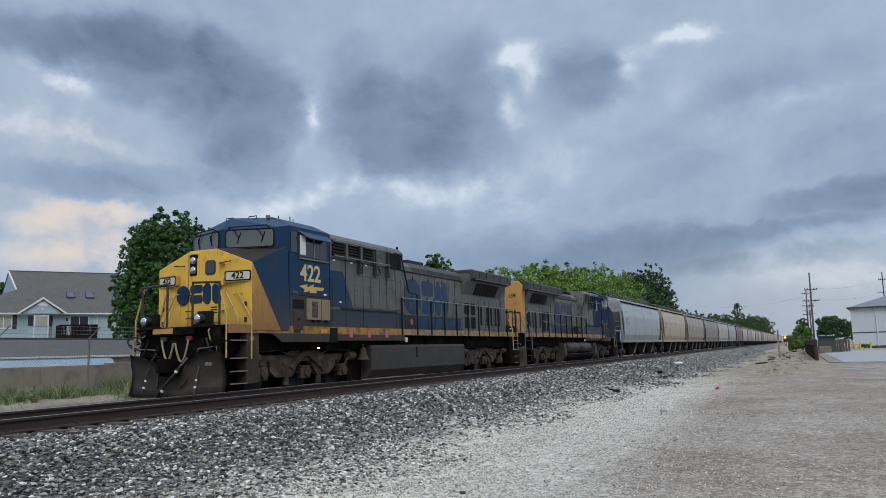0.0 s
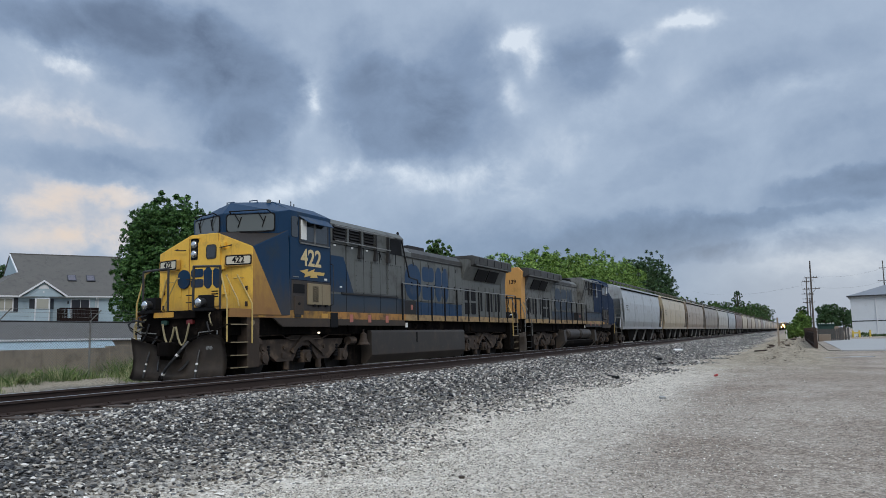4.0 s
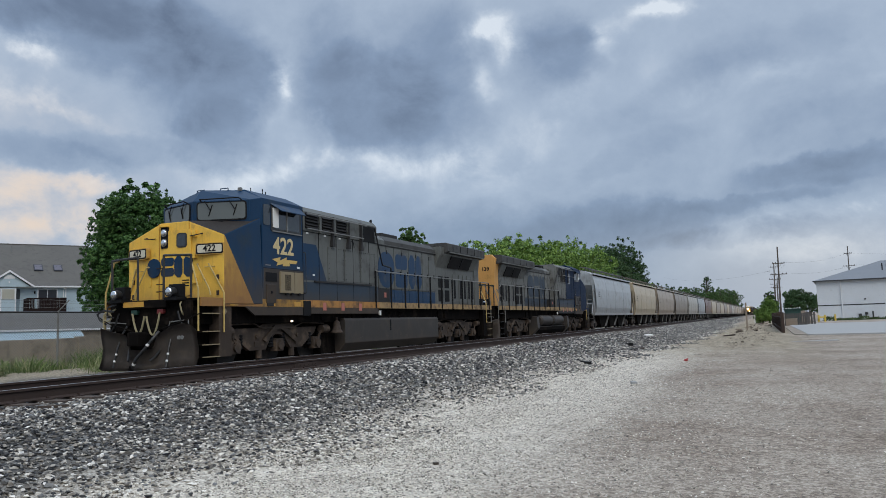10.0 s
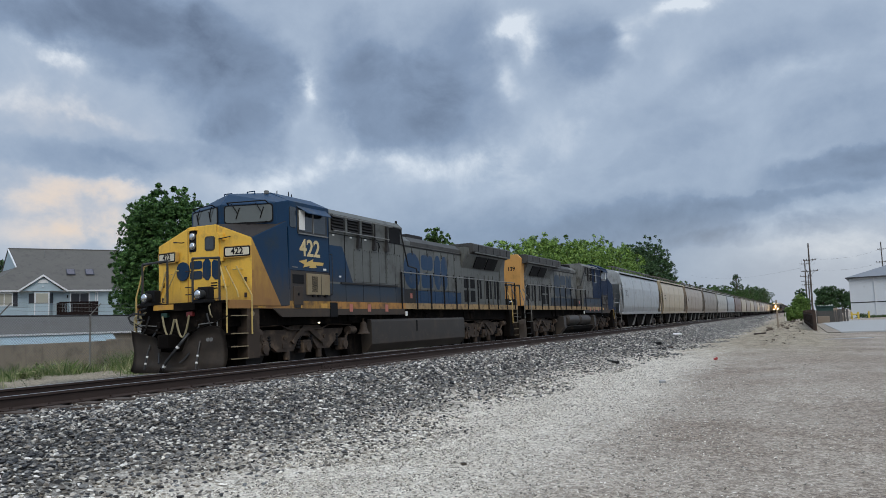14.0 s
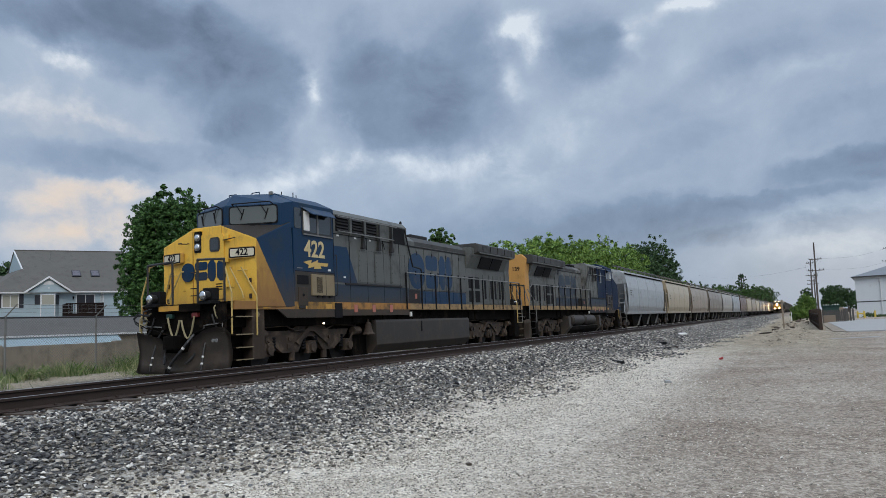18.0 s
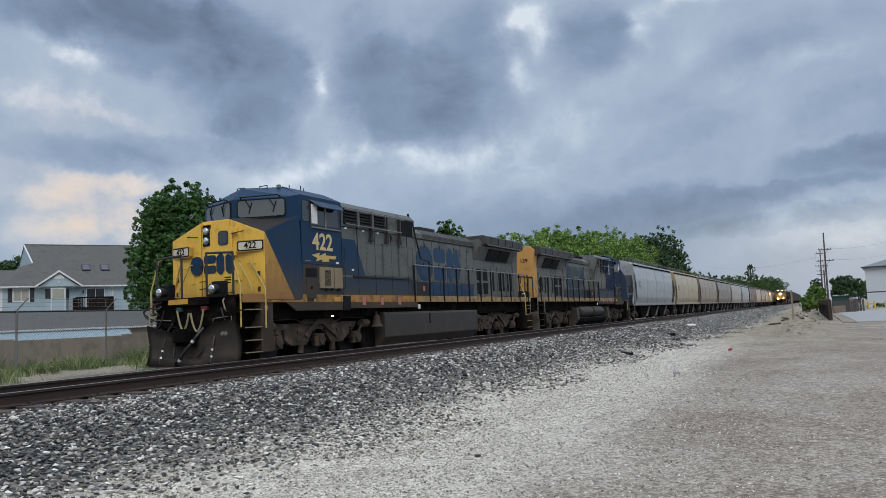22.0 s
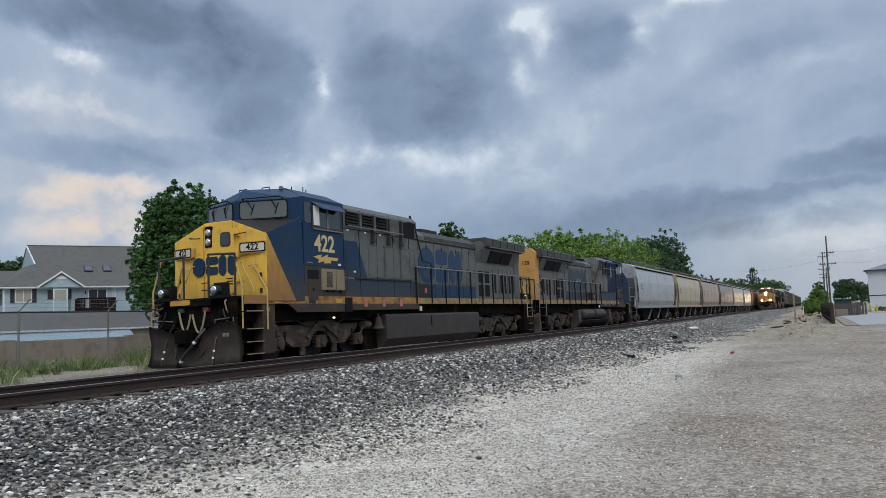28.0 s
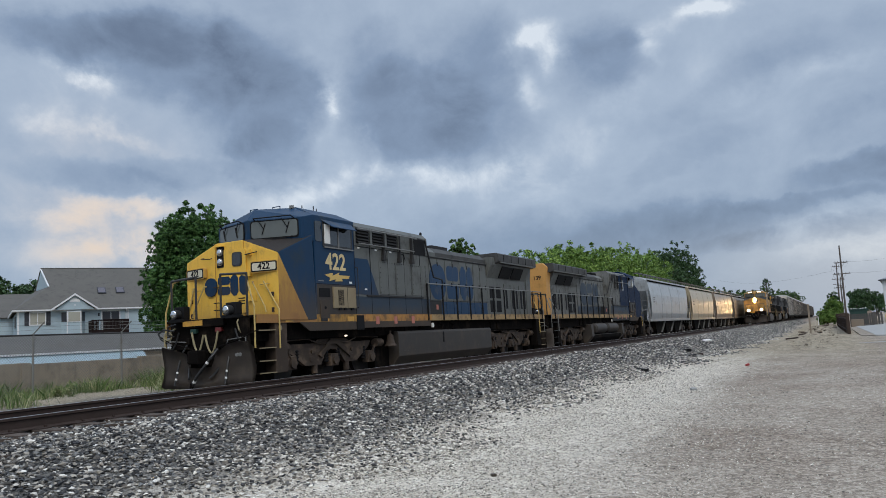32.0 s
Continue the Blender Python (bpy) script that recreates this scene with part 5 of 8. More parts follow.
    # pilots, couplers, hoses
    for x0, d in ((0.55, 1), (21.75, -1)):
        part("end_plate", bm_box(min(x0, x0 + 0.09 * d), max(x0, x0 + 0.09 * d), -1.3, 1.3, 1.05, D - 0.06, bevel=0.01), UNDER, L)
        for s in (-1, 1):
            part("plow_grab", pipe(bmesh.new(), [(x0 - 0.05 * d, s * 0.68, 1.16), (x0 - 0.05 * d, s * 0.68, 1.24), (x0 - 0.03 * d, s * 1.25, 1.28), (x0 - 0.03 * d, s * 1.25, 1.18)], 0.014), GRAB, L)
            part("uncoupling_lever", pipe(bmesh.new(), [(x0 - 0.12 * d, s * 0.25, 0.98), (x0 - 0.16 * d, s * 0.6, 1.10), (x0 - 0.14 * d, s * 1.2, 1.25), (x0 - 0.06 * d, s * 1.62, 1.42)], 0.016), UNDER, L)
            part("air_hose", pipe(bmesh.new(), hose_points((x0 - 0.02, s * 0.62, 0.95), (x0 - 0.35 * d, s * 0.34, 0.32), 0.10), 0.028), HOSE_BLACK, L)
            part("drop_hose", pipe(bmesh.new(), [(x0 - 0.08 * d, s * 0.80, 1.0), (x0 - 0.22 * d, s * 0.82, 0.62), (x0 - 0.34 * d, s * 0.84, 0.16)], 0.026), HOSE_BLACK, L)
            for k in (0.30, 0.66):
                at = Vector((x0 - 0.22 * d, s * 0.82, 0.62)).lerp(Vector((x0 - 0.34 * d, s * 0.84, 0.16)), k)
                part("hose_band", rod(bmesh.new(), at + Vector((0.005 * d, 0, 0.022)), at - Vector((0.005 * d, 0, 0.022)), 0.030, 10), WHITE_PAINT, L)
            if d > 0 and number:
                part("jumper_cable", pipe(bmesh.new(), hose_points((x0 - 0.06, s * 0.95, 1.50), (x0 - 0.08, s * 1.28, 1.05), 0.14, 10), 0.022), HOSE_BLACK, L)
                part("jumper_cable", pipe(bmesh.new(), [(x0 - 0.05, s * 1.05, 1.72), (x0 - 0.22, s * 1.16, 1.66), (x0 - 0.20, s * 1.20, 1.46), (x0 - 0.06, s * 1.12, 1.40)], 0.018), HOSE_TAN if s < 0 else HOSE_BLACK, L)
                part("valve", bm_box(x0 - 0.09, x0, s * 0.62 - 0.06, s * 0.62 + 0.06, 1.18, 1.34, bevel=0.02), UNDER, L)
                part("air_pipe", pipe(bmesh.new(), [(x0 - 0.04, s * 0.66, 1.20), (x0 - 0.10, s * 0.72, 1.05), (x0 - 0.16, s * 0.78, 0.92)], 0.024), HOSE_BLACK, L)
            part("hose_loop", pipe(bmesh.new(), hose_points((x0 - 0.12 * d, s * 0.44, 1.48), (x0 - 0.14 * d, s * 0.03, 1.40), 0.46 if s > 0 else 0.50, 14), 0.026), HOSE_TAN if d > 0 and not lit and number else HOSE_BLACK, L)
            part("hose_socket", bm_box(min(x0 - 0.10 * d, x0), max(x0 - 0.10 * d, x0), s * 0.42 - 0.10, s * 0.42 + 0.10, 1.45, 1.57, bevel=0.03), (RED_DULL if s < 0 else GREEN_PAINT) if d > 0 else UNDER, L)
            lamp = part("ditch_light", rod(bmesh.new(), (x0 - 0.30 * d, s * 0.88, 1.97), (x0 - 0.06 * d, s * 0.88, 1.97), 0.125, 20, 0.10) if d > 0 else rod(bmesh.new(), (x0 + 0.06, s * 0.88, 1.97), (x0 + 0.2, s * 0.88, 1.97), 0.11, 16), GRAB_BLACK, L)
            part("lens", dome((x0 - 0.30 * d, s * 0.88, 1.97), 0.18 if lit else 0.10), (DITCH_ON if lit else LENS) if d > 0 else LENS, lamp)
            part("lamp_bracket", bm_box(min(x0 - 0.26 * d, x0 + 0.12 * d), max(x0 - 0.26 * d, x0 + 0.12 * d), s * 0.88 - 0.19, s * 0.88 + 0.19, 1.76, 1.84, bevel=0.015), BLACK, L)
            part("lamp_hood", bm_box(min(x0 - 0.12 * d, x0 + 0.1 * d), max(x0 - 0.12 * d, x0 + 0.1 * d), s * 0.88 - 0.17, s * 0.88 + 0.17, 1.84, 2.16, bevel=0.03), BLACK, L)
        if d > 0 and number:
            run = [(x0 - 0.16, -0.46, 1.02), (x0 - 0.36, -0.42, 0.82), (x0 - 0.46, -0.26, 0.58), (x0 - 0.47, -0.02, 0.34), (x0 - 0.45, 0.12, 0.14)]
            part("brake_hose", pipe(bmesh.new(), run, 0.038, 10), HOSE_BLACK, L)
            for p, q in ((1, 0.5), (3, 0.45)):
                a, b = Vector(run[p]), Vector(run[p + 1])
                c, e = a.lerp(b, q), (b - a).normalized() * 0.03
                part("hose_band", rod(bmesh.new(), c - e, c + e, 0.043, 10), WHITE_PAINT, L)
            loop = [(x0 - 0.10, 1.30 + 0.13 * math.cos(q * 0.7), 1.42 + 0.11 * math.sin(q * 0.7)) for q in range(10)]
            part("looped_hose", pipe(bmesh.new(), [(x0 - 0.02, 1.10, 1.62)] + loop + [(x0 - 0.12, 1.40, 1.15)], 0.022), HOSE_TAN, L, "tan looped air hose")
            part("looped_hose", pipe(bmesh.new(), [(x0 - 0.06, 1.12, 1.55), (x0 - 0.14, 1.42, 1.60), (x0 - 0.12, 1.62, 1.50), (x0 - 0.10, 1.56, 1.36), (x0 - 0.08, 1.36, 1.24)], 0.024), HOSE_BLACK, L)
            part("hose_coupling", rod(bmesh.new(), (x0 - 0.45, 0.12, 0.20), (x0 - 0.45, 0.15, 0.10), 0.055, 10), UNDER, L)
        bm = bmesh.new()
        cols = [-1.54, -1.40, -1.15, -0.85, -0.5, -0.36, 0.0, 0.36, 0.5, 0.85, 1.15, 1.40, 1.56]
        tops = [1.02, 1.16, 1.20, 1.14, 0.95, 0.60, 0.58, 0.60, 0.95, 1.02, 1.06, 1.12, 1.16]
        grid = []
        for yy, tz in zip(cols, tops):
            lowz = 0.07 + (0.05 if abs(yy) > 1.5 else 0.0)
            grid.append([bm.verts.new((x0 - d * (0.34 - 0.17 * abs(yy) + 0.10 * math.sin(math.pi * min(1, q * 1.2)) * -1 + 0.03 * (1 - q) ** 2), yy, lowz + (tz - lowz) * q)) for q in (0, 0.25, 0.5, 0.75, 1.0)])
        for ga, gb in zip(grid, grid[1:]):
            for q in range(4):
                bm.faces.new((ga[q], gb[q], gb[q + 1], ga[q + 1]))
        bmesh.ops.solidify(bm, geom=bm.faces[:], thickness=0.03)
        bmesh.ops.recalc_face_normals(bm, faces=bm.faces[:])
        part("plow", bm, PLOW, L, "dark dented snow plow plate", smooth=True)
        if d > 0 and number:
            for yy in (-1.24, -1.14):
                part("lift_hole", disc(bmesh.new(), (x0 - 0.235, yy, 0.86), 0.045, 0.03, "x", 14), GRAB, L, "worn pale ring on the plow")
        part("anticlimber", bm_box(min(x0 - 0.14 * d, x0 + 0.05 * d), max(x0 - 0.14 * d, x0 + 0.05 * d), -0.65, 0.65, 1.60, 1.79, bevel=0.02), UNDER, L)
        part("nose_plate", bm_box(min(x0 - 0.15 * d, x0 - 0.13 * d), max(x0 - 0.15 * d, x0 - 0.13 * d), 0.05, 0.72, 1.64, 1.77), YELLOW_MARK, L) if d > 0 else None
        bm = bm_box(min(x0 - 0.55 * d, x0 + 0.3 * d), max(x0 - 0.55 * d, x0 + 0.3 * d), -0.12, 0.12, 0.72, 0.98, bevel=0.04)
        box(bm, min(x0 - 0.58 * d, x0 - 0.28 * d), max(x0 - 0.58 * d, x0 - 0.28 * d), -0.20, 0.16, 0.68, 1.02, bevel=0.05)
        part("coupler", bm, UNDER, L)
        part("coupler_box", bm_box(min(x0 - 0.05 * d, x0 + 0.4 * d), max(x0 - 0.05 * d, x0 + 0.4 * d), -0.32, 0.32, 0.6, 1.1, bevel=0.03), UNDER, L)
    return L


WING_GREY = material("sooty_wing_grey", (0.068, 0.068, 0.066), 0.6, 0, 0.25, dirt=(0.030, 0.029, 0.028), dirt_amount=0.42, streaks=0.5, spec=0.2, bump=0.05)
END_ORANGE = material("end_orange_paint", (0.57, 0.305, 0.095), 0.55, 0, 0.12, dirt=(0.32, 0.18, 0.06), dirt_amount=0.25, streaks=0.3, spec=0.22)
SILL_FADED = material("faded_tan_sill", (0.36, 0.245, 0.12), 0.65, 0, 0.3, dirt=(0.085, 0.062, 0.045), dirt_amount=0.55, streaks=0.6, scale=2.0, spec=0.2)
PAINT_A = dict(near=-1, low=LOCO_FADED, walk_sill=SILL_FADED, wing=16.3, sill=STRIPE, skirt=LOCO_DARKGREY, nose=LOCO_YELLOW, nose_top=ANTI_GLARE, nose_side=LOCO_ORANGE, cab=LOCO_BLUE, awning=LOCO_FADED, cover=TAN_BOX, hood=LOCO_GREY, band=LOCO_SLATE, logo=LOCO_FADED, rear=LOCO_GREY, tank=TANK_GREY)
GRIMY_GREY = material("grimy_grey_hood", (0.165, 0.170, 0.162), 0.65, 0, 0.25, dirt=(0.050, 0.047, 0.042), dirt_amount=0.42, streaks=0.7, scale=1.4, bump=0.06, spec=0.15)
DEEP_NAVY = material("deep_navy_cab", (0.003, 0.014, 0.044), 0.5, 0, 0.2, dirt=(0.014, 0.020, 0.032), dirt_amount=0.2, streaks=0.2, spec=0.08)
PAINT_B = dict(PAINT_A, near=1, low=LOCO_SLATE, wing=14.9, long_cab=True, logo=LOCO_SLATE, rear=END_ORANGE, cab=DEEP_NAVY, nose=DEEP_NAVY, nose_side=DEEP_NAVY, hood=GRIMY_GREY, tank=TANK_GREY, drums=True, cover=TANK_GREY, awning=DEEP_NAVY, sill=SILL_FADED)
LOCO_AMBER = material("loco_weathered_amber", (0.36, 0.205, 0.06), 0.5, 0, 0.2, dirt=(0.14, 0.085, 0.045), dirt_amount=0.45, streaks=0.5, bump=0.05, spec=0.22)
PAINT_C = dict(PAINT_A, near=-1, low=None, nose=LOCO_AMBER, cab=LOCO_AMBER, nose_side=LOCO_AMBER, nose_top=LOCO_DARKGREY, hood=LOCO_ORANGE, band=None, logo=None, rear=LOCO_ORANGE, cover=LOCO_ORANGE, awning=BLACK, skirt=UNDER)
STAND_Z = -0.30
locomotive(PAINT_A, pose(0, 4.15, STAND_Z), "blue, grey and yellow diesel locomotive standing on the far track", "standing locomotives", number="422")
second = locomotive(PAINT_B, pose(44.6, 4.15, STAND_Z, 0, 0, 180), "grimy grey and blue diesel locomotive with an orange-yellow end", "standing locomotives", end_number="139")
coming = locomotive(PAINT_C, pose(107.2, 0, 0), "yellow diesel locomotive coming with its headlights on", lit=True, shapes=False)

# ---------------------------------------------------------------- freight cars


WALK_GREY = material("roof_walk_steel", (0.17, 0.165, 0.155), 0.6, 0.2, 0.25, dirt=(0.10, 0.075, 0.055), dirt_amount=0.3)


def car_truck(parent, xc):
    t = part("truck", bm_box(xc - 0.25, xc + 0.25, -0.95, 0.95, 0.45, 0.75, bevel=0.03), UNDER, parent)
    for dx in (-0.88, 0.88):
        wheelset(t, xc + dx, 0.46)
    for s in (-1, 1):
        prof = [(-1.15, 0.62), (-1.15, 0.42), (-0.62, 0.40), (-0.40, 0.22), (0.40, 0.22), (0.62, 0.40), (1.15, 0.42), (1.15, 0.62), (0.55, 0.84), (-0.55, 0.84)]
        part("side_frame", prism(bmesh.new(), [(xc + p, q) for p, q in prof], "y", s * 0.96, s * 1.08, 0.015), TRUCK_DUST, t)
        part("spring", coil(bmesh.new(), (xc, s * 1.04, 0.28), 0.16, 0.36, 4), BLACK, t)
    return t


ZS, ZT, ZTOP = 1.42, 4.56, 4.86
HOPPER_SIDE = [(1.42, ZS), (1.52, 1.9), (1.56, 2.7), (1.56, 3.4), (1.48, 4.1), (1.36, ZT)]


def flare(z):
    """How far the side sheet's end leans outwards at height z."""
    return 0.75 * min(1.0, max(0.0, (z - ZS) / (ZT - ZS)))


def hopper_shell(length):
    """Curved sides and roof, with sloping end sheets cut away under the roof."""
    prof = [(-p, q) for p, q in HOPPER_SIDE] + [(-0.75, ZTOP), (0.75, ZTOP)] + HOPPER_SIDE[::-1]
    bm = prism(bmesh.new(), prof, "x", 1.75, length - 1.75)
    for v in bm.verts:
        v.co.x += -flare(v.co.z) if v.co.x < length / 2 else flare(v.co.z)
    for d, x0 in ((-1, 0.0), (1, length)):
        bmesh.ops.bisect_plane(bm, geom=bm.verts[:] + bm.edges[:] + bm.faces[:], plane_co=(x0 - d * 3.6, 0, ZS), plane_no=(d * 2.3, 0, -2.4), clear_outer=True)
        bmesh.ops.holes_fill(bm, edges=[q for q in bm.edges if q.is_boundary], sides=0)
    bmesh.ops.recalc_face_normals(bm, faces=bm.faces[:])
    return bm


def end_sheet(length, s, d):
    """The corner of a side sheet that reaches past the sloping end."""
    bm = bmesh.new()
    x0 = 0.0 if d < 0 else length
    rows = []
    for p, q in HOPPER_SIDE[:4] + [(1.54, 3.54)]:
        edge, inner = 1.75 - flare(q), 3.6 - 1.043 * (q - ZS)
        rows.append([bm.verts.new((x0 - d * x, s * (p - t), q)) for x, t in ((edge, 0.0), (inner, 0.0), (inner, 0.05), (edge, 0.05))])
    for a, b in zip(rows, rows[1:]):
        for i in range(4):
            bm.faces.new((a[i], a[(i + 1) % 4], b[(i + 1) % 4], b[i]))
    bm.faces.new(rows[0])
    bm.faces.new(rows[-1])
    bmesh.ops.recalc_face_normals(bm, faces=bm.faces[:])
    return bm


def hopper_car(length, mat, m, label, detail=True):
    """A covered hopper: curved sides, sloping ends, roof walk with hatches, slanted outlets, ladders and trucks."""
    C = thing("covered_hopper", label, "hopper car", "covered hopper cars", m)
    a, b = 1.0, length - 1.0
    body = part("body", hopper_shell(length), mat, C)
    for s in (-1, 1):
        part("side_sill", bm_box(a - 0.4, b + 0.4, s * 1.34, s * 1.56, ZS - 0.16, ZS + 0.03, bevel=0.02), mat, C)
        part("top_chord", bm_box(a + 0.05, b - 0.05, s * 1.34, s * 1.50, ZT - 0.02, ZT + 0.10, bevel=0.02), mat, C)
        # a near-black strip drawn in as the shadow line below the top chord
        part("chord_shadow_strip", bm_box(a + 0.15, b - 0.15, s * 1.36, s * 1.47, ZT - 0.10, ZT - 0.02), UNDER, C)
        for d in (-1, 1):
            part("end_sheet", end_sheet(length, s, d), mat, body)
    for x, d in ((0.0, -1), (length, 1)):
        part("end_platform", bm_box(min(x - 0.35 * d, x - 2.6 * d), max(x - 0.35 * d, x - 2.6 * d), -1.35, 1.35, ZS - 0.16, ZS - 0.06), UNDER, C)
        part("coupler", bm_box(min(x, x - 0.9 * d), max(x, x - 0.9 * d), -0.12, 0.12, 0.72, 0.98, bevel=0.04), UNDER, C)
        for s in (-1, 1):
            xe = x - 0.62 * d
            bm = pipe(bmesh.new(), [(xe, s * 1.44, 0.62), (xe, s * 1.44, 3.05), (x - 1.25 * d, s * 1.50, 3.35)], 0.026)
            pipe(bm, [(xe, s * 0.98, 1.1), (xe, s * 0.98, 3.05)], 0.026)
            for k in range(6):
                pipe(bm, [(xe, s * 1.44, 1.0 + 0.38 * k), (xe, s * 0.98, 1.0 + 0.38 * k)], 0.016, 5)
            part("ladder", bm, WALK_GREY, C)
            part("corner_post", prism(bmesh.new(), [(x - 1.18 * d, ZT), (x - 1.06 * d, ZT), (x - 1.66 * d, ZS), (x - 1.80 * d, ZS)], "y", s * 1.28, s * 1.40), mat, C)
            if detail:
                part("end_brace", pipe(bmesh.new(), [(x - 0.75 * d, s * 1.30, ZS), (x - 2.3 * d, s * 1.1, 2.55)], 0.05), mat, C)
                bm = pipe(bmesh.new(), [(x - 0.66 * d, s * 1.42, 2.2), (x - 0.66 * d, 0.0, 2.2)], 0.02)
                part("end_rail", bm, mat, C)
    if detail:
        for s in (-1, 1):
            for k in range(3):
                x = a + 0.75 + (b - a - 1.5) * (k + 1) / 4
                pts = [(s * (p + 0.012), q) for p, q in HOPPER_SIDE] + [(s * 1.3, ZT), (s * 1.3, ZS)]
                part("side_seam", prism(bmesh.new(), pts, "x", x - 0.03, x + 0.03), mat, C)
            for z, w in ((3.12, 0.75), (2.95, 0.55), (2.78, 0.65)):
                part("stencil_bar", bm_box(a + 1.3, a + 1.3 + w, s * 1.566, s * 1.572, z, z + 0.07), TANK_GREY, C)
    # roof walk
    k = int((b - a) / (1.25 if detail else 2.6))
    for s in (-1, 1):
        bm = bm_box(a - 0.1, b + 0.1, s * 0.45, s * 0.80, ZTOP + 0.29, ZTOP + 0.32)
        side = part("roof_walk", bm, WALK_GREY, C)
        if s < 0:
            supports = bmesh.new()
            for i in range(k):
                x = a + (b - a) * (i + 0.5) / k
                box(supports, x - 0.035, x + 0.035, -0.80, -0.73, ZTOP - 0.04, ZTOP + 0.29)
                if detail:
                    part("walk_support", supports, WALK_GREY, side)
                    supports = bmesh.new()
            if not detail:
                part("walk_supports", supports, WALK_GREY, side)
            else:
                supports.free()
    part("hatch_trough", bm_box(a + 0.4, b - 0.4, -0.24, 0.24, ZTOP, ZTOP + 0.13, bevel=0.03), mat, C)
    # outlets: slanted chutes before a dark box added for the shaded underbody
    part("underbody_filler", bm_box(0.9, length - 0.9, -0.9, 0.9, 0.34, 1.41), UNDER, C)
    n = 3
    w = (length - 7.4) / n
    for i in range(n if detail else 0):
        x = 3.7 + w * i
        for s in (-1, 1):
            bm = prism(bmesh.new(), [(x + 0.96 * w, ZS - 0.14), (x + 0.96 * w - 0.20, ZS - 0.14), (x + 0.54 * w - 0.20, 0.36), (x + 0.54 * w, 0.36)], "y", s * 1.26, s * 1.36)
            part("outlet_rib", bm, WALK_GREY, C)
            bm = prism(bmesh.new(), [(x - 0.02 * w, ZS), (x + 1.02 * w, ZS), (x + 0.80 * w, 0.28), (x + 0.12 * w, 0.28)], "y", s * 0.35, s * 1.25)
            part("outlet_chute", bm, UNDER, C)
        part("outlet_gate", bm_box(x + 0.36 * w, x + 0.64 * w, -1.0, 1.0, 0.22, 0.40, bevel=0.02), UNDER, C)
    for xc in (2.35, length - 2.35):
        if detail:
            car_truck(C, xc)
        else:
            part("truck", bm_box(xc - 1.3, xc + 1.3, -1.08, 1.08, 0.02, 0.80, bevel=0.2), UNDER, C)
    return C


def car_paint(name, base, dirt, amount, streak):
    return material(name, base, 0.34, 0, 0.20, dirt=dirt, dirt_amount=amount + 0.1, streaks=min(0.8, streak + 0.3), scale=0.9, bump=0.03, grime=(2.3, 1.2, dirt, 0.7))


PALE_GREY = car_paint("hopper_pale_grey", (0.40, 0.43, 0.45), (0.20, 0.19, 0.18), 0.22, 0.35)
CREAM_TAN = car_paint("hopper_cream", (0.50, 0.415, 0.285), (0.27, 0.22, 0.15), 0.22, 0.3)
DULL_TAN = car_paint("hopper_dull_tan", (0.36, 0.295, 0.225), (0.20, 0.145, 0.10), 0.3, 0.5)
MID_GREY = car_paint("hopper_mid_grey", (0.26, 0.22, 0.175), (0.16, 0.125, 0.095), 0.3, 0.5)
OFF_WHITE = car_paint("hopper_off_white", (0.45, 0.43, 0.385), (0.26, 0.22, 0.18), 0.2, 0.35)
BROWN_RED = car_paint("hopper_oxide_brown", (0.15, 0.075, 0.05), (0.08, 0.05, 0.04), 0.3, 0.3)
STRING = [  # start along the track, paint
    (45.7, PALE_GREY, "pale grey covered hopper car with dirt streaks"), (65.5, CREAM_TAN, "cream covered hopper car with a roof walk"),
    (84.1, DULL_TAN, "dull tan covered hopper car with rust stains"), (103.8, MID_GREY, "weathered taupe covered hopper car"),
    (124.5, OFF_WHITE, "off-white covered hopper car, streaked"), (145.5, PALE_GREY, "pale grey covered hopper car far down the train"),
    (165.0, BROWN_RED, "oxide brown covered hopper car"), (186.5, CREAM_TAN, "cream covered hopper car far down the train"),
]
STRING_END = [(186.5 + 19.6 * k) for k in range(1, 24)]
starts = [r[0] for r in STRING] + STRING_END
for (x, mat, label), nxt in zip(STRING, starts[1:]):
    hopper_car(nxt - x, mat, pose(x, 4.15, STAND_Z), label, detail=x < 175)
far_types = {}
for k, x in enumerate(STRING_END[:-1]):
    mat, word = [(DULL_TAN, "dull tan"), (CREAM_TAN, "cream"), (MID_GREY, "taupe"), (CREAM_TAN, "cream"), (BROWN_RED, "oxide brown"), (OFF_WHITE, "off-white"), (DULL_TAN, "dull tan")][k % 7]
    if word not in far_types:
        far_types[word] = hopper_car(19.6, mat, pose(x, 4.15, STAND_Z), word + " covered hopper car far down the train", detail=False)
    else:
        copy_thing(far_types[word], pose(x, 4.15, STAND_Z))


RACK_SIDE = material("rack_galvanised_side", (0.62, 0.57, 0.50), 0.5, 0.0, 0.2, spec=0.15, dirt=(0.10, 0.08, 0.065), dirt_amount=0.4, streaks=0.4)
RACK_ROOF = material("rack_white_roof", (0.55, 0.56, 0.56), 0.6, 0, 0.12, dirt=(0.32, 0.29, 0.25), dirt_amount=0.3)
RACK_POST = material("rack_post", (0.05, 0.048, 0.046), 0.6, 0, 0.2, dirt=(0.16, 0.11, 0.08), dirt_amount=0.3)


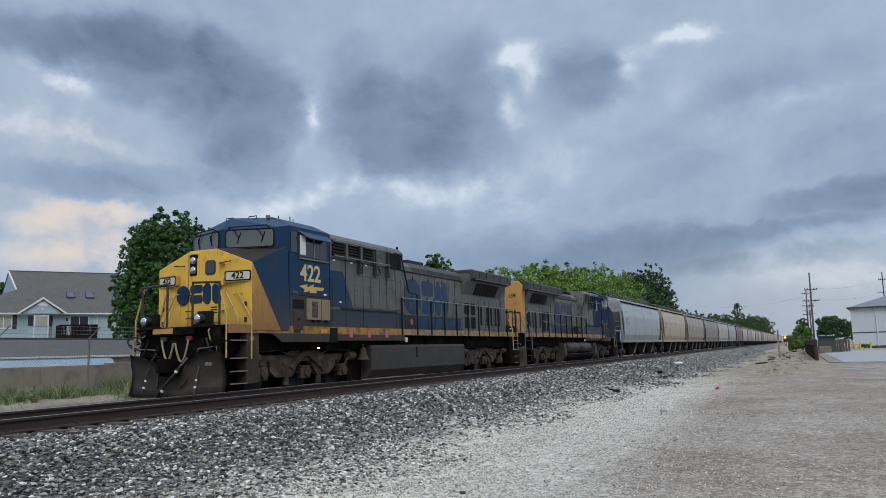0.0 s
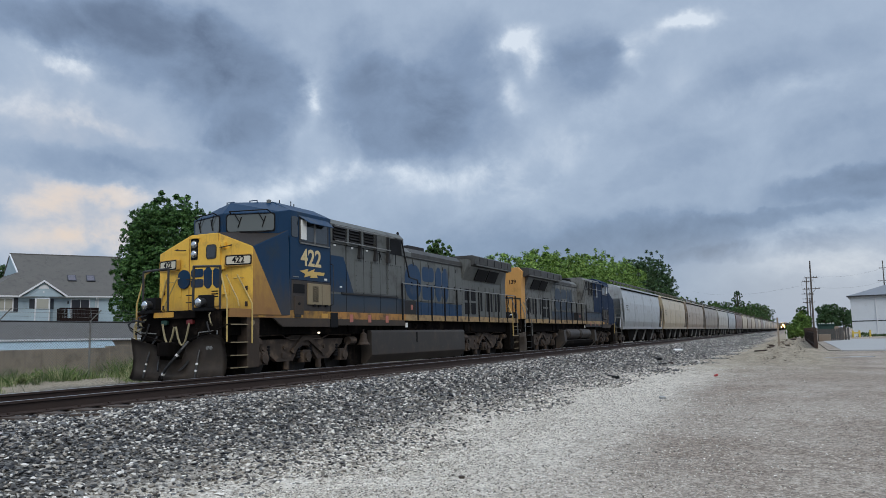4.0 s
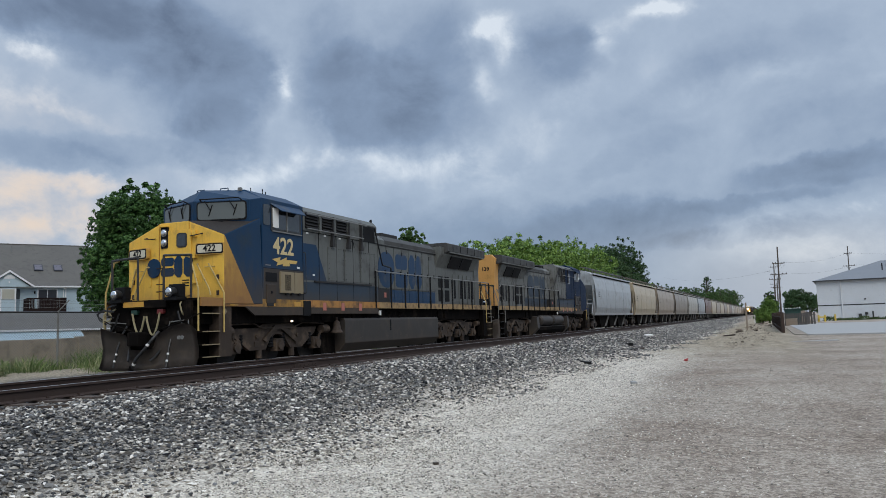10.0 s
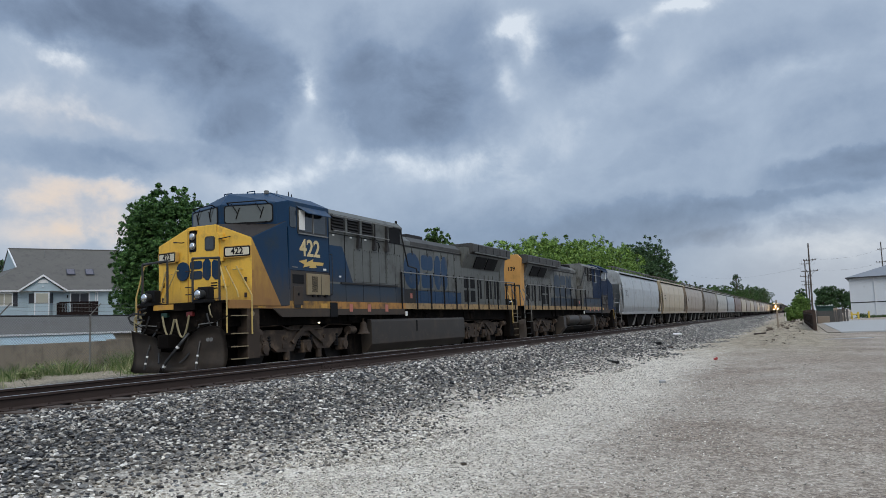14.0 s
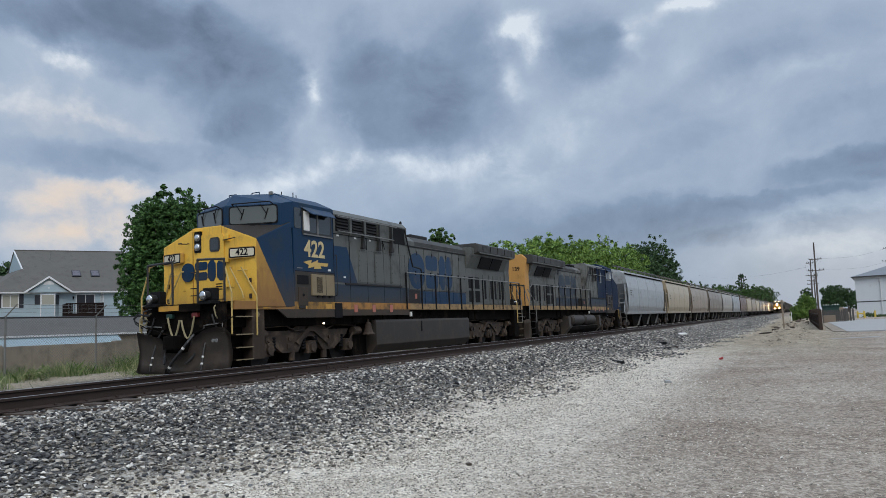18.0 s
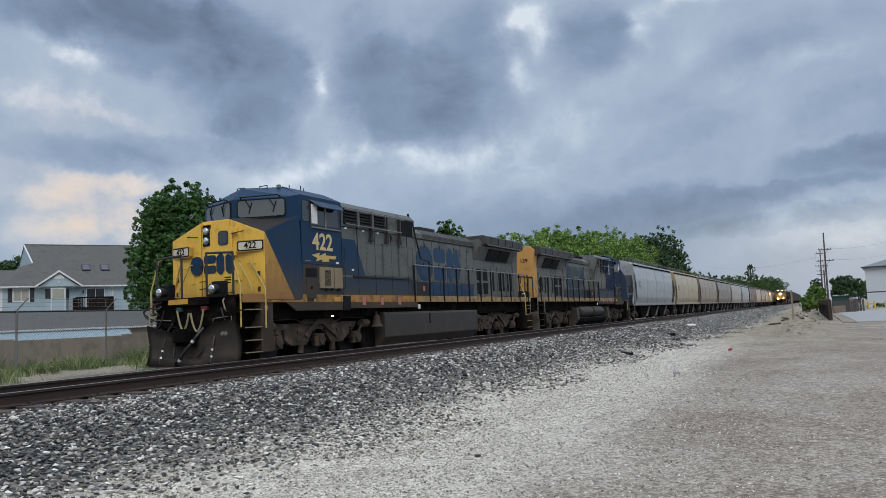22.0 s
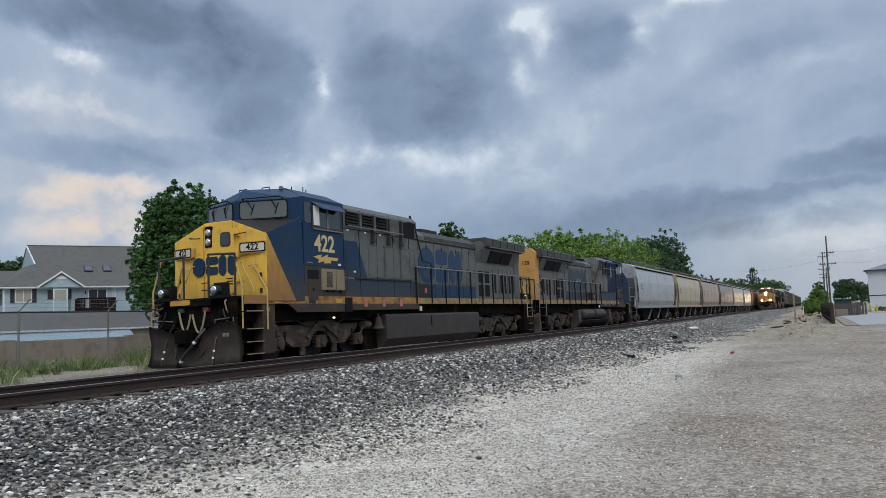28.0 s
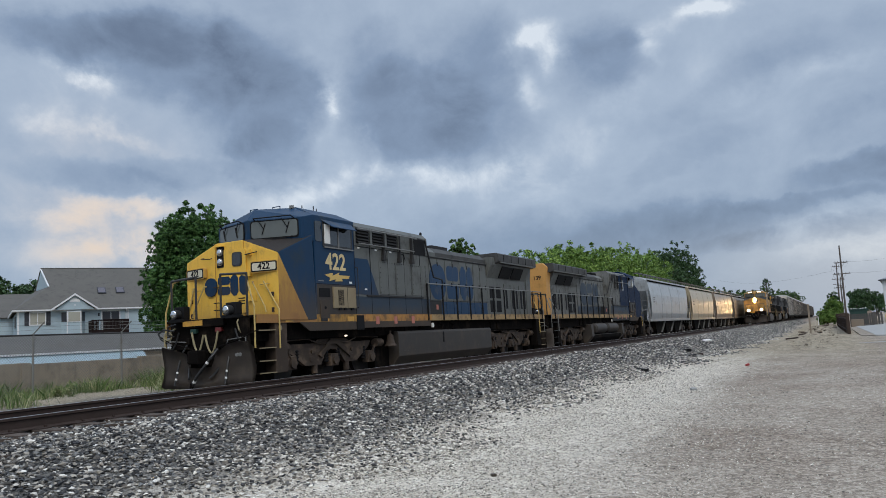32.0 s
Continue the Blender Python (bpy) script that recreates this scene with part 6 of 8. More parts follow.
def auto_rack(length, m, side=RACK_SIDE):
    """A tall enclosed car carrier: ribbed perforated sides, arched roof, low frame and trucks."""
    C = thing("autorack_car", "tall galvanised car-carrier wagon with ribbed sides", "railway car", "car carriers", m)
    part("underframe", bm_box(0.6, length - 0.6, -1.45, 1.45, 0.75, 1.15, bevel=0.03), UNDER, C)
    roof = [(-1.55, 5.35), (-1.30, 5.62), (-0.6, 5.78), (0.6, 5.78), (1.30, 5.62), (1.55, 5.35), (1.50, 5.28), (-1.50, 5.28)]
    part("roof", prism(bmesh.new(), roof, "x", 1.1, length - 1.1), RACK_ROOF, C)
    part("core", bm_box(1.3, length - 1.3, -1.42, 1.42, 1.15, 5.3), side, C)
    n = 11
    for s in (-1, 1):
        for i in range(n):
            x = 1.1 + (length - 2.2) * i / n
            w = (length - 2.2) / n
            part("side_panel", bm_box(x + 0.06, x + w - 0.06, s * 1.42, s * 1.50, 1.2, 5.25), side, C)
            part("side_post", bm_box(x - 0.11, x + 0.11, s * 1.42, s * 1.56, 1.0, 5.30), RACK_POST, C)
    for x, d in ((1.1, -1), (length - 1.1, 1)):
        part("end_door", bm_box(min(x, x + 0.1 * d), max(x, x + 0.1 * d), -1.45, 1.45, 1.1, 5.4, bevel=0.02), RACK_SIDE, C)
        part("coupler", bm_box(min(x, x + 1.1 * d), max(x, x + 1.1 * d), -0.12, 0.12, 0.72, 0.98, bevel=0.03), UNDER, C)
    for xc in (3.4, length - 3.4):
        car_truck(C, xc)
    return C


moving = [coming]
coming_second = locomotive(dict(PAINT_C, cab=LOCO_DARKGREY, hood=LOCO_DARKGREY, nose=LOCO_DARKGREY, nose_side=LOCO_DARKGREY, rear=LOCO_DARKGREY), pose(151.8, 0, 0, 0, 0, 180), "dark diesel locomotive coupled behind the leading yellow one", shapes=False)
offsets = [0.0, 44.6]
moving.append(coming_second)
moving.append(copy_thing(coming_second, pose(174.1, 0, 0, 0, 0, 180)))
offsets.append(66.9)
RACKS = 66.9
first_rack = auto_rack(28.4, pose(107.2 + RACKS, 0, 0))
moving.append(first_rack)
offsets.append(RACKS)
RACK_DULL = material("rack_dull_side", (0.46, 0.385, 0.30), 0.5, 0.0, 0.2, spec=0.15, dirt=(0.12, 0.095, 0.075), dirt_amount=0.35, streaks=0.45)
second_rack = auto_rack(28.4, pose(107.2 + RACKS + 28.4, 0, 0), RACK_DULL)
moving.append(second_rack)
offsets.append(RACKS + 28.4)
for k in range(2, 10):
    moving.append(copy_thing(first_rack if k % 3 else second_rack, pose(107.2 + RACKS + 28.4 * k, 0, 0)))
    offsets.append(RACKS + 28.4 * k)

# ---------------------------------------------------------------- plants


def leaf_material(name, dark, mid, light):
    m = bpy.data.materials.new(name)
    m.use_nodes = True
    n = Nodes(m.node_tree)
    out, bsdf = n.add("ShaderNodeOutputMaterial"), n.add("ShaderNodeBsdfPrincipled")
    geo = n.add("ShaderNodeNewGeometry")
    color = n.ramp(geo.outputs["Random Per Island"], [(0.0, dark), (0.55, mid), (1.0, light)])
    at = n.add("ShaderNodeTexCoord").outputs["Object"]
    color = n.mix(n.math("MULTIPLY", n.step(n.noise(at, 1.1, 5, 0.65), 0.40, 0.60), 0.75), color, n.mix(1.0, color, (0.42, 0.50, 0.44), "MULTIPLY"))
    n.put(bsdf.inputs["Base Color"], color)
    bsdf.inputs["Roughness"].default_value = 0.6
    bsdf.inputs["Specular IOR Level"].default_value = 0.25
    n.put(out.inputs[0], bsdf)
    return m


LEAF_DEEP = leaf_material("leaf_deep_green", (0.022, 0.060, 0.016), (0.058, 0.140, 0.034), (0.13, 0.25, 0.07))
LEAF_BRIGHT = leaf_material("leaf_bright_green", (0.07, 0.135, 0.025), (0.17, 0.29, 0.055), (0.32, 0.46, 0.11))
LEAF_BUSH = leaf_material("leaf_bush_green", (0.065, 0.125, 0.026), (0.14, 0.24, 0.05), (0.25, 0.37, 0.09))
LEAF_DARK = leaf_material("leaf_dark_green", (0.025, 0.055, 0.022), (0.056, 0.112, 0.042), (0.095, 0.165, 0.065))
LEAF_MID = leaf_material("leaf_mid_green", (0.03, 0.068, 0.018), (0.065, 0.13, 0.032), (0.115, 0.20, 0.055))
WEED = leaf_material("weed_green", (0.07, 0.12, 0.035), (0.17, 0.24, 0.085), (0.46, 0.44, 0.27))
BARK = material("bark", (0.09, 0.07, 0.055), 0.9, 0, 0.35, bump=0.6, scale=3)


def leaves(name, centres, radii, count, size, mat, parent, seed, flat=0.8, shoots=0):
    """A crown of small leaves, thickest near the skins of its lobes."""
    rnd = np.random.default_rng(seed)
    centres, radii = np.array(centres, float), np.array(radii, float)
    weight = (radii.prod(1)) ** 0.67
    k = rnd.choice(len(centres), count, p=weight / weight.sum())
    d = rnd.normal(size=(count, 3))
    d /= np.linalg.norm(d, axis=1, keepdims=True)
    r = rnd.uniform(0.25, 1.0, count) ** 0.45 * rnd.uniform(0.82, 1.1, count)
    p = centres[k] + d * r[:, None] * radii[k]
    # leafy shoots that stand out of the lobes
    if shoots:
        sk = rnd.choice(len(centres), shoots, p=weight / weight.sum())
        sd = rnd.normal(size=(shoots, 3)) + np.array([0, 0, 0.55])
        sd /= np.linalg.norm(sd, axis=1, keepdims=True)
        on = np.nonzero(rnd.random(count) < 0.42)[0]
        pick = rnd.integers(0, shoots, len(on))
        along = rnd.random(len(on))
        rr = radii[sk[pick]]
        p[on] = centres[sk[pick]] + sd[pick] * rr * (0.7 + 0.62 * along[:, None]) + rnd.normal(size=(len(on), 3)) * rr * (0.15 * (1.15 - along[:, None]))
        d[on] = sd[pick]
    a = rnd.normal(size=(count, 3)) * 0.8 + d * 0.7
    a /= np.linalg.norm(a, axis=1, keepdims=True)
    u = np.cross(a, rnd.normal(size=(count, 3)))
    u /= np.linalg.norm(u, axis=1, keepdims=True)
    w = np.cross(a, u)
    s = size * rnd.uniform(0.55, 1.25, count)[:, None]
    tip = a * s * 0.25
    quad = np.stack([p - u * s, p - w * s * flat + tip, p + u * s, p + w * s * flat - tip], 1)
    tri = np.array([[0, 1, 2], [0, 2, 3]])[None] + (np.arange(count) * 4)[:, None, None]
    me = bpy.data.meshes.new(name)
    co = quad.reshape(-1, 3)
    me.vertices.add(len(co))
    me.vertices.foreach_set("co", co.astype(np.float32).ravel())
    tri = tri.reshape(-1, 3)
    me.loops.add(tri.size)
    me.loops.foreach_set("vertex_index", tri.ravel().astype(np.int32))
    me.polygons.add(len(tri))
    me.polygons.foreach_set("loop_start", np.arange(0, tri.size, 3, dtype=np.int32))
    me.update(calc_edges=True)
    me.materials.append(mat)
    ob = new(name, me)
    ob.parent = parent
    return ob


def sprays(name, centres, radii, count, size, mat, parent, seed, tuft=0.3, per=26):
    """A crown of leaf tufts set over the skins of its lobes, each tuft a small dome of leaves that fan outwards."""
    rnd = np.random.default_rng(seed)
    centres, radii = np.array(centres, float), np.array(radii, float)
    weight = (radii.prod(1)) ** 0.67
    n = max(8, count // per)
    k = rnd.choice(len(centres), n, p=weight / weight.sum())
    out = rnd.normal(size=(n, 3)) + np.array([0, 0, 0.25])
    out /= np.linalg.norm(out, axis=1, keepdims=True)
    reach = rnd.uniform(0.55, 1.12, n) ** 0.6
    at = centres[k] + out * reach[:, None] * radii[k]
    big = tuft * rnd.uniform(0.6, 1.35, n)
    pick = np.repeat(np.arange(n), per)
    m = len(pick)
    d = rnd.normal(size=(m, 3)) + out[pick] * 1.1 + np.array([0, 0, 0.55])
    d /= np.linalg.norm(d, axis=1, keepdims=True)
    p = at[pick] + d * big[pick][:, None] * rnd.uniform(0.3, 1.05, m)[:, None]
    a = d + rnd.normal(size=(m, 3)) * 0.38
    a /= np.linalg.norm(a, axis=1, keepdims=True)
    u = np.cross(a, rnd.normal(size=(m, 3)))
    u /= np.linalg.norm(u, axis=1, keepdims=True)
    w = np.cross(a, u)
    s = size * rnd.uniform(0.6, 1.3, m)[:, None]
    quad = np.stack([p - u * s, p - w * s * 0.6 + a * s * 0.15, p + u * s - a * s * 0.25, p + w * s * 0.6 + a * s * 0.15], 1)
    tri = (np.array([[0, 1, 2], [0, 2, 3]])[None] + (np.arange(m) * 4)[:, None, None]).reshape(-1, 3)
    co = quad.reshape(-1, 3)
    me = bpy.data.meshes.new(name)
    me.vertices.add(len(co))
    me.vertices.foreach_set("co", co.astype(np.float32).ravel())
    me.loops.add(tri.size)
    me.loops.foreach_set("vertex_index", tri.ravel().astype(np.int32))
    me.polygons.add(len(tri))
    me.polygons.foreach_set("loop_start", np.arange(0, tri.size, 3, dtype=np.int32))
    me.update(calc_edges=True)
    me.materials.append(mat)
    ob = new(name, me)
    ob.parent = parent
    return ob


def tree(label, x, y, base, top, crown_low, half, count, size, mat, seed, lobes=22, name="tree", narrow=0.75, group="", even=False, tuft=0.0):
    """A tapered trunk with limbs that carry an uneven crown of leaf clumps."""
    rnd = random.Random(seed)
    T = thing(name, label, name.split("_")[0], group, pose(x, y, base))
    h, low = top - base, crown_low - base
    mid = (h + low) / 2
    bm = bmesh.new()
    rt = 0.022 * h + 0.05
    rod(bm, (0, 0, -0.1), (0.03 * h, 0, low + 0.2 * (h - low)), rt, 10, rt * 0.7)
    rod(bm, (0.03 * h, 0, low + 0.2 * (h - low)), (0.0, 0, h * 0.88), rt * 0.7, 8, rt * 0.12)
    part("trunk", bm, BARK, T)
    cs, rs = [], []
    for i in range(lobes):
        v = (i + 0.5) / lobes
        z = low + (h - low) * (0.06 + (0.87 if even else 0.84) * v)
        # widest a little under the middle
        f = math.sqrt(max(0.02, 1 - ((v - 0.40) / (0.62 if v > 0.40 else 0.66)) ** 2)) ** (2 * narrow - 0.5)
        a = i * 2.399 + rnd.uniform(-0.4, 0.4)
        if even:
            rr = half * max(0.05, f) * rnd.uniform(0.74, 0.86)
            q = half * rnd.uniform(0.15, 0.21) * (0.7 + 0.35 * f)
        else:
            rr = half * max(0.08, f) * rnd.uniform(0.35, 0.80)
            q = half * rnd.uniform(0.20, 0.36) * (0.65 + 0.4 * f)
        cs.append((rr * math.cos(a), rr * math.sin(a), z + rnd.uniform(-0.3, 0.3)))
        rs.append((q, q, q * rnd.uniform(0.7, 0.95)))
    cs.append((0, 0, mid))
    rs.append((half * 0.74, half * 0.74, (h - low) * 0.41) if even else (half * 0.55, half * 0.55, (h - low) * 0.36))
    bm = bmesh.new()
    for c in cs[:: max(1, lobes // 10)]:
        z0 = low * 0.8 + 0.45 * (c[2] - low)
        rod(bm, (0.02 * h, 0, max(0.4, z0)), (c[0] * 0.85, c[1] * 0.85, c[2]), rt * 0.32, 6, rt * 0.08)
    part("limb", bm, BARK, T)
    crown = sprays("crown", cs, rs, count, size, mat, T, seed, tuft or half * 0.11)
    if even or count > 9000:
        # shaded leaves that close the heart of the crown
        heart = [(0, 0, low + (h - low) * q) for q in (0.30, 0.50, 0.70, 0.84)]
        width = [half * q for q in (0.78, 0.80, 0.66, 0.42)]
        sprays("inner_foliage", heart, [(w, w, (h - low) * 0.20) for w in width], count // 8, size * (2.2 if even else 1.6), mat, crown, seed + 1, half * 0.10)
    return T


tree("broad deep green shade tree beside the house", 28.5, 32.2, -0.4, 11.5, 0.2, 4.0, 110000, 0.085, LEAF_DEEP, 21, lobes=170, narrow=0.55, group="trees", even=True, tuft=0.21)
# bright row behind the second engine
for i, (x, y, top, half, n) in enumerate([(73, 23, 10.6, 4.2, 7000), (79, 25, 12.2, 4.4, 7000), (86, 22, 12.6, 4.5, 8000), (93, 24, 14.0, 4.8, 8000), (101, 22, 13.6, 4.6, 8000), (108, 24, 14.0, 4.8, 8000),
                                          (117, 22, 13.9, 4.6, 8000), (126, 24, 14.4, 5.0, 7000), (137, 22, 14.2, 5.0, 7000), (149, 24, 14.2, 5.2, 7000)]):
    tree("leafy bright green tree in the row behind the train", x, y, -0.5, top + (-1.8, -1.9, -1.0, -1.1, -0.4, -0.6, 0.3, 0.6, 1.3, 1.8)[i] + 0.7 * (i % 2), 2.0, half * (0.75 if i == 0 else 1.3), int(n * 1.6), 0.155, LEAF_BRIGHT, 40 + i, lobes=30, tuft=0.55, group="trees behind the train")
tree("small bright green tree top showing over the train", 60.5, 25.5, -0.5, 12.2, 4.0, 2.3, 7000, 0.15, LEAF_MID, 60, lobes=22, group="trees behind the train")
for i, (x, y, top, half) in enumerate([(170, 24, 17.5, 6.0), (184, 23, 19.5, 7.0), (196, 25, 17.0, 6.5), (210, 24, 12.0, 6.0)]):
    tree("tall dark green tree far behind the train", x, y, -0.5, top + 1.0, 2.0, half * 1.0, 24000, 0.15, LEAF_DARK, 70 + i, lobes=44, tuft=0.5, group="far trees")
tree("low bright green tree beside the tall dark ones", 206, 20, -0.5, 10.0, 1.5, 4.0, 3000, 0.30, LEAF_BRIGHT, 78, lobes=14, group="far trees")
rnd_t = random.Random(5)
for i in range(34):
    x = 226 + 15 * i + rnd_t.uniform(-5, 5)
    y = max(14.0, 24.0 - (x - 226) * 0.05) + rnd_t.uniform(-1, 4)
    tree("rounded tree in the far tree line", x, y, -0.5, rnd_t.uniform(10.6, 12.6) + max(0.0, min(9.0, (x - 290) * 0.03)), 1.0, rnd_t.uniform(5.5, 7.5), 2600, 0.30, LEAF_MID if i % 3 else LEAF_DARK, 100 + i, lobes=18, group="far trees")
tree("slender tall tree over the far tree line", 382, 16.5, -0.5, 20.5, 12.0, 3.0, 2200, 0.30, LEAF_DARK, 140, lobes=16, narrow=1.2, group="far trees")
# beyond the poles
tree("dense green bush by the pole line", 112, -9.4, -0.9, 1.6, -0.7, 1.5, 12000, 0.085, LEAF_BUSH, 150, lobes=30, even=True, name="bush", group="bushes")
tree("dense green bush by the pole line", 113, -10.3, -0.9, 3.0, -0.6, 1.5, 14000, 0.085, LEAF_BUSH, 151, lobes=34, even=True, name="bush", group="bushes")
tree("dark green bush behind the bright ones", 118, -10.7, -0.8, 4.1, 0.5, 1.3, 6000, 0.10, LEAF_DARK, 152, lobes=14, name="bush", group="bushes")
for i, (x, y, top, half) in enumerate([(296, -18.3, 9.0, 3.4), (300, -20.6, 10.0, 4.0), (308, -25.0, 8.2, 4.2), (330, -30.0, 7.6, 5.0), (340, -38.0, 7.6, 6.0)]):
    tree("dark green tree far beyond the lot", x, y, -0.8, top, 0.5, half, 8000, 0.22, LEAF_DARK, 160 + i, lobes=22, tuft=0.55, group="far trees beyond the lot")
for i, (x, y) in enumerate([(63, 112), (70, 108), (56, 116)]):
    tree("dark green tree behind the house", x, y, 0, 14.2, 3, 7.5, 14000, 0.22, LEAF_DARK, 170 + i, lobes=40, even=True, tuft=0.7, group="trees behind the house")


def build_weeds():
    """Tall grass and weeds along the fence behind the track."""
    rnd = np.random.default_rng(9)
    spots = []
    for _ in range(64):
        spots.append((rnd.uniform(-6.0, 9.0), rnd.uniform(7.2, 12.2), rnd.uniform(0.2, 1.0) ** 1.3))
    for _ in range(50):
        spots.append((rnd.uniform(9.0, 40.0), rnd.uniform(7.4, 10.5), rnd.uniform(0.3, 0.8)))
    cos = []
    for cx, cy, s in spots:
        n = int(220 + 260 * s)
        b = np.column_stack([rnd.normal(cx, 0.30, n), rnd.normal(cy, 0.30, n)])
        h = s * rnd.uniform(0.2, 1.0, n) ** 1.4 * 0.78
        lean = rnd.normal(0, 0.34, (n, 2)) * h[:, None]
        w = rnd.uniform(0.003, 0.010, n)
        a = rnd.uniform(0, np.pi, n)
        side = np.column_stack([np.cos(a), np.sin(a)]) * w[:, None]
        z = np.full(n, -0.40)
        lo1, lo2 = np.column_stack([b - side, z]), np.column_stack([b + side, z])
        m = b + lean * 0.45
        mid1, mid2 = np.column_stack([m - side * 0.8, z + h * 0.6]), np.column_stack([m + side * 0.8, z + h * 0.6])
        tip = np.column_stack([b + lean * 1.3, z + h])
        cos.append(np.stack([lo1, lo2, mid2, tip, mid1], 1))
    co = np.concatenate(cos).reshape(-1, 3)
    k = len(co) // 5
    me = bpy.data.meshes.new("weeds")
    me.from_pydata(co.tolist(), [], [tuple(range(5 * i, 5 * i + 5)) for i in range(k)])
    me.materials.append(WEED)
    tagged(new("weeds", me), "tall green weeds and grass along the fence", "weeds", kind="stuff")


build_weeds()
rnd_w = np.random.default_rng(19)
for k in range(5):
    wx, wy, wr = rnd_w.uniform(-5.5, 8.0), rnd_w.uniform(7.4, 9.6), rnd_w.uniform(0.09, 0.19)
    W = thing("weed_clump", "bushy green weed growing beside the fence", "weed", "weed clumps", pose(wx, wy, ground_height(wx, wy)))
    stem = bmesh.new()
    rod(stem, (0, 0, -0.03), (0.1 * wr, 0.05 * wr, wr * 2.2), 0.008, 6, 0.002)
    part("stem", stem, BARK, W)
    leaves("foliage", [(wr * 0.6 * math.cos(q * 1.3), wr * 0.6 * math.sin(q * 1.3), wr * (0.5 + 0.32 * q)) for q in range(6)], [(wr * 0.8, wr * 0.8, wr * 0.6)] * 6, 700, 0.02, WEED, W, 300 + k, shoots=30)

# ---------------------------------------------------------------- fence, wall and shed behind the track
GALV = material("galvanised_steel", (0.22, 0.22, 0.21), 0.55, 0.5, 0.25, dirt=(0.13, 0.10, 0.08), dirt_amount=0.3)
CONCRETE = material("stained_concrete", (0.30, 0.255, 0.20), 0.9, 0, 0.3, dirt=(0.12, 0.10, 0.08), dirt_amount=0.45, streaks=0.5, scale=0.9, bump=0.3)
SHINGLE = material("grey_shingles", (0.112, 0.107, 0.098), 0.95, 0, 0.25, dirt=(0.075, 0.073, 0.068), dirt_amount=0.35, bump=0.3, grain=18)
SIDING = material("pale_blue_siding", (0.36, 0.46, 0.52), 0.65, 0, 0.08, bump=0.03)
POOL_BLUE = material("light_blue_boarding", (0.33, 0.44, 0.50), 0.6, 0, 0.1, bump=0.03)
TRIM_WHITE = material("white_trim", (0.66, 0.68, 0.70), 0.6, 0, 0.06, bump=0.02)
DECK_WOOD = material("dark_stained_wood", (0.018, 0.011, 0.010), 0.85, 0, 0.3, per_piece=0.3, spec=0.15)
BRICK_RED = material("reddish_boarding", (0.22, 0.10, 0.065), 0.85, 0, 0.25, bump=0.3)
HOUSE_GLASS = glass("house_window_glass", (0.012, 0.013, 0.02), 0.3)
SKYLIGHT_PANE = material("tinted_skylight_pane", (0.13, 0.125, 0.15), 0.3, 0, 0.1, bump=0.0, spec=0.1)
BLIND = material("window_blind", (0.34, 0.34, 0.29), 0.7, 0, 0.1, bump=0.02)
SHUTTER = material("dark_shutter", (0.022, 0.025, 0.035), 0.6, 0, 0.2)


def chain_fence():
    F = thing("chain_link_fence", "weathered chain-link fence with barbed wire arms", "fence", m=pose(0, 10, -0.42))
    top = 1.84
    x0, x1, pitch = -8.8, 11.5, 2.98
    x = -0.16 - pitch * 3
    while x < x1:
        part("post", rod(bmesh.new(), (x, 0, -0.1), (x, 0, top + 0.04), 0.032, 10), GALV, F)
        part("barb_arm", pipe(bmesh.new(), [(x, 0, top + 0.02), (x + 0.14, -0.30, top + 0.36)], 0.018), GALV, F)
        x += pitch
    part("top_rail", rod(bmesh.new(), (x0, 0, top), (x1, 0, top), 0.024, 8), GRAB_BLACK, F)
    for q in (0.33, 0.66, 0.95):
        pts = [(x0 + (x1 - x0) * i / 40, -0.30 * q, top + 0.02 + 0.34 * q + 0.015 * math.sin(i * 1.7 + q * 9)) for i in range(41)]
        part("barbed_wire", strand(bmesh.new(), pts, 0.004), GALV, F)
    # mesh: zig-zag wires as thin ribbons
    bm = bmesh.new()
    pitch_w, height, w = 0.085, top - 0.02, 0.0042
    n = int((x1 - x0 + height) / pitch_w)
    for i in range(n):
        for sgn in (1, -1):
            xa = x0 - (height if sgn > 0 else 0) + i * pitch_w
            a, b = Vector((xa, 0, 0.02)), Vector((xa + height * sgn, 0, height))
            lo, hi = max(min(a.x, b.x), x0), min(max(a.x, b.x), x1)
            if hi - lo < 0.05:
                continue
            def at(xx):
                return a.lerp(b, (xx - a.x) / (b.x - a.x))
            p, q = at(lo), at(hi)
            d = Vector((-(q - p).z, 0, (q - p).x)).normalized() * w
            vs = [bm.verts.new(p - d), bm.verts.new(q - d), bm.verts.new(q + d), bm.verts.new(p + d)]
            bm.faces.new(vs)
    part("wire_mesh", bm, GALV, F)


chain_fence()


def retaining_wall():
    W = thing("concrete_wall", "stained grey concrete retaining wall behind the fence", "wall", m=pose(0, 12.6, -0.5))
    x = -12.0
    for k, (w, drop) in enumerate(((6.5, 0.0), (6.9, 0.0), (4.6, -0.02), (5.2, 0.0), (6.0, 0.0), (6.0, 0.0))):
        part("wall_panel", bm_box(x, x + w - 0.03, 0, 0.30, 0, 1.13 + drop + (0.03 if k % 2 else 0.0), bevel=0.015), CONCRETE, W)
        x += w
    for xx in (-5.5, 1.4, 6.0, 11.2):
        part("wall_pilaster", bm_box(xx - 0.16, xx + 0.13, -0.05, 0.2, 0, 1.16, bevel=0.02), CONCRETE, W)


retaining_wall()


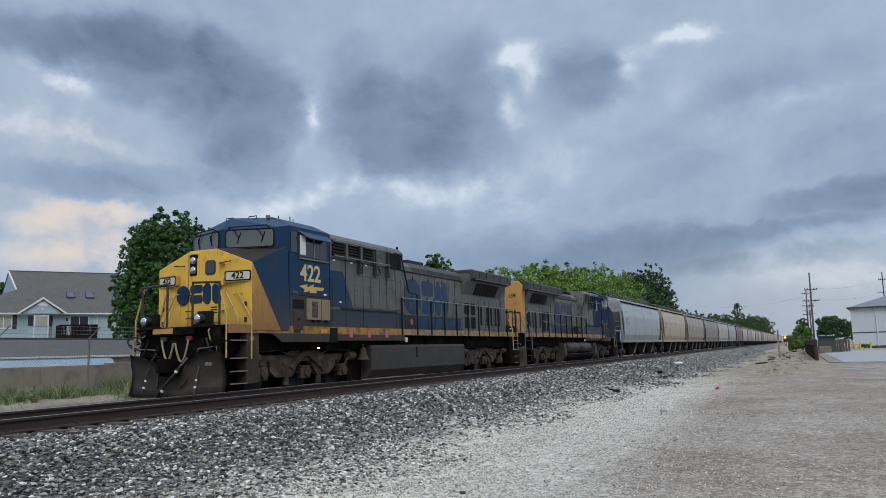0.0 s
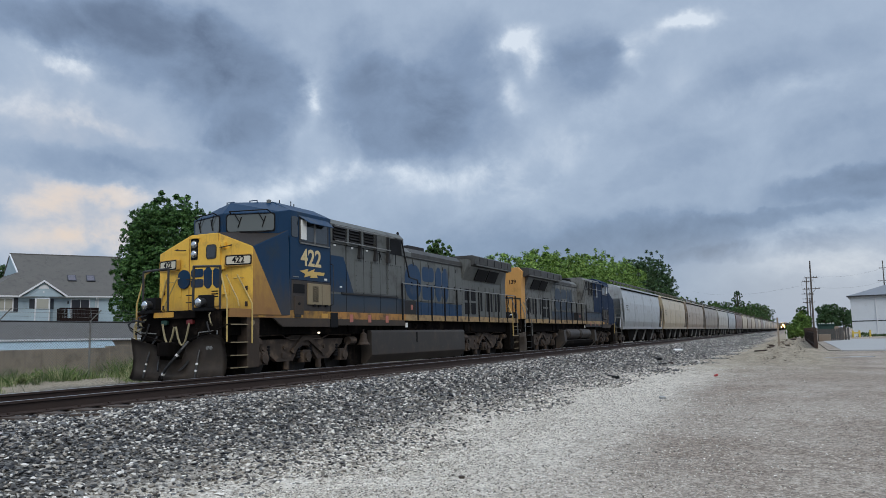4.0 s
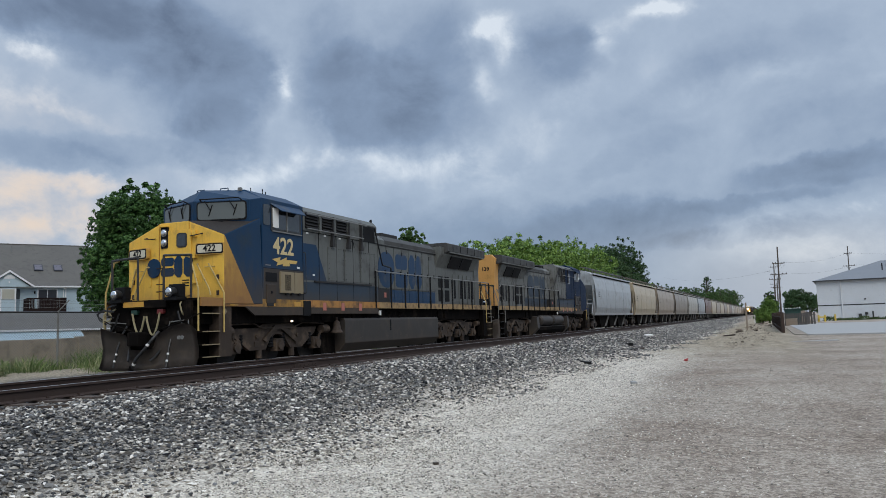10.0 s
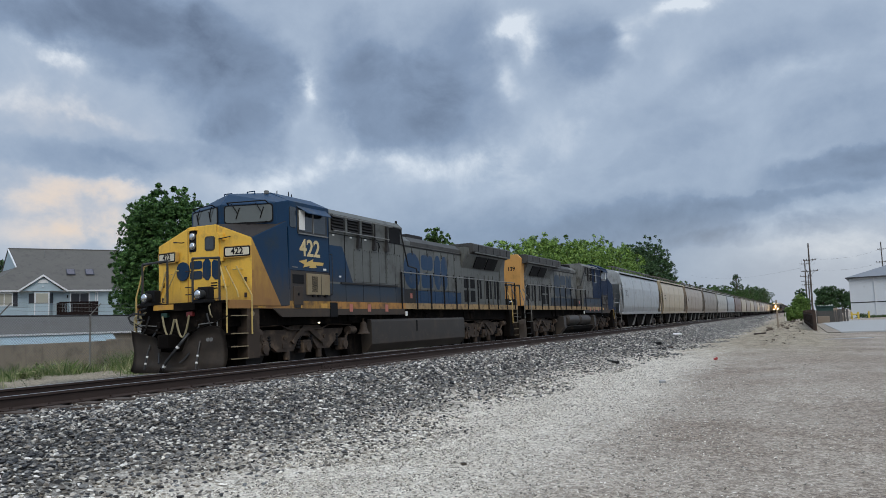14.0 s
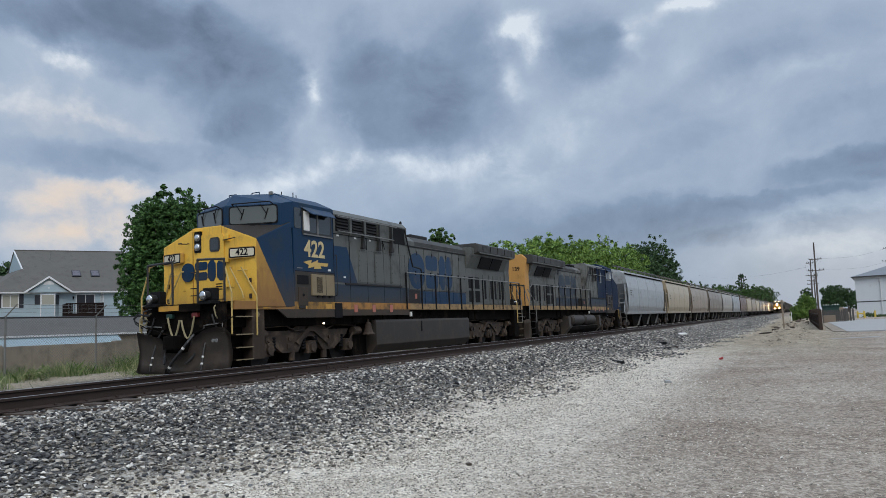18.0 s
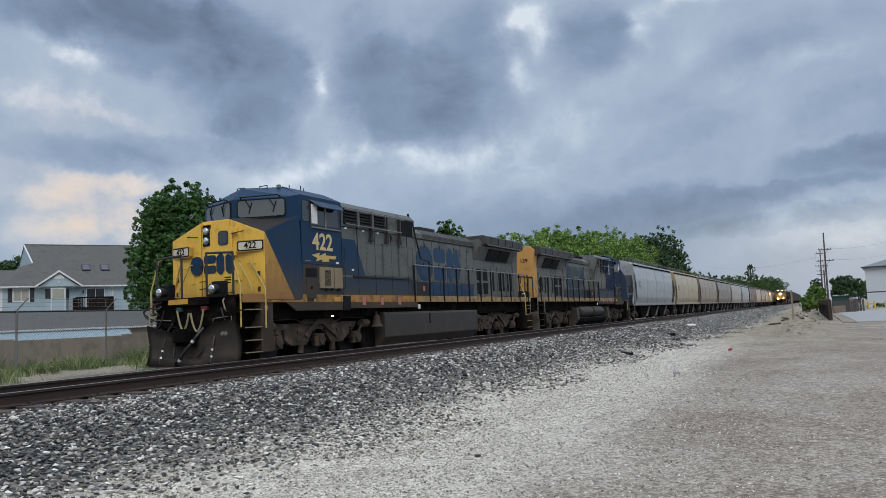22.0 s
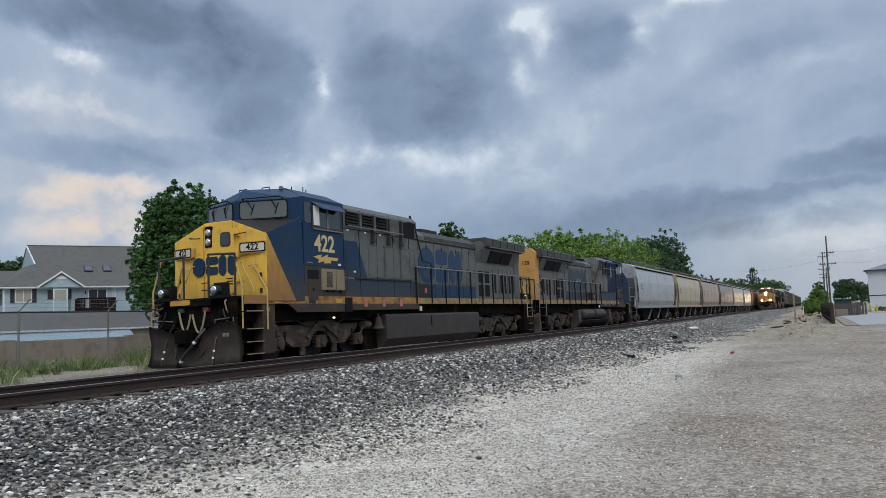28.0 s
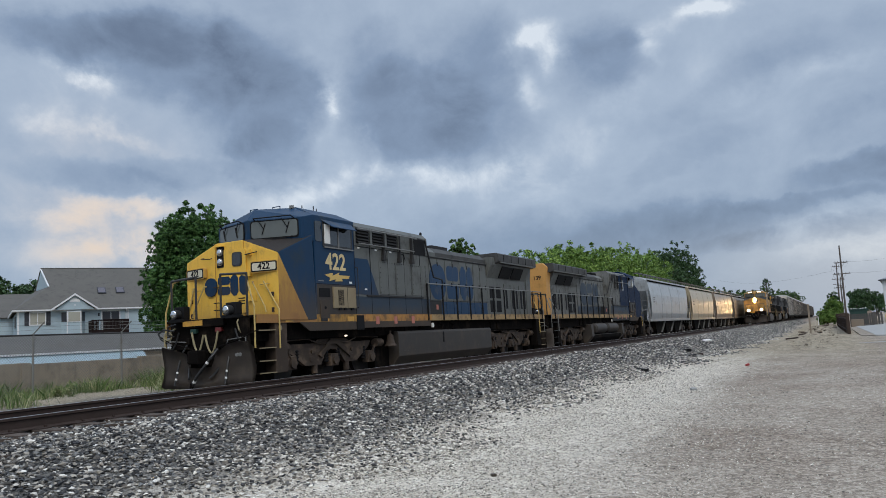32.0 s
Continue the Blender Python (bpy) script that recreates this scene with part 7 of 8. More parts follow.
def shed():
    S = thing("long_shed", "low pale blue shed with a long grey shingle roof", "shed", m=pose(0, 20.0, -0.5))
    part("front_wall", bm_box(-12, 12.1, 0, 0.2, 0, 1.5), POOL_BLUE, S)
    for i in range(9):
        part("wall_board", bm_box(-12, 12.08, -0.025, 0.0, 0.9 + 0.068 * i, 0.955 + 0.068 * i), POOL_BLUE, S)
    bm = faces_mesh([(-12, -0.80, 1.06), (12.1, -0.80, 1.06), (12.1, -0.44, 1.45), (-12, -0.44, 1.45)], [(0, 1, 2, 3)])
    bmesh.ops.solidify(bm, geom=bm.faces[:], thickness=0.04)
    part("lean_to_roof", bm, POOL_BLUE, S, "light blue steep lean-to sheet")
    for i in range(12):
        part("lean_to_post", bm_box(-11.9 + 2.03 * i, -11.8 + 2.03 * i, -0.76, -0.68, 0, 1.06), TRIM_WHITE, S)
    part("end_bay", bm_box(12.12, 19.5, -0.3, 0.3, 0, 1.44), CONCRETE, S)
    bm = faces_mesh([(-13, -0.45, 1.46), (20, -0.45, 1.46), (20, 4.5, 2.42), (-13, 4.5, 2.42), (-13, 9.4, 1.46), (20, 9.4, 1.46)], [(0, 1, 2, 3), (3, 2, 5, 4)])
    bmesh.ops.solidify(bm, geom=bm.faces[:], thickness=0.10)
    part("roof", bm, SHINGLE, S)
    part("gutter", bm_box(-13, 20, -0.53, -0.45, 1.44, 1.52), TRIM_WHITE, S)
    part("back_wall", bm_box(-12, 19.5, 8.8, 9.0, 0, 1.5), POOL_BLUE, S)
    part("side_wall", bm_box(19.4, 19.5, 0.2, 8.8, 0, 1.5), POOL_BLUE, S)


shed()


def house():
    rz = -31.6
    H = thing("house", "pale blue two-storey house with a large grey shingle roof", "house", m=pose(36.94, 58.41, 0, 0, 0, rz))
    e, run, rise = 5.75, 6.2, 4.75
    xl, xg, xr = -4.25, -1.38, 8.6
    body = part("wall", bm_box(xl, xr, 0, 12.0, -0.5, 5.7), SIDING, H)
    for i in range(28):
        z = 2.6 + 0.112 * i
        part("clapboard", bm_box(xl - 0.012, xr, -0.022, 0.0, z, z + 0.10), SIDING, body)
    part("corner_board", bm_box(xl - 0.05, xl + 0.12, -0.05, 0.0, 0, 5.65), TRIM_WHITE, H)
    part("downpipe", bm_box(5.75, 5.85, -0.10, -0.02, 0, 5.6), TRIM_WHITE, H)
    # main roof: gable with a skirt hipped at one end
    k = rise / run
    y0, z0 = -0.45, e - 0.02
    yr, zr = y0 + run, z0 + rise
    yh = y0 + (xg - (xl - 0.45))
    zh = z0 + k * (xg - (xl - 0.45))
    v = [(xl - 0.45, y0, z0), (xr + 0.3, y0, z0), (xr + 0.3, yr, zr), (xg - 0.58, yr, zr), (xg, yh, zh), (xl - 0.45, yr + run, z0), (xg - 0.95, yr + run - (yh - y0), zh), (xr + 0.3, yr + run, z0)]
    bm = faces_mesh(v, [(0, 1, 2, 3, 4), (0, 4, 6, 5), (3, 2, 7, 5, 6)])
    bmesh.ops.solidify(bm, geom=bm.faces[:], thickness=0.12)
    roof = part("roof", bm, SHINGLE, H)
    ye = yr + run - (yh - y0)
    bm = faces_mesh([(xg + 0.06, yh, zh - 0.1), (xg - 0.52, yr, zr - 0.12), (xg - 0.88, ye, zh - 0.1), (xg + 0.3, yh, zh - 0.1), (xg - 0.3, yr, zr - 0.12), (xg - 0.6, ye, zh - 0.1)], [(0, 1, 2), (3, 4, 5), (0, 1, 4, 3), (1, 2, 5, 4), (2, 0, 3, 5)])
    part("gable_wall", bm, SIDING, H)
    bm = pipe(bmesh.new(), [(xg + 0.02, yh, zh), (xg - 0.56, yr, zr - 0.05)], 0.08)
    part("rake_board", bm, TRIM_WHITE, H)
    part("ridge_cap", rod(bmesh.new(), (xg - 0.58, yr, zr + 0.02), (xr + 0.3, yr, zr + 0.02), 0.06, 6), SHINGLE, roof)
    part("fascia", bm_box(xl - 0.45, xr + 0.3, y0 - 0.06, y0, z0 - 0.11, z0 + 0.01), TRIM_WHITE, H)
    part("side_fascia", bm_box(xl - 0.52, xl - 0.45, y0, 12.5, z0 - 0.16, z0 + 0.02), TRIM_WHITE, H)
    part("soffit", bm_box(xl - 0.45, xr + 0.3, y0, 0.0, z0 - 0.16, z0 - 0.12), TRIM_WHITE, H)
    # skylights and a vent pipe on the slope
    lean = math.degrees(math.atan(k))
    for x in (3.55, 5.35):
        y = y0 + (7.55 - z0) / k
        s = part("skylight", bm_box(-0.42, 0.42, -0.55, 0.55, 0.0, 0.12, bevel=0.02), SHUTTER, H)
        s.matrix_basis = pose(x, y + 0.2, 7.55 + 0.16, lean, 0, 0)
        part("pane", bm_box(-0.33, 0.33, -0.45, 0.45, 0.11, 0.135), SKYLIGHT_PANE, s)
    part("vent_pipe", rod(bmesh.new(), (1.35, yr - 1.2, zr - 1.2), (1.35, yr - 1.2, zr - 0.25), 0.03), GALV, H)
    # cross gable over the bay
    gx0, gx1, gy = -1.45, 2.90, -0.95
    px, pz = 0.72, 7.25
    part("pediment", prism(bmesh.new(), [(gx0 + 0.35, e - 0.1), (px, pz - 0.22), (gx1 - 0.35, e - 0.1)], "y", -0.75, -0.6), SIDING, H)
    bm = faces_mesh([(gx0, gy, e - 0.05), (px, gy, pz), (px, 3.2, pz), (gx0, 1.2, e + 0.2), (gx1, gy, e - 0.05), (gx1, 1.2, e + 0.2)], [(0, 1, 2, 3), (1, 4, 5, 2)])
    bmesh.ops.solidify(bm, geom=bm.faces[:], thickness=0.10)
    part("gable_roof", bm, SHINGLE, H)
    for a, b in (((gx0, gy - 0.03, e - 0.12), (px, gy - 0.03, pz - 0.06)), ((gx1, gy - 0.03, e - 0.12), (px, gy - 0.03, pz - 0.06))):
        bm = prism(bmesh.new(), [(a[0], a[2] - 0.12), (b[0], b[2] - 0.13), (b[0], b[2] + 0.08), (a[0], a[2] + 0.08)], "y", gy - 0.06, gy)
        part("barge_board", bm, TRIM_WHITE, H)
    pts = [(px + 0.48 * math.cos(radians(q)), 6.42 + 0.36 * math.sin(radians(q))) for q in range(0, 181, 20)]
    part("half_round_vent", prism(bmesh.new(), pts, "y", -0.80, -0.74), TRIM_WHITE, H)
    part("wall_lamp", bm_box(px - 0.06, px + 0.06, -0.84, -0.75, 6.02, 6.16), TRIM_WHITE, H)
    # bay window
    bay = part("bay_window", prism(bmesh.new(), [(-0.50, 0.0), (0.05, -0.62), (1.28, -0.62), (1.72, 0.0)], "z", 2.4, 5.55), SIDING, H)
    part("window_frame", bm_box(0.10, 1.23, -0.68, -0.61, 4.42, 5.46), TRIM_WHITE, bay)
    part("pane", bm_box(0.14, 1.19, -0.70, -0.67, 4.47, 5.41), BLIND, bay)
    for x in (0.04, 1.28):
        part("corner_board", bm_box(x - 0.045, x + 0.045, -0.66, -0.57, 2.4, 5.52), TRIM_WHITE, bay)
    for pts in ([(-0.42, -0.10), (0.0, -0.58)], [(1.34, -0.56), (1.66, -0.10)]):
        (ax, ay), (bx, by) = pts
        d = Vector((bx - ax, by - ay, 0)).normalized()
        nrm = Vector((d.y, -d.x, 0))
        if nrm.y > 0:
            nrm = -nrm
        q = [Vector((ax, ay, 4.45)), Vector((bx, by, 4.45)), Vector((bx, by, 5.42)), Vector((ax, ay, 5.42))]
        bm = faces_mesh([tuple(c + nrm * 0.03) for c in q], [(0, 1, 2, 3)])
        bmesh.ops.solidify(bm, geom=bm.faces[:], thickness=0.03)
        part("side_pane", bm, HOUSE_GLASS, bay)
    # shuttered window
    win = part("window", bm_box(-3.28, -1.80, -0.07, 0.02, 4.22, 5.52), TRIM_WHITE, H)
    for x in (-3.18, -2.50):
        part("pane", bm_box(x, x + 0.60, -0.085, -0.06, 4.32, 5.42), BLIND, win)
    for x in (-3.68, -1.78):
        sh = part("shutter", bm_box(x, x + 0.38, -0.08, -0.02, 4.20, 5.56), SHUTTER, H)
        for i in range(6):
            part("slat", bm_box(x + 0.05, x + 0.33, -0.095, -0.08, 4.3 + 0.2 * i, 4.42 + 0.2 * i), SHUTTER, sh)
    # sliding door and deck
    door = part("sliding_door", bm_box(3.24, 5.06, -0.06, 0.02, 3.35, 5.50), TRIM_WHITE, H)
    for x in (3.34, 4.18):
        part("pane", bm_box(x, x + 0.78, -0.08, -0.05, 3.45, 5.40), HOUSE_GLASS, door)
    part("downspout", pipe(bmesh.new(), [(5.60, -0.55, 5.62), (5.60, -0.50, 5.50), (5.60, -0.07, 5.30), (5.60, -0.07, 0.2)], 0.045, 8), TRIM_WHITE, H)
    part("porch_lamp", bm_box(2.95, 3.07, -0.14, -0.02, 4.95, 5.25, bevel=0.02), BLACK, H)
    for y, z in ((3.5, 4.5), (5.5, 4.5)):
        part("side_window", bm_box(xl - 0.06, xl + 0.02, y, y + 0.9, z - 0.3, z + 0.85), HOUSE_GLASS, H)
    # rear wing, lower, with its own roof
    part("rear_wing", bm_box(-12.5, -2.0, 12.0, 20.0, -0.5, 5.6), SIDING, H)
    bm = faces_mesh([(-13, 11.5, 5.7), (-1.5, 11.5, 5.7), (-1.5, 16, 8.6), (-13, 16, 8.6), (-1.5, 20.5, 5.7), (-13, 20.5, 5.7)], [(0, 1, 2, 3), (3, 2, 4, 5)])
    bmesh.ops.solidify(bm, geom=bm.faces[:], thickness=0.12)
    part("rear_roof", bm, SHINGLE, H)
    part("rear_gable", prism(bmesh.new(), [(12.0, 5.6), (16, 8.4), (20, 5.6)], "x", -12.55, -12.45), SIDING, H)
    return H


house()


def deck():
    D = thing("house_deck", "dark brown wooden deck with railings on the house", "deck", m=pose(36.94, 58.41, 0, 0, 0, -31.6))
    part("floor_boards", bm_box(2.05, 5.45, -2.7, -0.03, 3.12, 3.32), DECK_WOOD, D)
    for x in (2.1, 3.8, 5.4):
        part("post", bm_box(x - 0.07, x + 0.07, -2.7, -2.56, 0, 4.45), DECK_WOOD, D)
    for x in (2.1, 5.4):
        part("post", bm_box(x - 0.07, x + 0.07, -0.2, -0.06, 0, 4.45), DECK_WOOD, D)
        part("side_rail", bm_box(x - 0.05, x + 0.05, -2.7, -0.05, 4.32, 4.44), DECK_WOOD, D)
        for i in range(8):
            part("baluster", bm_box(x - 0.02, x + 0.02, -2.5 + 0.3 * i, -2.44 + 0.3 * i, 3.3, 4.33), DECK_WOOD, D)
    part("top_rail", bm_box(2.03, 5.47, -2.72, -2.58, 4.34, 4.46), DECK_WOOD, D)
    part("bottom_rail", bm_box(2.03, 5.47, -2.70, -2.60, 3.34, 3.44), DECK_WOOD, D)
    for i in range(26):
        x = 2.15 + 0.128 * i
        w = 0.03 if 0.55 < x - 2.05 < 1.1 else 0.11
        part("baluster", bm_box(x, x + w, -2.67, -2.62, 3.4, 4.36), DECK_WOOD, D)
    part("skirt_board", bm_box(2.05, 5.45, -2.74, -2.70, 2.7, 3.34), DECK_WOOD, D)


deck()
single("planter_wall", bm_box(-3.9, 0.6, -6.4, -6.0, 0, 3.05, bevel=0.03), BRICK_RED, "low reddish timber planter wall before the house", "planter", m=pose(36.94, 58.41, 0, 0, 0, -31.6))

# ---------------------------------------------------------------- beyond the lot: poles, building, fences, pad
POLE_WOOD = material("pole_wood", (0.10, 0.085, 0.075), 0.9, 0, 0.3, bump=0.3, scale=2)
METAL_WHITE = material("white_metal_wall", (0.58, 0.62, 0.66), 0.55, 0, 0.06, dirt=(0.42, 0.44, 0.45), dirt_amount=0.15, streaks=0.15, bump=0.02)
METAL_ROOF = material("grey_metal_roof", (0.19, 0.20, 0.215), 0.5, 0.2, 0.12, bump=0.03)
DARK_TRIM = material("dark_trim", (0.035, 0.038, 0.042), 0.6, 0, 0.2)
RUST_FENCE = material("rusty_brown_boards", (0.055, 0.038, 0.030), 0.9, 0, 0.4, dirt=(0.11, 0.06, 0.035), dirt_amount=0.3, streaks=0.4, per_piece=0.5, bump=0.4)
GREY_BOARD = material("weathered_grey_boards", (0.10, 0.095, 0.09), 0.9, 0, 0.3, per_piece=0.5, bump=0.4, dirt=(0.06, 0.05, 0.045), dirt_amount=0.3, streaks=0.4)
PAD = material("pale_concrete_pad", (0.335, 0.335, 0.325), 0.85, 0, 0.12, dirt=(0.32, 0.31, 0.29), dirt_amount=0.25, bump=0.1)
SAFETY_YELLOW = material("safety_yellow", (0.62, 0.46, 0.07), 0.55, 0, 0.15)
DUMP_GREEN = material("dark_green_steel", (0.015, 0.055, 0.045), 0.6, 0, 0.3)
TAN_BOARD = material("tan_boards", (0.26, 0.21, 0.16), 0.85, 0, 0.25, bump=0.3)
LOT_GRASS = leaf_material("lot_grass", (0.03, 0.06, 0.015), (0.06, 0.10, 0.03), (0.10, 0.14, 0.05))


def utility_pole(x, y, top, lean, arms, base=-0.8, label="tall wooden utility pole with crossarms"):
    P = thing("utility_pole", label, "utility pole", "utility poles", pose(x, y, base, 0, 0, 0))
    h = top - base
    part("pole", rod(bmesh.new(), (0, lean, -0.2), (0, 0, h), 0.14, 12, 0.085), POLE_WOOD, P)
    for z, half in arms:
        half *= 0.78
        zz = z - base
        arm = part("crossarm", bm_box(-0.16, -0.06, -half, half, zz - 0.05, zz + 0.05, bevel=0.01), POLE_WOOD, P)
        part("arm_brace", pipe(bmesh.new(), [(-0.1, -half * 0.55, zz), (-0.1, 0, zz - 0.55), (-0.1, half * 0.55, zz)], 0.02), GALV, P)
        for q in (-0.92, -0.45, 0.45, 0.92):
            part("insulator", rod(bmesh.new(), (-0.1, half * q, zz + 0.05), (-0.1, half * q, zz + 0.20), 0.045, 8, 0.03), BLACK, arm)
    return P


POLES = [(100.0, -11.85, 9.75, 0.15, [(7.45, 1.0), (5.95, 1.25)]), (142.0, -11.75, 10.1, 0.35, [(9.3, 0.9), (7.0, 1.3), (5.4, 1.1)]), (186.0, -12.2, 10.6, 0.2, [(9.9, 1.2), (7.6, 1.4)]),
         (232.0, -13.4, 11.2, 0.2, [(10.4, 1.3), (8.2, 1.5)]), (280.0, -13.8, 11.2, 0.1, [(10.4, 1.3)]), (150.0, -25.0, 13.0, 0.1, [(11.6, 0.9), (9.2, 1.35)])]
for row in POLES:
    utility_pole(*row)


def wire(points, label, r=0.007):
    bm = bmesh.new()
    for a, b in zip(points, points[1:]):
        pipe(bm, hose_points(a, b, (Vector(b) - Vector(a)).length * 0.012, 12), r, 4)
    single("overhead_wire", bm, BLACK, label, "wire", "overhead wires")


for off, z in ((-0.9, 0.15), (0.9, 0.15)):
    wire([(p[0], p[1] + off, p[4][0][0] + z) for p in POLES[:5]], "thin dark overhead wire between the poles")
for z1, z2, q in ((7.6, 11.7, 0.0), (6.1, 9.4, 0.6)):
    wire([(100, -11.85 - q, z1), (150, -25.0 - q, z2), (185, -75, z2)], "thin dark overhead wire crossing above the lot")
wire([(100, -10.9, 6.5), (200, 15.8, 11.5)], "thin dark overhead wire crossing the tracks", 0.006)


def metal_building():
    B = thing("metal_building", "long white metal building with a hipped grey roof", "building", m=pose(125.0, -17.7, -0.85, 0, 0, -4.5))
    e, w, dpt = 6.5, 46.0, 20.0
    wall = part("wall", bm_box(0.0, dpt, -w, 0.0, 0.0, e), METAL_WHITE, B)
    for i in range(24):
        part("wall_rib", bm_box(-0.012, 0.0, -0.45 - 0.9 * i, -0.40 - 0.9 * i, 2.55, e - 0.1), METAL_WHITE, wall)
    part("base_band", bm_box(-0.045, 0.0, -9.6, 0.02, 2.38, 2.54), DARK_TRIM, B)
    part("base_wall", bm_box(-0.02, 0.0, -w, 0.0, 0.0, 2.36), METAL_WHITE, B)
    part("downpipe", bm_box(-0.16, -0.03, -3.62, -3.48, 0, e), TRIM_WHITE, B)
    r, h = 9.9, 3.35
    v = [(-0.5, 0.5, e), (-0.5, -w - 0.5, e), (dpt + 0.5, -w - 0.5, e), (dpt + 0.5, 0.5, e), (dpt / 2, -r, e + h), (dpt / 2, -w + r, e + h)]
    bm = faces_mesh(v, [(0, 1, 5, 4), (0, 4, 3), (4, 5, 2, 3), (1, 2, 5), (0, 3, 2, 1)])
    part("roof", bm, METAL_ROOF, B)
    for i in range(22):
        part("roof_seam", pipe(bmesh.new(), [(-0.5, -10.5 - 0.9 * i, e + 0.03), (dpt / 2, -10.5 - 0.9 * i, e + h + 0.03)], 0.025, 4), METAL_ROOF, B)
    part("eave_trim", bm_box(-0.56, -0.5, -w, 0.5, e - 0.16, e + 0.05), DARK_TRIM, B)
    part("vent_pipe", rod(bmesh.new(), (4.2, -9.8, e + 1.3), (4.2, -9.8, e + 2.6), 0.09), BLACK, B)
    part("chimney", bm_box(3.2, 4.0, -13.2, -12.5, e + 0.9, e + 3.4), DARK_TRIM, B)
    for y, z in ((-6.0, 0.78), (-6.9, 1.0)):
        part("gas_meter", bm_box(-0.35, -0.05, y - 0.22, y + 0.22, z - 0.2, z + 0.2, bevel=0.05), DARK_TRIM, B)
        part("meter_pipe", pipe(bmesh.new(), [(-0.2, y, 0), (-0.2, y, z)], 0.04), DARK_TRIM, B)
    part("bollard", rod(bmesh.new(), (-0.6, -7.8, 0), (-0.6, -7.8, 1.3), 0.12), DARK_TRIM, B)
    part("wall_light", bm_box(-0.15, 0, -7.0, -6.7, 3.2, 3.4), DARK_TRIM, B)


metal_building()


def board_fence(name, a, b, top, low, mat, label, width=0.16, seed=1, slope=0.0, loose=1.0):
    rnd = random.Random(seed)
    a, b = Vector(a), Vector(b)
    d = b - a
    F = thing(name, label, "fence", m=Matrix.Translation(a) @ pose(0, 0, 0, 0, 0, math.degrees(math.atan2(d.y, d.x))))
    n = int(d.length / (width + 0.02))
    shared = mesh_of(bm_box(-width / 2, width / 2, -0.02, 0.02, 0, 1, bevel=0.0), "board", mat)
    for i in range(n):
        ob = new("board", shared)
        ob.parent = F
        hgt = (top - low) * (1 - slope * i / n) * rnd.uniform(1 - 0.07 * loose, 1 + 0.05 * loose)
        ob.matrix_basis = pose(d.length * (i + 0.5) / n, rnd.uniform(-0.02, 0.02), low, rnd.uniform(-3, 3) * loose, rnd.uniform(-2, 2) * loose, 0) @ Matrix.Diagonal((1, 1, hgt, 1))
    for z in (0.25, 0.8):
        part("rail", bm_box(0, d.length, 0.02, 0.08, low + (top - low) * z - 0.05, low + (top - low) * z + 0.05), mat, F)
    for i in range(int(d.length / 2.4) + 1):
        part("post", bm_box(2.4 * i - 0.07, 2.4 * i + 0.07, -0.06, 0.1, low - 0.1, low + (top - low) * (1.05 - slope * 2.4 * i / d.length)), mat, F)
    return F


board_fence("plank_fence", (47.0, -10.95, 0), (92.0, -10.55, 0), 0.66, -0.86, RUST_FENCE, "rusty dark brown plank fence along the lot", 0.30, 3, 0.04)
single("fence_post", bm_box(46.78, 47.02, -11.08, -10.84, -0.9, 0.70, bevel=0.03), RUST_FENCE, "thick dark wooden fence end post", "post")
board_fence("enclosure_fence", (80.0, -11.8, 0), (80.2, -13.95, 0), 0.56, -0.86, GREY_BOARD, "weathered grey plank enclosure fence", 0.16, 4, loose=0.05)
board_fence("side_fence", (80.2, -13.95, 0), (92.0, -14.35, 0), 0.56, -0.86, GREY_BOARD, "weathered grey plank enclosure side fence", 0.16, 5, loose=0.05)
board_fence("enclosure_gate", (84.0, -14.25, 0), (84.2, -15.1, 0), 0.66, -0.82, GREY_BOARD, "open grey plank gate of the enclosure", 0.20, 6, loose=0.05)


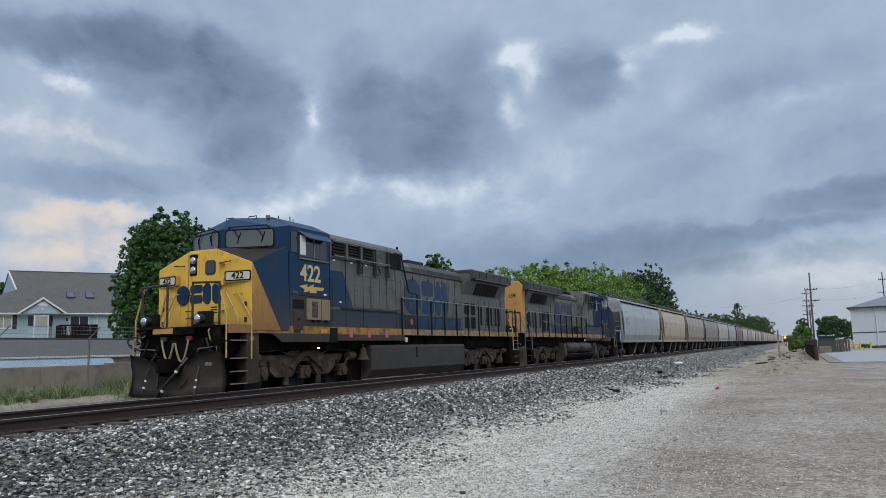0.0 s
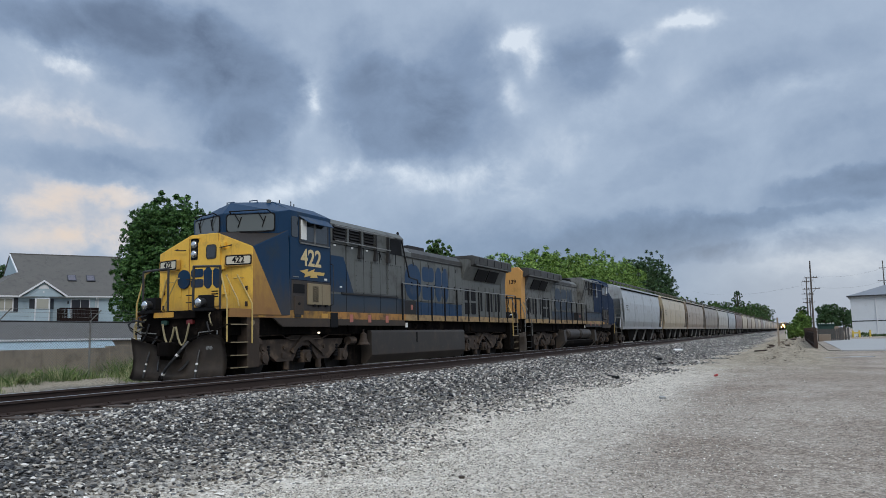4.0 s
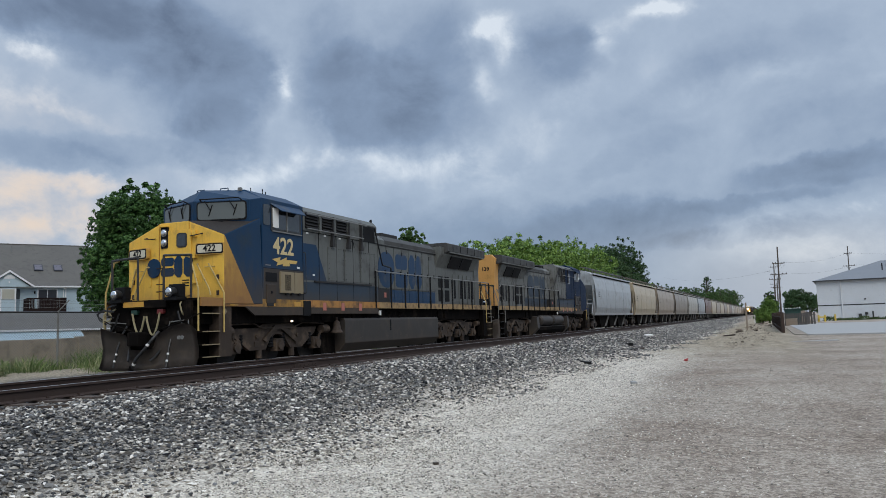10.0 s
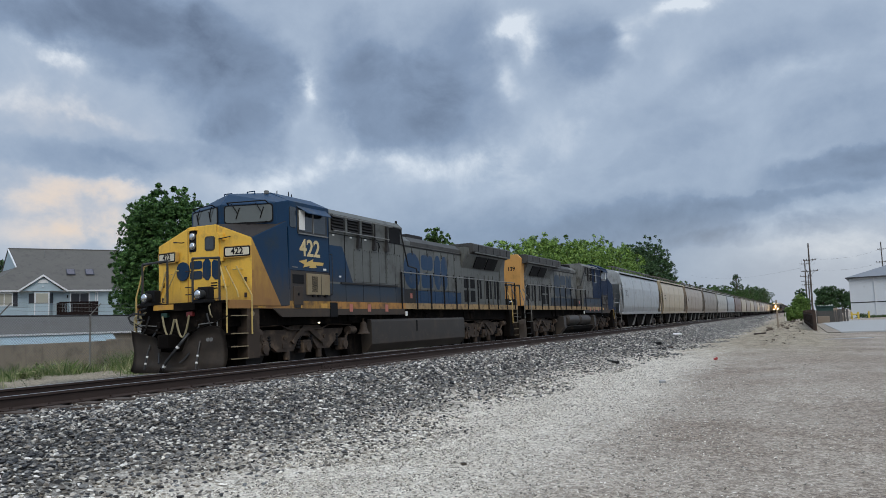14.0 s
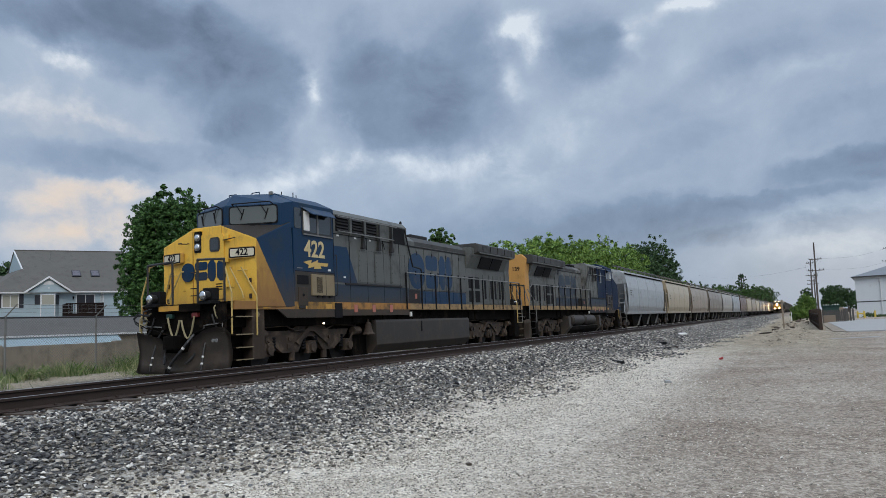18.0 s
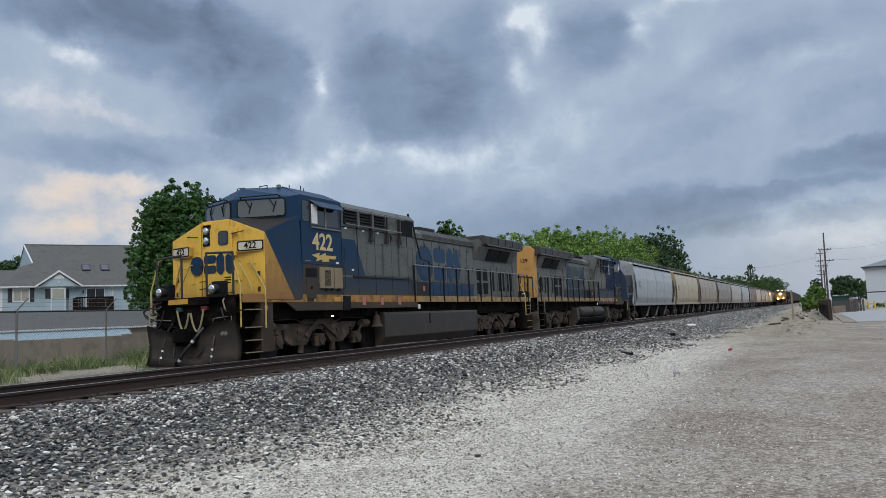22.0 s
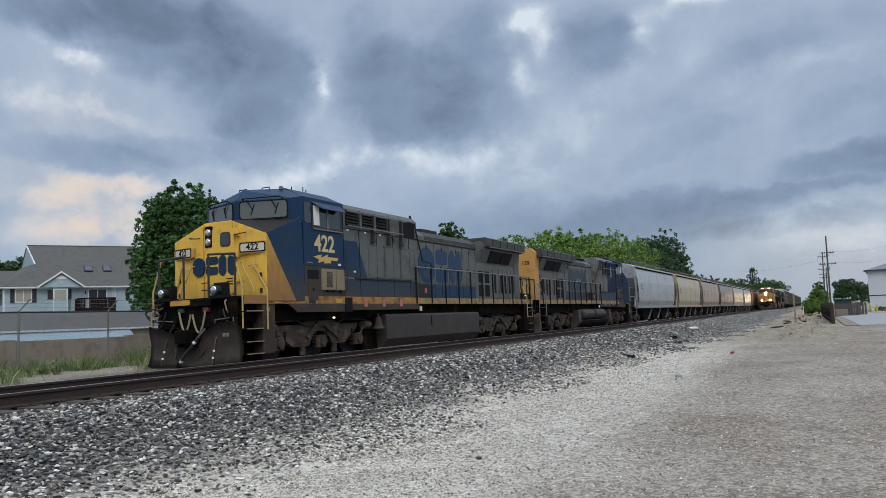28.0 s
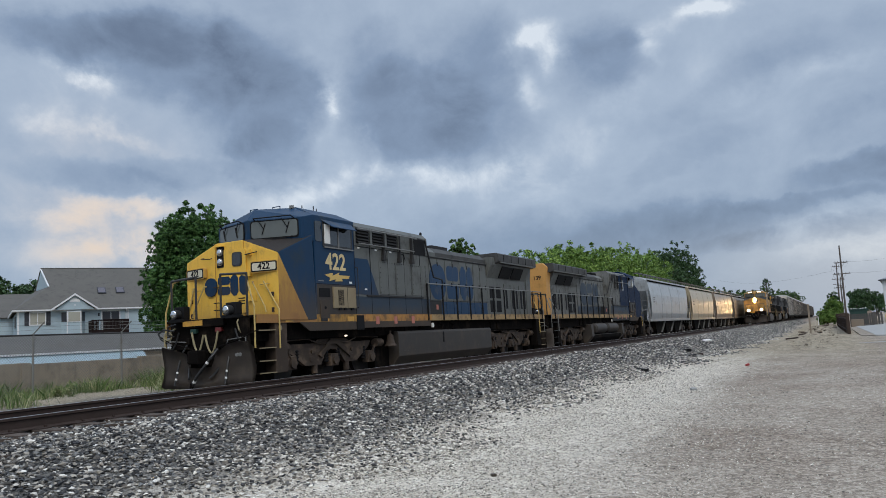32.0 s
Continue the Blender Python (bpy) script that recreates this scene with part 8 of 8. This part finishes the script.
def lot_clutter():
    C = thing("plywood_sheet", "tan weathered board leaning on the grey fence", "board", m=pose(79.4, -12.4, -0.85, 0, -8, 0))
    part("sheet", bm_box(-0.04, 0.04, -0.6, 0.6, 0.0, 0.85, bevel=0.01), TAN_BOARD, C)
    for y in (-0.5, 0.5):
        part("batten", bm_box(-0.08, -0.04, y - 0.05, y + 0.05, 0.02, 0.83), TAN_BOARD, C)
    D = thing("waste_container", "dark green waste container behind the grey fence", "container", m=pose(92.0, -13.4, -0.85))
    part("body", prism(bmesh.new(), [(-0.4, 0.1), (1.2, 0.1), (1.4, 1.85), (-0.5, 1.85)], "x", 0, 2.2, 0.03), DUMP_GREEN, D)
    part("lid", bm_box(-0.1, 2.3, -0.6, 1.45, 1.85, 2.02, bevel=0.04), DUMP_GREEN, D)
    for y in (-0.3, 0.4, 1.1):
        part("rib", bm_box(-0.06, 0.0, y - 0.06, y + 0.06, 0.3, 1.7), DUMP_GREEN, D)
    bm = bmesh.new()
    rnd = random.Random(8)
    for k in range(6):
        y = -0.5 + 0.3 * k
        prism(bm, [(y, 2.0), (y + 0.3, 2.0), (y + rnd.uniform(0.0, 0.3), 2.04 + rnd.uniform(0.04, 0.16))], "x", 0.5 + 0.2 * k, 0.55 + 0.2 * k)
    single("white_sheets", bm, WHITE_PAINT, "torn white sheets on top of the waste container", "sheet", m=pose(92.0, -13.4, -0.85))
    single("tarpaulin", prism(bmesh.new(), [(-1.5, 0), (1.5, 0), (1.0, 1.5), (-0.2, 1.75), (-1.2, 1.2)], "x", 0, 1.5, 0.1), TAN_BOARD, "tan tarpaulin drawn over a stack behind the enclosure", "tarpaulin", m=pose(96, -14.3, -0.85) @ Matrix.Diagonal((1, 0.6, 1, 1)))
    # raised concrete pad with a bevelled ramp
    bm = bmesh.new()
    top = [(39.8, -12.3), (39.2, -48.0), (88.0, -48.0), (90.0, -15.0), (78.0, -12.2)]
    prism(bm, top, "z", -1.0, -0.735)
    single("concrete_pad", bm, PAD, "pale flat concrete pad in the lot", "pad", kind="structure")
    single("pad_ramp", prism(bmesh.new(), [(39.8, -12.296), (78.0, -12.196), (74.0, -11.5), (41.5, -11.55)], "z", -1.0, -0.76), CONCRETE, "grey bevelled edge of the concrete pad", "kerb", kind="structure")
    single("pale_strip", prism(bmesh.new(), [(28.5, -11.1), (28.9, -11.0), (30.5, -13.2), (29.7, -13.3)], "z", -1.0, -0.795), PAD, "pale concrete strip across the lot", "strip", kind="structure")
    for y, x in ((-16.9, 110.8), (-17.7, 110.4), (-19.6, 118.0)):
        B = thing("bollard", "yellow steel bollard before the white building", "bollard", "yellow bollards", pose(x, y, -0.85))
        part("pipe", rod(bmesh.new(), (0, 0, 0), (0, 0, 1.0), 0.13, 14), SAFETY_YELLOW, B)
        part("cap", disc(bmesh.new(), (0, 0, 1.0), 0.12, 0.06, "z", 14), SAFETY_YELLOW, B)
    single("bollard_rail", bm_box(110.3, 110.5, -17.8, -16.8, -0.25, -0.05, bevel=0.03), SAFETY_YELLOW, "yellow guard rail between two bollards", "rail")
    L = thing("grass_strip", "rough green grass along the white building", "grass")
    leaves("foliage", [(121.5, -19.0 - 1.6 * k, -0.75) for k in range(7)], [(1.6, 1.1, 0.35 if k % 3 else 0.6) for k in range(7)], 3500, 0.10, LOT_GRASS, L, 31)
    # marker posts by the track
    P = thing("wooden_post", "grey weathered wooden marker post by the track", "post", m=pose(52.0, -8.42, -0.85))
    part("post", bm_box(-0.065, 0.065, -0.065, 0.065, 0, 2.4, bevel=0.015), TAN_BOARD, P)
    part("cap", bm_box(-0.07, 0.07, -0.07, 0.07, 2.4, 2.43), TAN_BOARD, P)
    W = thing("white_marker", "slim white plastic marker post by the track", "post", m=pose(95.0, -8.42, ground_height(95.0, -8.42) - 0.02, 0, 0, 0))
    part("post", prism(bmesh.new(), [(-0.02, 0.0), (0.06, 0.0), (0.02, 1.22), (-0.06, 1.22)], "x", -0.05, 0.05), WHITE_PAINT, W)
    part("band", bm_box(-0.055, 0.055, -0.07, 0.04, 1.0, 1.1), WHITE_PAINT, W)


lot_clutter()


RUBBLE = material("earth_rubble", (0.2, 0.16, 0.11), 0.95, 0, 0.3, bump=0.3, islands=[(0.0, (0.035, 0.027, 0.019)), (0.4, (0.11, 0.085, 0.058)), (0.75, (0.21, 0.17, 0.118)), (1.0, (0.34, 0.29, 0.215))])


def trackside_litter():
    # cast-off ties, rubble and scraps
    rnd = random.Random(3)
    def lying(name, x, y, ln, w, h, turn, mat, label, cat, tip=0, lift=0.0):
        z = ground_height(x, y) + lift
        single(name, bm_box(-ln / 2, ln / 2, -w / 2, w / 2, -0.02, h, bevel=min(h, w) * 0.2), mat, label, cat, m=pose(x, y, z, tip, rnd.uniform(-4, 4), turn))
    lying("broken_tie", 10.84, -4.38, 0.62, 0.16, 0.07, 40, BLACK, "broken black tie end lying on the ballast", "railway tie")
    lying("broken_tie", 22.6, -3.87, 0.8, 0.20, 0.11, 25, BLACK, "broken black tie end lying on the ballast", "railway tie")
    lying("broken_tie", 20.3, -4.43, 0.5, 0.18, 0.07, -20, BLACK, "broken black tie end lying on the ballast", "railway tie")
    lying("broken_tie", 21.7, -4.6, 0.5, 0.2, 0.10, 10, RUST_FENCE, "splintered brown tie scrap on the gravel", "railway tie")
    lying("white_plank", 31.9, -3.5, 0.48, 0.24, 0.05, 130, WHITE_PAINT, "white board lying on the ballast", "board", tip=-14, lift=0.10)
    lying("stick", 0.16, -3.47, 0.55, 0.05, 0.04, 35, BLACK, "dark splinter of wood on the ballast", "stick")
    lying("stick", 0.9, -3.45, 0.4, 0.05, 0.04, 15, TIE_WOOD, "dark splinter of wood on the ballast", "stick")
    lying("plank_scrap", -9.3, -2.5, 0.5, 0.10, 0.03, 10, TIE_WOOD, "brown wood scrap by the rail", "board")
    lying("concrete_chip", 3.9, -7.05, 0.22, 0.12, 0.05, 20, PAD, "pale chip of concrete on the gravel", "chip")
    lying("dark_stone", -6.34, -6.57, 0.055, 0.05, 0.03, 50, TANK_GREY, "small dark grey stone on the pale gravel", "stone")
    for k in range(14):
        lying("wood_splinter", rnd.uniform(-11.5, 4.0), rnd.uniform(-1.75, -1.05), rnd.uniform(0.12, 0.4), rnd.uniform(0.02, 0.045), 0.02, rnd.uniform(-25, 25), TIE_WOOD, "splinter of tie wood lying beside the rail", "splinter", lift=0.03)
    C = thing("drink_cup", "crushed red drink cup on the gravel", "cup", m=pose(12.6, -7.38, ground_height(12.6, -7.38) + 0.04, 75, 0, 30))
    part("cup", rod(bmesh.new(), (0, 0, -0.055), (0, 0, 0.055), 0.032, 14, 0.042), RED_PAINT, C)
    part("rim", disc(bmesh.new(), (0, 0, 0.055), 0.044, 0.010, "z", 14), RED_PAINT, C)
    for k in range(34):
        x, y = rnd.uniform(40, 100), rnd.uniform(-10.3, -7.4)
        s = rnd.uniform(0.08, 0.24)
        lying("tie_scrap", x, y, s * rnd.uniform(1.5, 3.5), s * 0.7, s * 0.45, rnd.uniform(0, 180), RUST_FENCE if k % 2 else TAN_BOARD, "rotten tie scrap in the dirt bank", "railway tie")
    # a low dirt bank before the plank fence
    n = 1700
    rn = np.random.default_rng(14)
    xy = np.column_stack([rn.uniform(24, 96, n), rn.normal(-8.7, 0.9, n)])
    z = np.array([ground_height(float(a), float(b)) for a, b in xy])
    scatter_stones("dirt_rubble", np.column_stack([xy, z - 0.006]), rn.gamma(1.6, 0.010, n) + 0.010, RUBBLE, "broken earth and rubble on the dirt bank", 18, corners=8)
    n = 260
    rn = np.random.default_rng(4)
    xy = np.column_stack([rn.uniform(22, 95, n), rn.normal(-8.6, 1.2, n)])
    z = np.array([ground_height(float(a), float(b)) for a, b in xy])
    scatter_stones("dirt_clods", np.column_stack([xy, z]), rn.uniform(0.02, 0.06, n), RUBBLE, "tan clods and stones on the dirt", 8)
    n = 44000
    xy = np.column_stack([-11.5 + rn.gamma(1.25, 6.5, n), -4.0 - rn.gamma(1.9, 0.95, n)])
    wide = np.column_stack([-11.5 + rn.gamma(1.25, 6.5, 18000), -5.5 - rn.gamma(1.6, 1.2, 18000)])
    xy = np.concatenate([xy, wide])
    xy = xy[xy[:, 0] < 18.0]
    n = len(xy)
    s = 0.005 + 0.011 * rn.random(n) ** 1.7 + 0.00022 * (xy[:, 0] + 13)
    z = np.array([ground_height(float(a), float(b)) for a, b in xy]) + s * 0.3
    scatter_stones("loose_gravel", np.column_stack([xy, z]), s, GRAVEL, "loose pale gravel spread over the lot", 9, corners=6)


trackside_litter()


def motions():
    """The coming train rolls towards the camera at a steady 15.75 m/s."""
    for k, ob in enumerate(moving):
        turned = 180 if k in (1, 2) else 0
        walk(ob, [(t, pose(611.2 + offsets[k] - 15.75 * t, 0, 0, 0, 0, turned)) for t in (0.0, 8.0, 16.0, 24.0, 32.0)])


motions()
